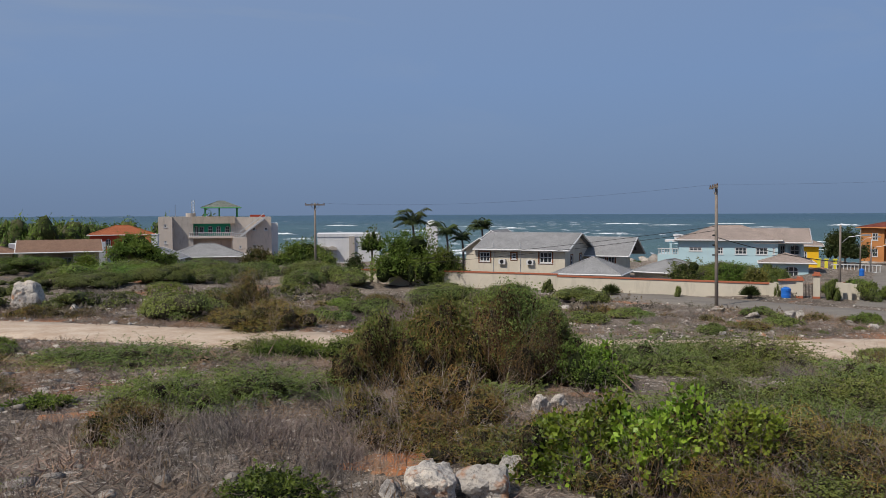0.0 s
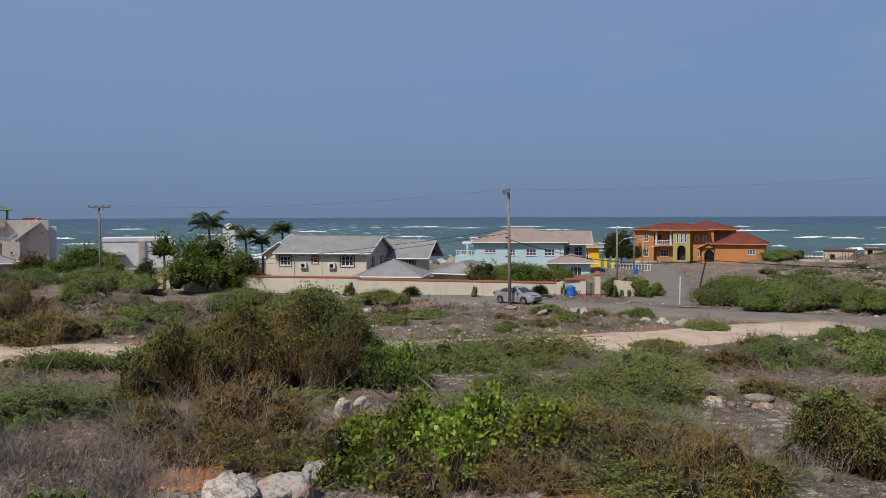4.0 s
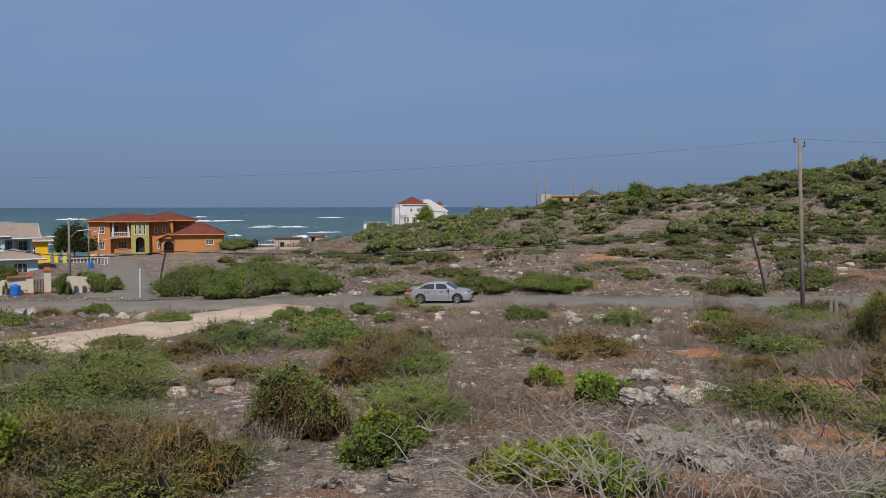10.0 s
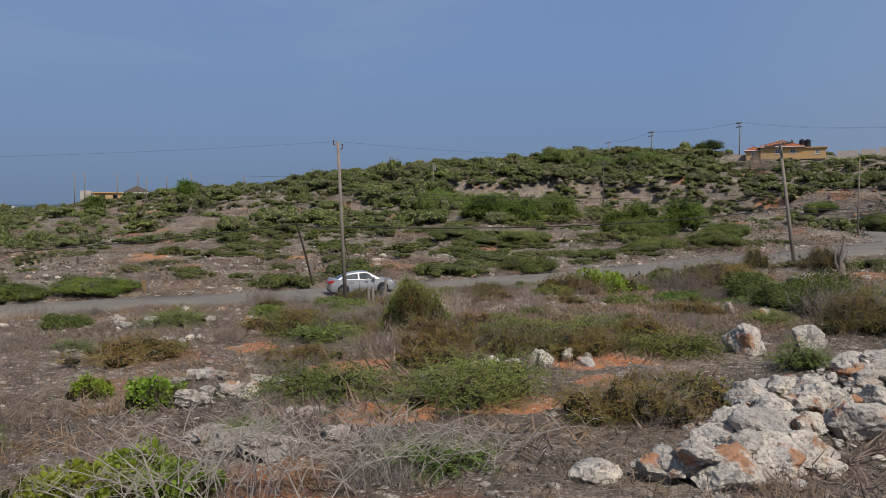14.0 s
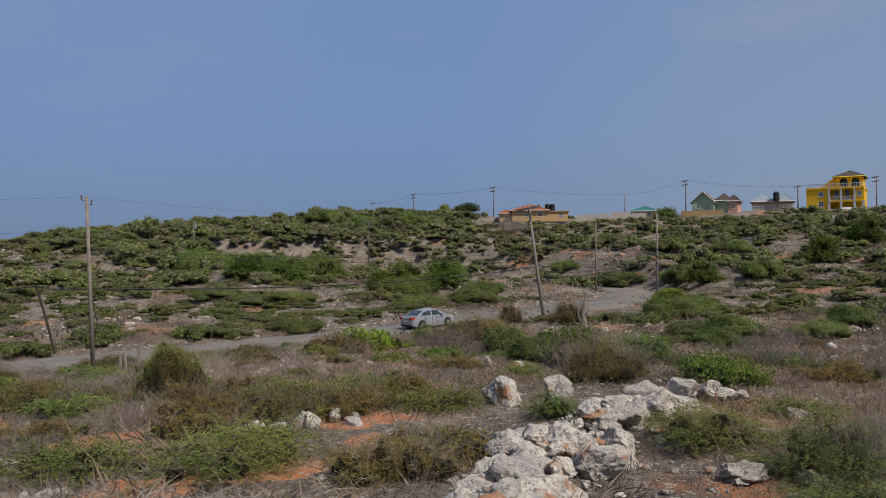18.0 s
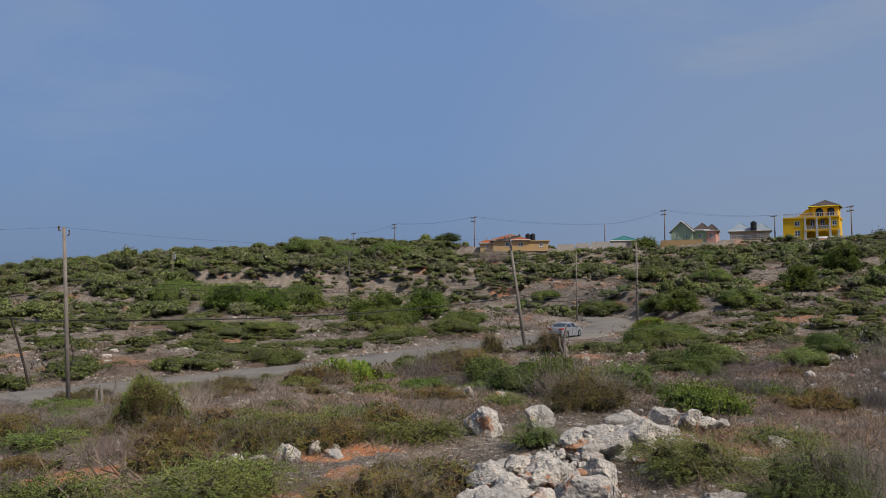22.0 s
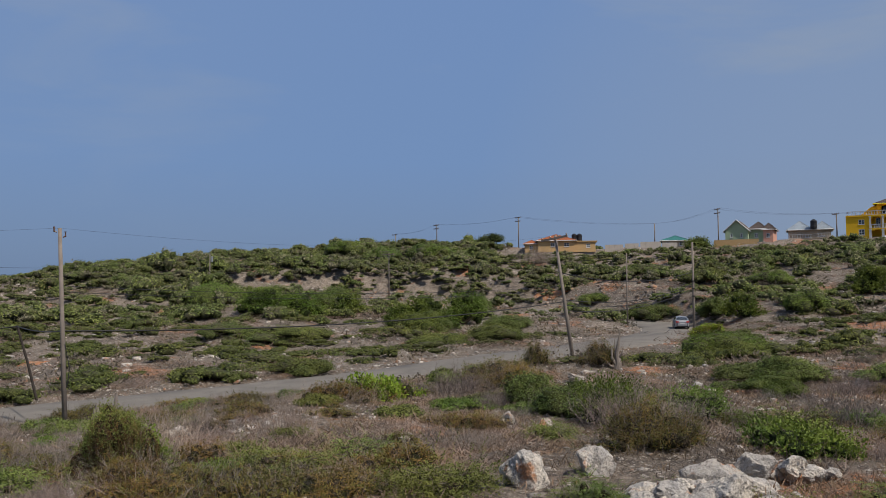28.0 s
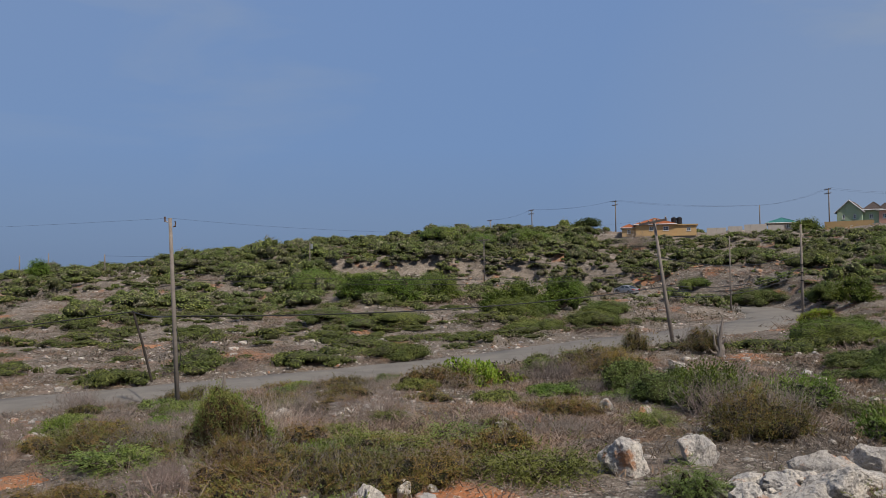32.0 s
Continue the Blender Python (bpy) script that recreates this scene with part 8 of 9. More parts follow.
for az, r, w, seed in ((-29.2, 79.6, 1.7, 51), (-20.1, 77.0, 1.6, 52)):
    cycad(az, r, w, seed)
for az, r, w, h in ((-24.6, 77.8, 1.0, 1.5), (-33.7, 81.6, 1.5, 1.8), (-18.4, 77.6, 0.9, 1.9)):
    tagged(shrub("thorn", az, r, w, h), "thin leafy garden shrub before the cream wall", "shrub", "plants along the wall")
for az, r, w, h in ((-15.2, 76.5, 1.7, 2.1), (-13.1, 78.0, 2.6, 2.2), (-12.4, 80.0, 2.0, 1.7), (-13.9, 90.0, 2.6, 1.6)):
    tagged(shrub("dense", az, r, w, h), "clipped dark garden hedge beside the gate", "hedge", "plants along the wall")


# ---- what nobody could count ----
def shards(pair):
    """Each leaf as one pointed blade, for plants far off."""
    v = pair[0].reshape(-1, 4, 3)
    half = (v[:, 1] - v[:, 3]) * 0.6
    w = np.stack([v[:, 0] - half, v[:, 0] + half, v[:, 2]], 1).reshape(-1, 3)
    return w, np.arange(len(w)).reshape(-1, 3)


def clump(seed, n, w, h, size, open_crown=False, far=True):
    """One far shrub as bare quads."""
    rng = np.random.default_rng(seed)
    bl = spread_blobs(rng, w, h, 8, 0.22, 0.46)
    if open_crown:
        return shards(sprays(rng, bl, n // 6, 0.6, 6, size, size * 0.42)) if far else sprays(rng, bl, n // 6, 0.5, 6, size, size * 0.42)
    return shards(clusters(rng, bl, n // 6, 6, size, size * 0.66, size * 0.8, 0.1))


# bare red earth: bearing, metres off, width, depth
SOIL = ((35.0, 23.5, 3.6, 2.4), (51.5, 23.4, 4.6, 2.8), (41.5, 18.6, 2.2, 1.6), (53.8, 20.5, 2.6, 2.4), (36.5, 17.6, 3.4, 2.2), (28.0, 30.0, 2.4, 1.8), (47.0, 30.5, 2.6, 1.6), (-66.0, 22.5, 2.2, 1.4), (60.0, 140.0, 7.0, 4.0), (63.5, 150.0, 9.0, 5.0), (66.5, 152.0, 8.0, 4.0), (57.5, 152.0, 7.0, 4.0), (21.0, 92.0, 5.0, 5.0), (31.0, 84.0, 3.0, 3.0), (44.5, 88.0, 2.2, 4.0), (46.0, 18.2, 2.8, 2.0), (4.5, 33.0, 2.4, 2.6), (-44.5, 16.2, 2.4, 2.0))


def off_soil(x, y):
    ok = np.ones(x.shape, bool)
    for az, r, w, d in SOIL:
        if r < 40:
            cx, cy = bearing(az, r)
            ok &= np.hypot(x - cx, y - cy) > 0.36 * max(w, d)
    return ok


def scatter(rng, n, az0, az1, r0, r1, keep):
    az, u = rng.uniform(az0, az1, n), rng.uniform(0, 1, n)
    r = np.sqrt(r0 ** 2 + u * (r1 ** 2 - r0 ** 2))
    x, y = r * np.sin(np.radians(az)), r * np.cos(np.radians(az))
    ok = keep(x, y, az, r, rng.uniform(0, 1, n))
    return x[ok], y[ok], az[ok], r[ok]


def off_roads(x, y, gap):
    ok = np.ones(x.shape, bool)
    for line, half in ((MAIN_ROAD, 3.4), (TRACK, 2.8), (LANE, 3.0)):
        d = np.full(x.shape, 1e9)
        for px, py, _ in line:
            d = np.minimum(d, (x - px) ** 2 + (y - py) ** 2)
        ok &= np.sqrt(d) > half + gap
    return ok


def patchy(x, y, s, k=0.0):
    return 0.5 + 0.25 * (np.sin(x * s + 1.7 * np.sin(y * s * 0.7 + k)) + np.sin(y * s * 1.3 + 1.3 * np.sin(x * s * 0.6 - k)))


def grow(name, label, shapes, x, y, scale, rng, mats, squash=None, sink=0.12, turns=None):
    """Joins many copies of the given quads into one object."""
    z = ground(x, y)
    vs, qs, nb = [], [], 0
    for i in range(len(x)):
        v, q = shapes[i % len(shapes)]
        a = rng.uniform(0, 2 * math.pi) if turns is None else turns[i]
        c, s = math.cos(a), math.sin(a)
        k = scale[i]
        kz = k if squash is None else k * squash[i]
        w = np.empty_like(v)
        w[:, 0], w[:, 1], w[:, 2] = (v[:, 0] * c - v[:, 1] * s) * k + x[i], (v[:, 0] * s + v[:, 1] * c) * k + y[i], v[:, 2] * kz + z[i] - sink * kz
        vs.append(w)
        qs.append(q + nb)
        nb += len(v)
    return tagged(fast_mesh(name, np.vstack(vs), np.vstack(qs), mats), label, kind="stuff")


def clear_of_buildings(az, r):
    """Leaves room for houses, gardens and the shore."""
    bad = (az > -66) & (az < -5) & (r > 78) & (r < 190)
    bad |= (az > 5) & (az < 12.2) & (r > 234) & (r < 262)
    bad |= (az > 16) & (az < 22) & (r > 208) & (r < 228)
    bad |= (az > 60.8) & (az < 87) & (r > 184) & (r < 212)
    return ~bad


def cover():
    rng = np.random.default_rng(77)
    hill_bush = [pad_bush(10 + k, 4.0, 1.25 + 0.3 * (k % 3), 9 + k % 4, 520, 0.155) for k in range(14)]
    low_bush = [pad_bush(40 + k, 4.0, 0.7 + 0.15 * (k % 3), 9 + k % 4, 540, 0.115) for k in range(14)]

    def hill(x, y, az, r, u):
        dens = np.clip((r - 90) / 40, 0, 1) * np.clip(1.2 - 1.15 * patchy(x, y, 0.085), 0.16, 0.8)
        dens = np.where((r > 150) & (az > 32), np.maximum(dens, 0.62), dens)
        dens = np.where((az > 5) & (az < 17) & (r > 118), 0.35 + 0.5 * patchy(x, y, 0.11, 1.0), dens)
        dens = np.where((az > 15) & (az < 30) & (r > 120) & (r < 205), dens * (0.15 + 0.55 * patchy(x, y, 0.13)), dens)
        dens = np.where((az > 50) & (az < 72) & (r > 136) & (r < 149), 0.12, dens)
        dens = np.where(az < 5, 0, dens)
        return (u < dens) & off_roads(x, y, 1.8) & clear_of_buildings(az, r) & (ground(x, y) > 1.2)

    x, y, az, r = scatter(rng, 6400, 3, 98, 108, 226, hill)
    big = np.clip(np.exp(rng.normal(-0.42, 0.5, len(x))), 0.16, 1.9) * np.where(((az > 56) & (az < 73) & (r < 144)) | ((az > 60) & (r > 168)), 0.62, 1.0)
    high, turn = rng.uniform(0.6, 1.25, len(x)), rng.normal(0.0, 0.5, len(x))
    grow("hill_scrub", "green thorn scrub covering the hillside", [p[1] for p in hill_bush], x, y, big, rng, HILL_LEAF, high, 0.12, turn)
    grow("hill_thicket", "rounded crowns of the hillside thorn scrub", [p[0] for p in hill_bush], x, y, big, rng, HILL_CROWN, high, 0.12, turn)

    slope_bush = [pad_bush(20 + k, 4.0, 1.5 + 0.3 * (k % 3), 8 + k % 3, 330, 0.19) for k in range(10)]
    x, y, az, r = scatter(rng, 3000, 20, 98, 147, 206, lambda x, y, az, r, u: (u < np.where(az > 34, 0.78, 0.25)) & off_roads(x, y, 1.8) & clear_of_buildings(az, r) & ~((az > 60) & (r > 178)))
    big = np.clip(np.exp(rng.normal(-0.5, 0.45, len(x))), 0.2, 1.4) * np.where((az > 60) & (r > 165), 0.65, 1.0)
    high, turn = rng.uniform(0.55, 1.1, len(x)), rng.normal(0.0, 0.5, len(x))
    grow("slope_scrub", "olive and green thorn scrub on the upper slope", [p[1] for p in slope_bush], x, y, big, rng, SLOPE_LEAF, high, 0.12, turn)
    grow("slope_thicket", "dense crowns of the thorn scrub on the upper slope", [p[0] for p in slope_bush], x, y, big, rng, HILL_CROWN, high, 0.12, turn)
    x, y, az, r = scatter(rng, 260, 44, 92, 168, 184, lambda x, y, az, r, u: off_roads(x, y, 2))
    grow("ridge_fringe", "low green scrub below the ridge houses", [p[1] for p in hill_bush], x, y, rng.uniform(0.35, 0.75, len(x)), np.random.default_rng(5), HILL_LEAF, rng.uniform(0.7, 1.1, len(x)))
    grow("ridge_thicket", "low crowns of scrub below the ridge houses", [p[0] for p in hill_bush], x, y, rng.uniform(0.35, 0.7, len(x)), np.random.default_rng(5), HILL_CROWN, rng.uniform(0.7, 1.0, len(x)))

    # the field past the road
    def field(x, y, az, r, u):
        dens = np.where(az > 26, np.clip(patchy(x, y, 0.13) * 1.5 - 0.22, 0.08, 0.9), 0.15)
        dens = np.where(az > 70, np.clip(patchy(x, y, 0.13) * 1.6 - 0.1, 0.2, 0.9), dens)
        dens = np.where((az > 60.5) & (az < 72.5) & (r > 100), 0.04, dens)
        dens = np.where((az < 26) & (az > -6), 0.12 + 0.45 * (patchy(x, y, 0.2, 2.0) > 0.60), dens)
        dens = np.where(az < -44, 0.7, dens)
        dens = np.where((az > -44) & (az < -6), 0, dens)
        return (u < dens) & off_roads(x, y, 1.5) & clear_of_buildings(az, r)

    x, y, az, r = scatter(rng, 3400, -78, 98, 60, 128, field)
    wide, high, turn = np.clip(np.exp(rng.normal(-0.5, 0.5, len(x))), 0.15, 1.3) * np.where((az > 56) & (az < 80) & (r > 72), 0.6, 1.0), rng.uniform(0.8, 1.5, len(x)), rng.normal(0.0, 0.6, len(x))
    grow("field_scrub", "low green thorn scrub on the field past the road", [p[1] for p in low_bush], x, y, wide, rng, LEAF_THORN, high, 0.12, turn)
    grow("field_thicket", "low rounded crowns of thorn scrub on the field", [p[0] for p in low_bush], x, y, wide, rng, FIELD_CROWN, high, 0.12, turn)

    # brittle grey-brown mats over the stony ground
    fuzz = []
    for k in range(12):
        g = np.random.default_rng(170 + k)
        n = 120
        base = np.stack([g.normal(0, 0.5, n), g.normal(0, 0.5, n), np.zeros(n)], 1)
        way = unit(np.stack([g.normal(-0.35, 0.8, n), g.normal(0, 0.8, n), np.full(n, 0.55)], 1))
        fuzz.append(shards(blades(base, way, unit(np.cross(way, random_dirs(g, n))), g.uniform(0.12, 0.42, n), 0.022)))
    x, y, az, r = scatter(rng, 7000, -78, 96, 12, 64, lambda x, y, az, r, u: (u < np.where((az > 12) | (az < -44), 0.95, 0.32) * np.clip(1.6 * patchy(x, y, 0.31, 2.0) - 0.1, 0.05, 1)) & off_roads(x, y, 0.6))
    grow("dry_scrub", "low brittle grey-brown scrub matted over the ground", fuzz, x, y, np.exp(rng.normal(-0.1, 0.35, len(x))), rng, DRY_MAT, rng.uniform(0.5, 1.1, len(x)), 0.0)
    x, y, az, r = scatter(rng, 2200, 2, 96, 64, 150, lambda x, y, az, r, u: (u < 0.85 * np.clip(1.6 * patchy(x, y, 0.21, 4.0) - 0.2, 0.05, 1)) & off_roads(x, y, 1.0) & clear_of_buildings(az, r))
    grow("dry_field_scrub", "low grey-brown scrub matted over the field", fuzz, x, y, np.exp(rng.normal(0.75, 0.3, len(x))), rng, DRY_MAT, rng.uniform(0.4, 0.8, len(x)), 0.0)

    # grey low bushes between the green ones
    grey = [clump(50 + k, 54, 2.0, 0.6, 0.17) for k in range(8)]
    x, y, az, r = scatter(rng, 12000, -78, 98, 55, 200, lambda x, y, az, r, u: (u < 0.35 + 0.5 * patchy(x, y, 0.15, 2.5)) & off_roads(x, y, 0.9) & clear_of_buildings(az, r) & (ground(x, y) > 1.0))
    grow("grey_scrub", "low grey-brown scrub on stony slopes", grey, x, y, np.exp(rng.normal(-0.2, 0.4, len(x))), rng, GREY_SCRUB, rng.uniform(0.7, 1.4, len(x)))

    # wooded coast to the west
    x, y, az, r = scatter(rng, 700, -80, -57, 190, 300, lambda x, y, az, r, u: (ground(x, y) > 0.4) & (u < 0.9))
    big, high, turn = rng.uniform(1.4, 2.8, len(x)), rng.uniform(1.5, 2.4, len(x)), rng.uniform(0, 6.28, len(x))
    grow("coast_woods", "dark low woods along the coast", [p[1] for p in hill_bush], x, y, big, rng, LEAF_DARK, high, 0.12, turn)
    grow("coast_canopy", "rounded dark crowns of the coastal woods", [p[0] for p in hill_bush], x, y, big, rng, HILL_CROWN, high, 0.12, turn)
    x, y, az, r = scatter(rng, 260, -57, 4, 165, 215, lambda x, y, az, r, u: (ground(x, y) > 0.6) & (u < 0.35) & off_roads(x, y, 3) & ~((az > -15) & (az < -3) & (r < 190)))
    grow("shore_scrub", "sea grape scrub above the shore", [p[1] for p in hill_bush], x, y, rng.uniform(0.4, 0.9, len(x)), rng, LEAF_DARK, rng.uniform(0.7, 1.1, len(x)))

    # low sprigs of green close by
    near_open = [clump(40 + k, 150, 2.2, 0.7, 0.09, True, False) for k in range(5)]
    x, y, az, r = scatter(rng, 900, -76, 96, 13, 62, lambda x, y, az, r, u: (u < 0.15 + 0.75 * (patchy(x, y, 0.3, 1.0) > 0.55)) & off_roads(x, y, 0.8))
    grow("low_sprigs", "sparse green sprigs among dry stems", near_open, x, y, rng.uniform(0.3, 0.8, len(x)), rng, LEAF_THORN, rng.uniform(0.6, 1.1, len(x)))

    # dry grey undergrowth
    brush = [shards(twigs(np.random.default_rng(60 + k), (0, 0, 0), 0.6, 8, 0.5, 0.024, 2)) for k in range(8)]
    x, y, az, r = scatter(rng, 10000, -78, 96, 11, 60, lambda x, y, az, r, u: (u < 0.18 + 0.85 * patchy(x, y, 0.34)) & off_roads(x, y, 0.4) & off_soil(x, y))
    grow("dry_undergrowth", "grey leafless undergrowth on stony ground", brush, x, y, rng.uniform(0.25, 0.8, len(x)), rng, TWIG_GREY, None, 0.02)
    far_brush = [twigs(np.random.default_rng(80 + k), (0, 0, 0), 0.9, 9, 0.6, 0.045, 2) for k in range(6)]
    x, y, az, r = scatter(rng, 2600, -78, 96, 60, 190, lambda x, y, az, r, u: (u < 0.25 + 0.6 * patchy(x, y, 0.12)) & off_roads(x, y, 0.8) & clear_of_buildings(az, r) & (ground(x, y) > 0.8))
    grow("dry_brush", "grey-brown dry brush on the far slopes", far_brush, x, y, rng.uniform(0.5, 1.3, len(x)), rng, TWIG_GREY, None, 0.02)

    # dry grass
    tufts = []
    for k in range(8):
        g = np.random.default_rng(90 + k)
        n = 12
        base = np.stack([g.normal(0, 0.16, n), g.normal(0, 0.16, n), np.zeros(n)], 1)
        way = unit(np.stack([g.normal(0, 0.5, n), g.normal(0, 0.5, n), np.full(n, 0.9)], 1))
        tufts.append(blades(base, way, unit(np.cross(way, random_dirs(g, n))), g.uniform(0.12, 0.34, n), 0.02))
    x, y, az, r = scatter(rng, 10500, -78, 96, 11, 66, lambda x, y, az, r, u: (u < 0.1 + 0.9 * patchy(x, y, 0.27, 3.0)) & off_roads(x, y, -0.1) & off_soil(x, y))
    grow("dry_grass", "straw-coloured dry grass tufts", tufts, x, y, rng.uniform(0.5, 1.3, len(x)), rng, GRASS_DRY, None, 0.0)

    x, y, az, r = scatter(rng, 5200, 36, 96, 24, 74, lambda x, y, az, r, u: (u < np.where(az > 68, 0.9, 0.55) * (0.25 + 0.9 * patchy(x, y, 0.2, 1.0))) & off_roads(x, y, 0.5) & off_soil(x, y))
    grow("straw_grass", "bleached straw grass bent by the wind", tufts, x, y, rng.uniform(0.9, 1.9, len(x)), rng, GRASS_DRY, rng.uniform(0.5, 0.9, len(x)), 0.0)

    # loose stones
    stones = []
    for k in range(6):
        me = rock_mesh(50 + k, 1, 0.5, 0.0)
        v = np.array([tuple(q.co) for q in me.vertices])
        f = np.array([tuple(p.vertices) for p in me.polygons])
        stones.append((v * 0.5, f))
        bpy.data.meshes.remove(me)
    x, y, az, r = scatter(rng, 13000, -78, 96, 11, 70, lambda x, y, az, r, u: (u < 0.06 + 0.94 * np.clip(patchy(x, y, 0.22, 5.0) * 2.2 - 0.85, 0, 1)) & off_roads(x, y, 0.1))
    s = np.exp(rng.normal(-2.0, 0.5, len(x)))
    grow("loose_stones", "scattered pale limestone rubble", stones, x, y, s, rng, SLAB, rng.uniform(0.5, 0.9, len(x)), -0.15)
    x, y, az, r = scatter(rng, 2200, -78, 96, 13, 58, lambda x, y, az, r, u: (u < np.clip(patchy(x, y, 0.22, 5.0) * 2.4 - 1.05, 0, 1)) & off_roads(x, y, 0.6))
    grow("bare_limestone", "broken grey limestone showing through the soil", stones, x, y, np.exp(rng.normal(-0.9, 0.4, len(x))), rng, SLAB, rng.uniform(0.2, 0.45, len(x)), -0.05)
    x, y, az, r = scatter(rng, 5200, -78, 96, 36, 66, lambda x, y, az, r, u: (u < 0.25 + 0.7 * np.clip(patchy(x, y, 0.17, 1.0) * 2.2 - 0.7, 0, 1)) & off_roads(x, y, 0.1))
    grow("verge_rubble", "pale limestone rubble before the road", stones, x, y, np.exp(rng.normal(-1.55, 0.55, len(x))), rng, ROCK, rng.uniform(0.5, 0.9, len(x)), -0.12)
    x, y, az, r = scatter(rng, 5200, -4, 96, 64, 125, lambda x, y, az, r, u: (u < 0.2 + 0.7 * patchy(x, y, 0.13, 1.5)) & off_roads(x, y, 0.6))
    grow("field_stones", "pale stones strewn over the field", stones, x, y, np.exp(rng.normal(-1.15, 0.5, len(x))), rng, ROCK, rng.uniform(0.4, 0.8, len(x)), -0.1)
    edge = []
    for line, half in ((MAIN_ROAD, 3.5), (TRACK, 2.9)):
        d = np.gradient(line[:, :2], axis=0)
        d /= np.linalg.norm(d, axis=1)[:, None]
        for i in range(len(line)):
            for _ in range(5):
                k = rng.choice((-1, 1)) * (half + abs(rng.normal(0, 0.5)))
                edge.append((line[i, 0] - d[i, 1] * k + rng.normal(0, 0.6), line[i, 1] + d[i, 0] * k + rng.normal(0, 0.6)))
    e = np.array(edge)
    grow("verge_stones", "pale stones along the road edges", stones, e[:, 0], e[:, 1], np.exp(rng.normal(-1.7, 0.45, len(e))), rng, ROCK, rng.uniform(0.5, 0.8, len(e)), -0.15)
    x, y, az, r = scatter(rng, 7500, 4, 96, 100, 215, lambda x, y, az, r, u: (u < np.clip(patchy(x, y, 0.1, 4.0) * 2.0 - 0.7, 0.12, 1) * np.where((az > 8) & (az < 32) & (r > 135), 1.0, 0.6)) & off_roads(x, y, 1) & (ground(x, y) > 0.8))
    grow("hill_stones", "pale broken rock on the hillside", stones, x, y, np.exp(rng.normal(-0.95, 0.45, len(x))), rng, ROCK, rng.uniform(0.4, 0.8, len(x)), -0.1)

    x, y, az, r = scatter(rng, 1100, 46, 74, 136, 150, lambda x, y, az, r, u: (u < 0.3 + 0.7 * patchy(x, y, 0.2)) & off_roads(x, y, 1.0))
    grow("scarp_rocks", "pale and rusty broken rock on the road cutting", stones, x, y, np.exp(rng.normal(-0.75, 0.45, len(x))), rng, SCARP, rng.uniform(0.5, 0.9, len(x)), -0.12)


cover()


def shore():
    """Rocks at the water's edge and the waves that break before them."""
    rng = np.random.default_rng(88)
    shapes = [(np.array([tuple(q.co) for q in me.vertices]), np.array([tuple(p.vertices) for p in me.polygons])) for me in [rock_mesh(80 + k, 2, 0.45, 0.1) for k in range(5)]]
    x, y, az, r = scatter(rng, 9000, -62, 14, 170, 330, lambda x, y, az, r, u: (ground(x, y) > -0.6) & (ground(x, y) < 2.0))
    x, y = x[:420], y[:420]
    grow("shore_rocks", "broken grey-brown rock along the water's edge", shapes, x, y, np.exp(rng.normal(-0.25, 0.45, len(x))), rng, SLAB, rng.uniform(0.5, 1.0, len(x)), 0.0)
    foam = mottled("sea_foam", (0.72, 0.74, 0.75), (0.55, 0.60, 0.62), 0.6, 0.8)
    v, f = [], []
    for k in range(90):
        az = rng.uniform(-58, 9)
        r0 = rng.uniform(235, 330) if k % 3 else rng.uniform(330, 900)
        length, depth, n = rng.uniform(4, 16) * r0 / 260, rng.uniform(0.8, 2.4) * r0 / 260, 14
        b, ph = len(v), rng.uniform(0, 6)
        for i in range(n + 1):
            u = i / n - 0.5
            a = az + math.degrees(length * u / r0)
            w = depth * (1 - 4 * u * u) * (0.6 + 0.4 * math.sin(9 * u + ph) * math.sin(23 * u))
            off = 1.5 * math.sin(5 * u + ph)
            for q, z in ((-0.5, 0.02), (0.0, 0.10 + 0.25 * w), (0.5, 0.02)):
                v.append((*bearing(a, r0 + off + q * w), z))
        f += [(b + 3 * i + j, b + 3 * i + j + 1, b + 3 * i + j + 4, b + 3 * i + j + 3) for i in range(n) for j in range(2)]
    tagged(mesh_object("breakers", v, f, foam), "white foam of waves breaking off the shore", kind="stuff")


shore()


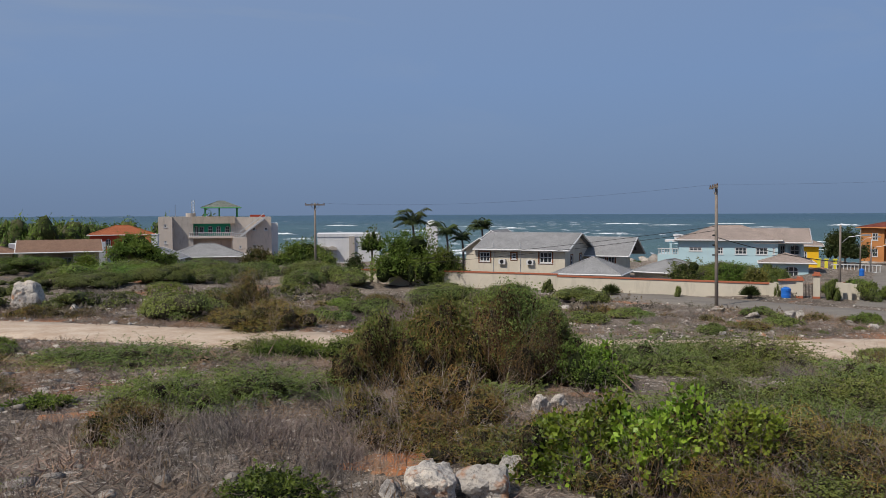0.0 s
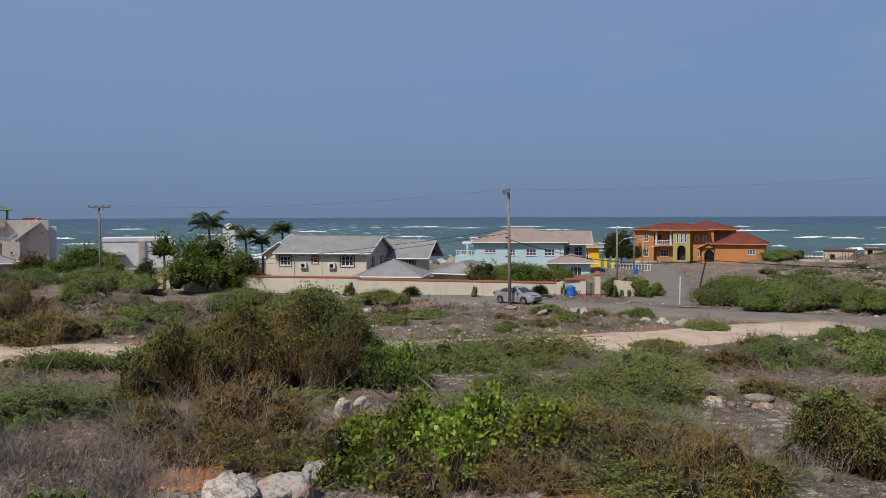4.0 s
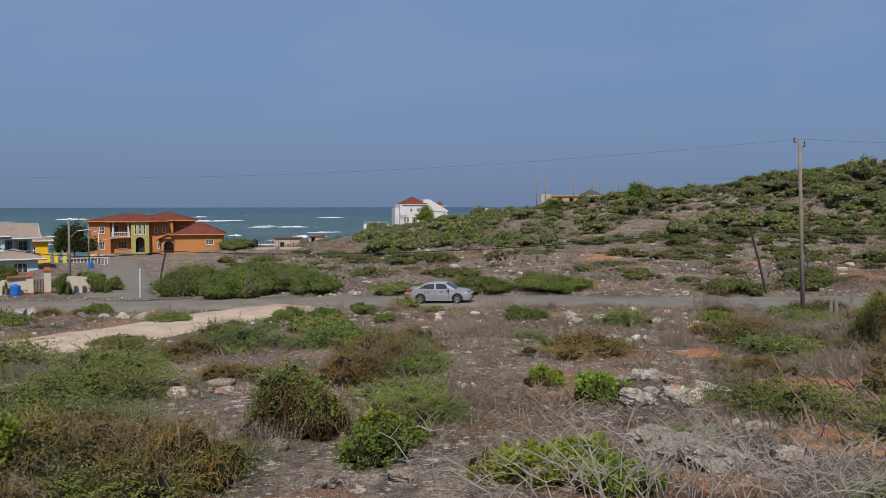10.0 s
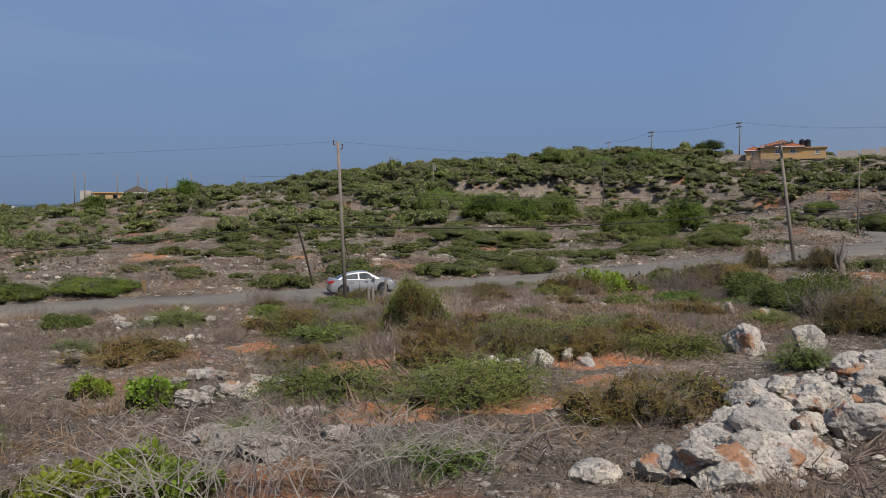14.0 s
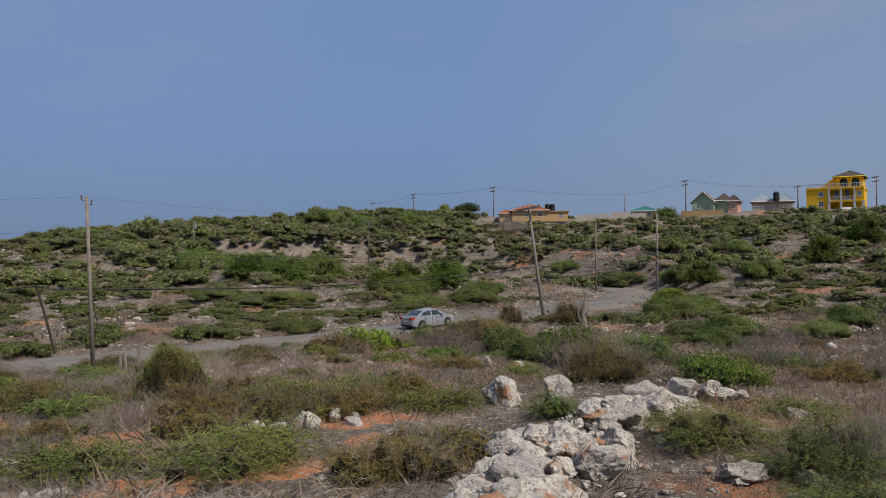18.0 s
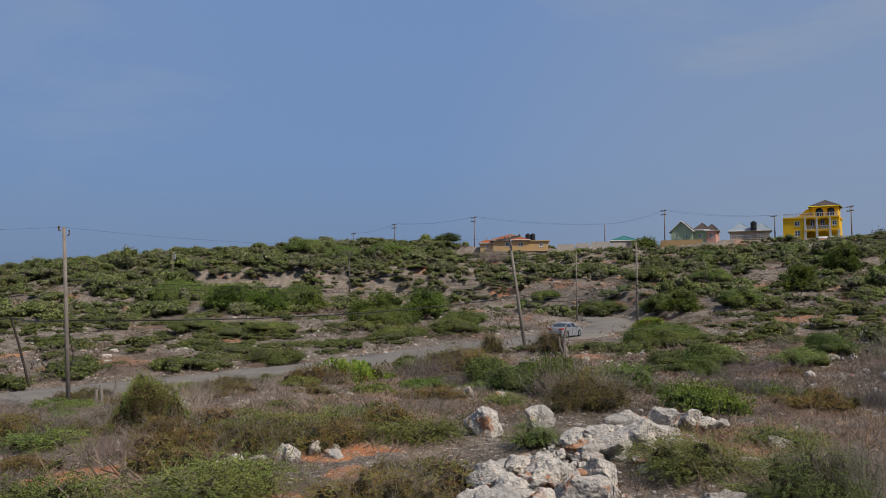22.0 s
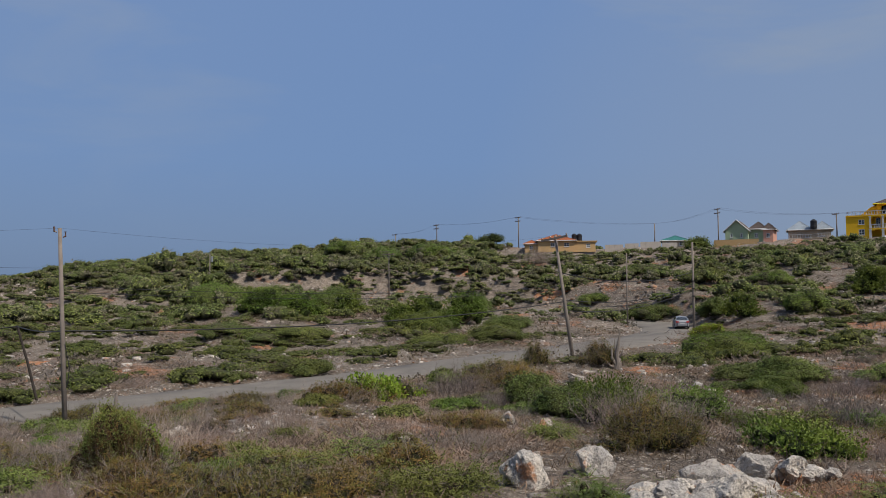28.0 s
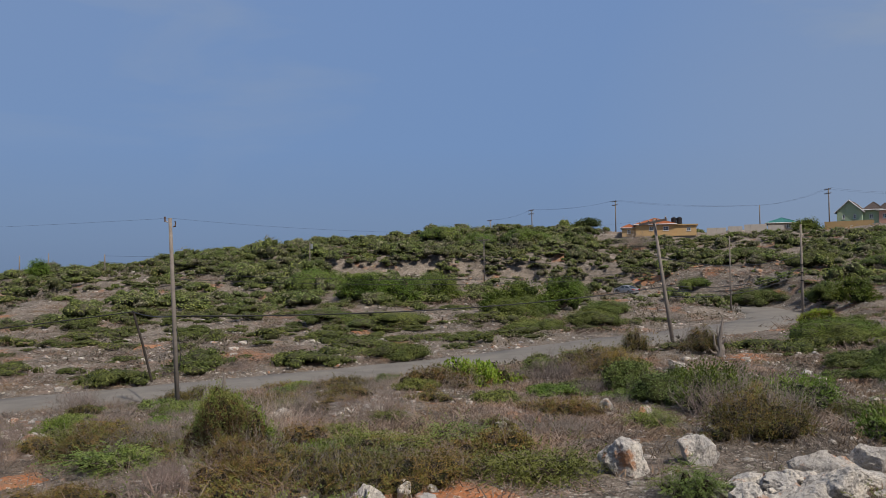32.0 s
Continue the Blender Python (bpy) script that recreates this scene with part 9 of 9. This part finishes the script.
def soil_patches():
    """Bare red-brown earth between the scrub, strewn with chips."""
    m, n, l, b = material("red_earth", 0.95, 0.0, 0.1)
    pos = n.new("ShaderNodeNewGeometry").outputs["Position"]
    fine = noise_tex(n, l, 5.0, 6.0, 0.7, pos)
    c = blend(n, l, span(n, l, noise_tex(n, l, 1.3, 5.0, 0.65, pos), 0.4, 0.6), (0.42, 0.165, 0.07), (0.30, 0.175, 0.105))
    c = blend(n, l, span(n, l, fine, 0.52, 0.64, 0.0, 0.8), c, (0.20, 0.145, 0.105))
    c = blend(n, l, span(n, l, noise_tex(n, l, 9.0, 3.0, 0.6, pos), 0.60, 0.64), c, (0.52, 0.43, 0.35))
    l.new(c, b.inputs["Base Color"])
    relief(n, l, b, fine, 1.0, 0.1)
    for k, (az, r, w, d) in enumerate(SOIL):
        rings, spokes = 7, 40
        cx, cy = bearing(az, r)
        ux, uy = bearing(az + 90, 1.0)
        vx, vy = bearing(az, 1.0)
        xs, ys, zs = [], [], []
        for i in range(rings + 1):
            f = i / rings
            for j in range(spokes):
                a = 2 * math.pi * j / spokes
                q = f * (1 + 0.55 * noise.noise(Vector((math.cos(a) * 1.6, math.sin(a) * 1.6, k * 5.3))) + 0.3 * noise.noise(Vector((math.cos(a) * 5, math.sin(a) * 5, k * 2.7))))
                p, o = q * w / 2 * math.cos(a), q * d / 2 * math.sin(a)
                xs.append(cx + ux * p + vx * o)
                ys.append(cy + uy * p + vy * o)
                zs.append(0.045 if f < 0.85 else -0.08)
        z = ground(np.array(xs), np.array(ys)) + np.array(zs)
        quads = [(i * spokes + j, i * spokes + (j + 1) % spokes, (i + 1) * spokes + (j + 1) % spokes, (i + 1) * spokes + j) for i in range(rings) for j in range(spokes)]
        tagged(fast_mesh("bare_earth", np.stack([xs, ys, z], 1), quads, m, None, "", None, True), "bare red-brown earth strewn with pale chips", kind="stuff")


soil_patches()


def filler():
    """Smaller shrubs between those that stand out."""
    rng = np.random.default_rng(123)

    def room(x, y, az, r, u):
        return (u < np.where(az < 12, 0.8, 0.5)) & off_roads(x, y, 1.2) & off_soil(x, y - 0.6) & off_soil(x, y) & ~((az > 57) & (az < 80) & (r < 30))

    x, y, az, r = scatter(rng, 620, -74, 90, 13.5, 62, room)
    for i in range(len(x)):
        green = (0.16, 0.50, 0.20, 0.14) if -62 < az[i] < 10 else (0.58, 0.16, 0.22, 0.04)
        kind = rng.choice(("dry", "thorn", "dodder", "dense"), p=green)
        w = float(np.clip(np.exp(rng.normal(0.5, 0.45)), 0.7, 3.8))
        shrub(str(kind), float(az[i]), float(r[i]), w, w * float(rng.uniform(0.24, 0.42)))
    x, y, az, r = scatter(rng, 130, 29, 63, 25, 52, lambda x, y, az, r, u: off_roads(x, y, 1.5) & (u < 0.75) & off_soil(x, y) & ~((az > 57) & (r < 31)))
    for i in range(len(x)):
        kind = rng.choice(("dodder", "dry", "thorn", "dense"), p=(0.30, 0.46, 0.18, 0.06))
        w = float(rng.uniform(1.3, 3.4))
        shrub(str(kind), float(az[i]), float(r[i]), w, w * float(rng.uniform(0.18, 0.32)))
    # the thick growth just below the eye
    for kind, az, r, w, h in (("dodder", -17.5, 15.4, 3.4, 1.5), ("dodder", -12.5, 15.0, 3.0, 1.3), ("dodder", -8.5, 14.8, 2.4, 0.9), ("thorn", -24.0, 18.5, 4.0, 1.2), ("thorn", -14.5, 19.5, 3.6, 1.1), ("dry", -5.0, 15.5, 2.4, 0.8),
                              ("dodder", -43.0, 17.0, 3.2, 0.8), ("dodder", -38.5, 15.8, 2.8, 0.6), ("dry", -52.0, 17.0, 3.4, 0.8), ("dry", -57.0, 18.5, 3.4, 0.8), ("dry", -48.0, 15.4, 3.0, 0.7), ("dry", -60.0, 15.4, 3.0, 0.6)):
        shrub(kind, az, r, w, h)


filler()

# bare bleached stems close to the camera
BLEACHED = mottled("bleached_wood", (0.40, 0.36, 0.32), (0.22, 0.195, 0.172), 6.0, 0.9)


def bleached_stems(az, r, n, h, seed):
    rnd = random.Random(seed)
    t = thing("dead_shrub", "bleached bare branches arching out of the scrub", "shrub", sited(az, r, 0, 0.05), "dead shrubs")
    for _ in range(n):
        s = Shape()
        x, y = rnd.uniform(-0.9, 0.9), rnd.uniform(-0.4, 0.4)
        dx, dy, hh = rnd.uniform(-1.0, 1.0), rnd.uniform(-0.4, 0.4), h * rnd.uniform(0.35, 1.0)
        path = [Vector(p) for p in ((x, y, 0), (x + dx * 0.2 + rnd.uniform(-0.08, 0.08), y + dy * 0.3, hh * 0.45), (x + dx * 0.6, y + dy * 0.7, hh * 0.8 + rnd.uniform(-0.08, 0.08)), (x + dx * 1.1, y + dy, hh), (x + dx * 1.5, y + dy * 1.2, hh * rnd.uniform(0.8, 1.1)))]
        s.tube(path, [0.014, 0.011, 0.009, 0.006, 0.003], 5)
        for _ in range(rnd.randrange(5, 11)):
            a = rnd.randrange(1, 4)
            p = path[a].lerp(path[a + 1], rnd.random())
            q = p + Vector((rnd.uniform(-0.5, 0.5), rnd.uniform(-0.25, 0.25), rnd.uniform(-0.1, 0.4)))
            mid = p.lerp(q, 0.5) + Vector((rnd.uniform(-0.06, 0.06), 0, 0.05))
            s.tube([p, mid, q], [0.007, 0.005, 0.002], 4)
            e = mid + Vector((rnd.uniform(-0.25, 0.25), rnd.uniform(-0.1, 0.1), rnd.uniform(0.0, 0.25)))
            s.tube([mid, e], [0.004, 0.002], 4)
        s.part("branch", BLEACHED, t)


for i, (az, r, n, h) in enumerate(((6.5, 13.6, -2, 1.1), (22.0, 12.2, 8, 1.3), (26.0, 12.6, 9, 1.5), (30.0, 12.4, 8, 1.3), (34.0, 13.0, 8, 1.2), (38.0, 12.8, 7, 1.2), (18.0, 12.4, 6, 1.0), (42.0, 13.4, 6, 0.9))):
    bleached_stems(az, r, n + 4, h, 70 + i)
for src in PROTO.values():
    for o in (*src.children_recursive, src):
        bpy.data.objects.remove(o)

# ---- the car ----
PAINT, pn, pl, pb = material("silver_car_paint", 0.42, 0.35, 0.5)
flake = noise_tex(pn, pl, 900.0, 2.0)
pl.new(blend(pn, pl, flake, (0.29, 0.296, 0.315), (0.355, 0.362, 0.38)), pb.inputs["Base Color"])
pb.inputs["Coat Weight"].default_value = 0.35
TYRE = mottled("tyre_rubber", (0.018, 0.018, 0.019), (0.028, 0.027, 0.026), 6.0, 0.85)
RIM = mottled("alloy_rim", (0.33, 0.36, 0.38), (0.26, 0.29, 0.31), 5.0, 0.35, 0.7)
LENS_RED = glass_material("red_lamp_lens", (0.28, 0.015, 0.012), 0.15)
LENS_CLEAR = glass_material("clear_lamp_lens", (0.45, 0.43, 0.36), 0.15)
WHEEL_R = 0.33


def at_x(table, x):
    return float(np.interp(x, [p[0] for p in table], [p[1] for p in table]))


def build_car():
    car = thing("car", "silver four-door saloon driving along the road", "car", pose(0, 0, 0))
    top = [(-2.24, 0.80), (-2.2, 0.98), (-2.05, 1.05), (-1.6, 1.04), (-0.6, 0.97), (0.6, 0.93), (1.1, 0.96), (1.6, 0.90), (2.0, 0.80), (2.2, 0.66), (2.25, 0.55)]
    low = [(-2.24, 0.42), (-2.1, 0.27), (-1.6, 0.20), (1.6, 0.19), (2.1, 0.22), (2.25, 0.34)]
    half = [(-2.24, 0.62), (-2.1, 0.79), (-1.6, 0.85), (0, 0.865), (1.4, 0.85), (2.0, 0.76), (2.2, 0.60), (2.25, 0.5)]
    xs = np.concatenate([np.linspace(-2.24, -2.0, 5), np.linspace(-1.94, 1.94, 140), np.linspace(2.0, 2.25, 6)])
    rows = np.linspace(0, 1, 30)
    s = Shape()
    for sg in (1, -1):
        v = []
        for x in xs:
            t, lo, w = at_x(top, x), at_x(low, x), at_x(half, x)
            for k in rows:
                bulge = 0.90 + 0.10 * math.sin(math.pi * min(1, 0.2 + k * 0.72)) - 0.06 * k ** 4 + 0.075 * k ** 6
                v.append((x, sg * w * bulge, lo + (t - lo) * k))
        n = len(rows)
        f = []
        for i in range(len(xs) - 1):
            for j in range(n - 1):
                cx, cz = (xs[i] + xs[i + 1]) / 2, sum(v[q][2] for q in (i * n + j, i * n + j + 1, (i + 1) * n + j, (i + 1) * n + j + 1)) / 4
                if any(math.hypot(cx - wx, cz - WHEEL_R) < 0.382 for wx in (-1.33, 1.32)):
                    continue
                q = (i * n + j, (i + 1) * n + j, (i + 1) * n + j + 1, i * n + j + 1)
                f.append(q if sg < 0 else q[::-1])
        s.add(v, f)
    deck, f = [], []
    m = 7
    for x in xs:
        t, w = at_x(top, x), at_x(half, x) * 0.955
        for k in range(m):
            u = -1 + 2 * k / (m - 1)
            deck.append((x, u * w * 0.985, t + 0.035 * (1 - u * u)))
    for i in range(len(xs) - 1):
        f += [(i * m + k, (i + 1) * m + k, (i + 1) * m + k + 1, i * m + k + 1) for k in range(m - 1)]
    s.add(deck, f)
    for e, sg in ((xs[0], -1), (xs[-1], 1)):
        t, lo, w = at_x(top, e), at_x(low, e), at_x(half, e)
        s.add([(e, -w * 0.9, lo), (e, w * 0.9, lo), (e, w * 0.92, t), (e, -w * 0.92, t)], [(0, 1, 2, 3) if sg > 0 else (3, 2, 1, 0)])
    s.part("body", PAINT, car, "silver metallic bodywork", smooth=True)
    Shape().box(-2.1, 2.1, -0.6, 0.6, 0.2, 0.8).part("underbody", BLACK_PLASTIC, car)
    # cabin
    ridge = [(-1.78, 1.03), (-1.4, 1.22), (-0.95, 1.40), (-0.4, 1.465), (0.1, 1.47), (0.4, 1.42), (0.8, 1.20), (1.22, 0.97)]
    foot = [(-1.78, 1.02), (-1.4, 1.02), (-0.95, 1.0), (-0.4, 0.97), (0.1, 0.95), (0.4, 0.95), (0.8, 0.95), (1.22, 0.95)]

    def skin(x, k):
        """A point of the cabin's side: k = 0 at the waist, 1 at the roof's edge."""
        a, b = at_x(foot, x), at_x(ridge, x) - 0.03
        return 0.80 - 0.20 * k * min(1.0, (b - a) / 0.45), a + (b - a) * k

    cx = np.linspace(-1.78, 1.22, 31)
    ks = np.linspace(0, 1, 6)
    s = Shape()
    for sg in (1, -1):
        v = [(x, sg * skin(x, k)[0], skin(x, k)[1]) for x in cx for k in ks]
        n = len(ks)
        f = [(i * n + j, (i + 1) * n + j, (i + 1) * n + j + 1, i * n + j + 1) for i in range(len(cx) - 1) for j in range(n - 1)]
        s.add(v, f if sg < 0 else [q[::-1] for q in f])
    v = [(x, u * skin(x, 1)[0], skin(x, 1)[1] + 0.045 * (1 - u * u)) for x in cx for u in np.linspace(-1, 1, 7)]
    s.add(v, [(i * 7 + j, (i + 1) * 7 + j, (i + 1) * 7 + j + 1, i * 7 + j + 1) for i in range(len(cx) - 1) for j in range(6)])
    s.part("roof", PAINT, car, smooth=True)
    for sg in (1, -1):
        for name, x0, x1, b0, b1 in (("rear_side_window", -1.02, -0.32, -1.36, -0.32), ("front_side_window", -0.22, 0.42, -0.22, 0.78), ("quarter_window", -1.2, -1.08, -1.5, -1.42)):
            v = []
            for i in range(7):
                f = i / 6
                for k in (0.08, 0.45, 0.86):
                    x = (b0 + (b1 - b0) * f) * (1 - k) + (x0 + (x1 - x0) * f) * k
                    y, z = skin(x, k)
                    v.append((x, sg * (y + 0.008), z))
            Shape().add(v, [((i * 3 + j, (i + 1) * 3 + j, (i + 1) * 3 + j + 1, i * 3 + j + 1) if sg < 0 else (i * 3 + j + 1, (i + 1) * 3 + j + 1, (i + 1) * 3 + j, i * 3 + j)) for i in range(6) for j in range(2)]).part(name, PANE, car)
    for name, x0, x1 in (("windscreen", 0.5, 1.18), ("rear_window", -1.7, -1.02)):
        v = []
        for i in range(6):
            x = x0 + (x1 - x0) * i / 5
            for u in np.linspace(-0.88, 0.88, 7):
                v.append((x, u * skin(x, 1)[0], skin(x, 1)[1] + 0.045 * (1 - u * u) + 0.012))
        Shape().add(v, [(i * 7 + j, (i + 1) * 7 + j, (i + 1) * 7 + j + 1, i * 7 + j + 1) for i in range(5) for j in range(6)]).part(name, PANE, car)
    for sg in (1, -1):
        Shape().add([(2.18, sg * 0.36, 0.62), (2.0, sg * 0.735, 0.66), (1.72, sg * 0.80, 0.80), (2.0, sg * 0.70, 0.80), (2.14, sg * 0.40, 0.72)],
                    [(0, 1, 2, 3, 4) if sg > 0 else (4, 3, 2, 1, 0)]).part("headlight", LENS_CLEAR, car)
        Shape().prism([(-2.24, 0.80), (-2.02, 0.83), (-1.86, 0.98), (-2.1, 1.0), (-2.235, 0.95)], sg * 0.745 - 0.05, sg * 0.745 + 0.05).box(-2.27, -2.22, min(sg * 0.42, sg * 0.66), max(sg * 0.42, sg * 0.66), 0.80, 0.95).part("tail_light", LENS_RED, car)
        Shape().box(0.62, 0.80, sg * 0.92 - 0.09, sg * 0.92 + 0.09, 0.96, 1.10).box(0.66, 0.74, min(sg * 0.8, sg * 0.92), max(sg * 0.8, sg * 0.92), 0.96, 1.0).part("wing_mirror", PAINT, car)
        for x in (-0.75, 0.22):
            Shape().box(x - 0.11, x + 0.11, sg * 0.865 - 0.018, sg * 0.865 + 0.018, 0.80, 0.84).part("door_handle", RIM, car)
        for x in (-1.0, -0.27, 0.72):
            Shape().box(x - 0.008, x + 0.008, sg * 0.858 - 0.012, sg * 0.858 + 0.008, 0.3, 0.9).part("door_seam", BLACK_PLASTIC, car)
        Shape().box(-0.95, 0.95, sg * 0.83 - 0.03, sg * 0.83 + 0.03, 0.18, 0.25).part("sill_trim", PAINT, car)
    Shape().box(2.2, 2.27, -0.42, 0.42, 0.50, 0.62).box(2.18, 2.25, -0.5, 0.5, 0.27, 0.42).part("grille", BLACK_PLASTIC, car)
    Shape().box(-2.27, -2.23, -0.26, 0.26, 0.62, 0.74).part("number_plate", TRIM_WHITE, car)
    Shape().box(-2.25, -2.15, -0.62, 0.62, 0.26, 0.38).part("rear_diffuser", BLACK_PLASTIC, car)
    Shape().box(-2.1, -1.95, -0.6, 0.6, 1.085, 1.11).part("boot_spoiler", PAINT, car)
    wheels = []
    for x in (-1.33, 1.32):
        for sg in (1, -1):
            w = new("wheel")
            w.parent = car
            w.location = (x, sg * 0.76, WHEEL_R)
            prof = [(0.22, -0.10), (0.3, -0.105), (WHEEL_R, -0.07), (WHEEL_R, 0.07), (0.3, 0.105), (0.22, 0.10)]
            n = 28
            v = [(r * math.cos(a), y, r * math.sin(a)) for r, y in prof for a in [2 * math.pi * k / n for k in range(n)]]
            f = [(i * n + k, (i + 1) * n + k, (i + 1) * n + (k + 1) % n, i * n + (k + 1) % n) for i in range(5) for k in range(n)]
            Shape().add(v, f).part("tyre", TYRE, w, smooth=True)
            r = Shape()
            ring = [(q * math.cos(a), sg * y, q * math.sin(a)) for q, y in ((0.225, 0.085), (0.195, 0.07)) for a in [2 * math.pi * k / n for k in range(n)]]
            r.add(ring, [(k, n + k, n + (k + 1) % n, (k + 1) % n) for k in range(n)])
            for k in range(10):
                a = 2 * math.pi * k / 10
                c, d = math.cos(a), math.sin(a)
                r.tube([(0.03 * c, sg * 0.07, 0.03 * d), (0.205 * c, sg * 0.08, 0.205 * d)], [0.022, 0.014], 4)
            r.tube([(0, sg * 0.05, 0), (0, sg * 0.095, 0)], 0.045, 10)
            r.part("rim", RIM, w)
            Shape().tube([(0, sg * 0.0, 0), (0, sg * 0.03, 0)], 0.2, 16).part("brake_disc", BLACK_PLASTIC, w)
            wheels.append((w, x, sg))
    return car, wheels


CAR, WHEELS = build_car()

# the bearing of the car, second by second
CAR_AZ = ((0, -35.0), (1, -33.0), (2, -29.1), (3, -25.4), (3.5, -23.5), (5.5, -15.2), (6, -12.7), (7, -7.5), (8, -1.9), (9, 3.85), (10, 10.0), (11, 16.5), (12, 23.0), (13, 29.35), (14, 35.6),
          (14.5, 38.3), (16.5, 49.1), (17, 52.2), (18, 56.7), (19, 60.6), (20, 63.7), (22, 67.8), (23, 69.0), (24, 69.5), (26.5, 68.9), (28, 67.8), (29, 66.9), (30, 65.3), (31.5, 63.2), (32, 62.0))


def lane_line():
    """The driven line: the road shifted to the south side, with distance along it."""
    knots = MAIN_ROAD[:-2:4].tolist() + [MAIN_ROAD[-1].tolist()]
    line = spline(knots, 0.25)
    d = np.gradient(line[:, :2], axis=0)
    d /= np.linalg.norm(d, axis=1)[:, None]
    line = line.copy()
    line[:, 0] += d[:, 1] * 1.3
    line[:, 1] -= d[:, 0] * 1.3
    s = np.concatenate([[0], np.cumsum(np.linalg.norm(np.diff(line[:, :2], axis=0), axis=1))])
    return line, s, d


def car_distances():
    line, s, _ = lane_line()
    az = np.degrees(np.arctan2(line[:, 0], line[:, 1]))
    out, prev, tp = [], None, 0
    for t, a in CAR_AZ:
        cost = np.abs(az - a)
        if prev is not None:
            guess = prev + 6.0 * (t - tp)
            cost = cost + 0.22 * np.abs(s - guess) + np.where(s < prev, 50, 0)
        else:
            cost = cost + np.where(s > 120, 50, 0)
        prev, tp = float(s[int(np.argmin(cost))]), t
        out.append((t, prev))
    return line, s, out


def motions():
    line, s, marks = car_distances()
    ts, ds = np.array([m[0] for m in marks], float), np.array([m[1] for m in marks])
    # smooth speed: fit a gentle curve through the marks
    fine = np.arange(0, 32.0001, 1 / 15)
    raw = np.interp(fine, ts, ds)
    k = np.exp(-0.5 * (np.arange(-20, 21) / 8.0) ** 2)
    k /= k.sum()
    lead = np.concatenate([raw[0] - (raw[1] - raw[0]) * np.arange(20, 0, -1), raw, raw[-1] + (raw[-1] - raw[-2]) * np.arange(1, 21)])
    dist = np.convolve(lead, k, "valid")

    def place(d):
        x, y, z = (float(np.interp(d, s, line[:, i])) for i in range(3))
        return x, y, EYE_Z + z + 0.025

    rows = []
    for t, d in zip(fine[::3], dist[::3]):
        a, b = place(d - 1.3), place(d + 1.3)
        mid = place(d)
        run = math.hypot(b[0] - a[0], b[1] - a[1])
        rows.append((float(t), pose(*mid, 0, -math.degrees(math.atan2(b[2] - a[2], run)), math.degrees(math.atan2(b[1] - a[1], b[0] - a[0])))))
    walk(CAR, rows)
    for w, x, sg in WHEELS:
        walk(w, [(float(t), pose(x, sg * 0.76, WHEEL_R, 0, math.degrees((d - dist[0]) / WHEEL_R), 0)) for t, d in zip(fine, dist)])


motions()
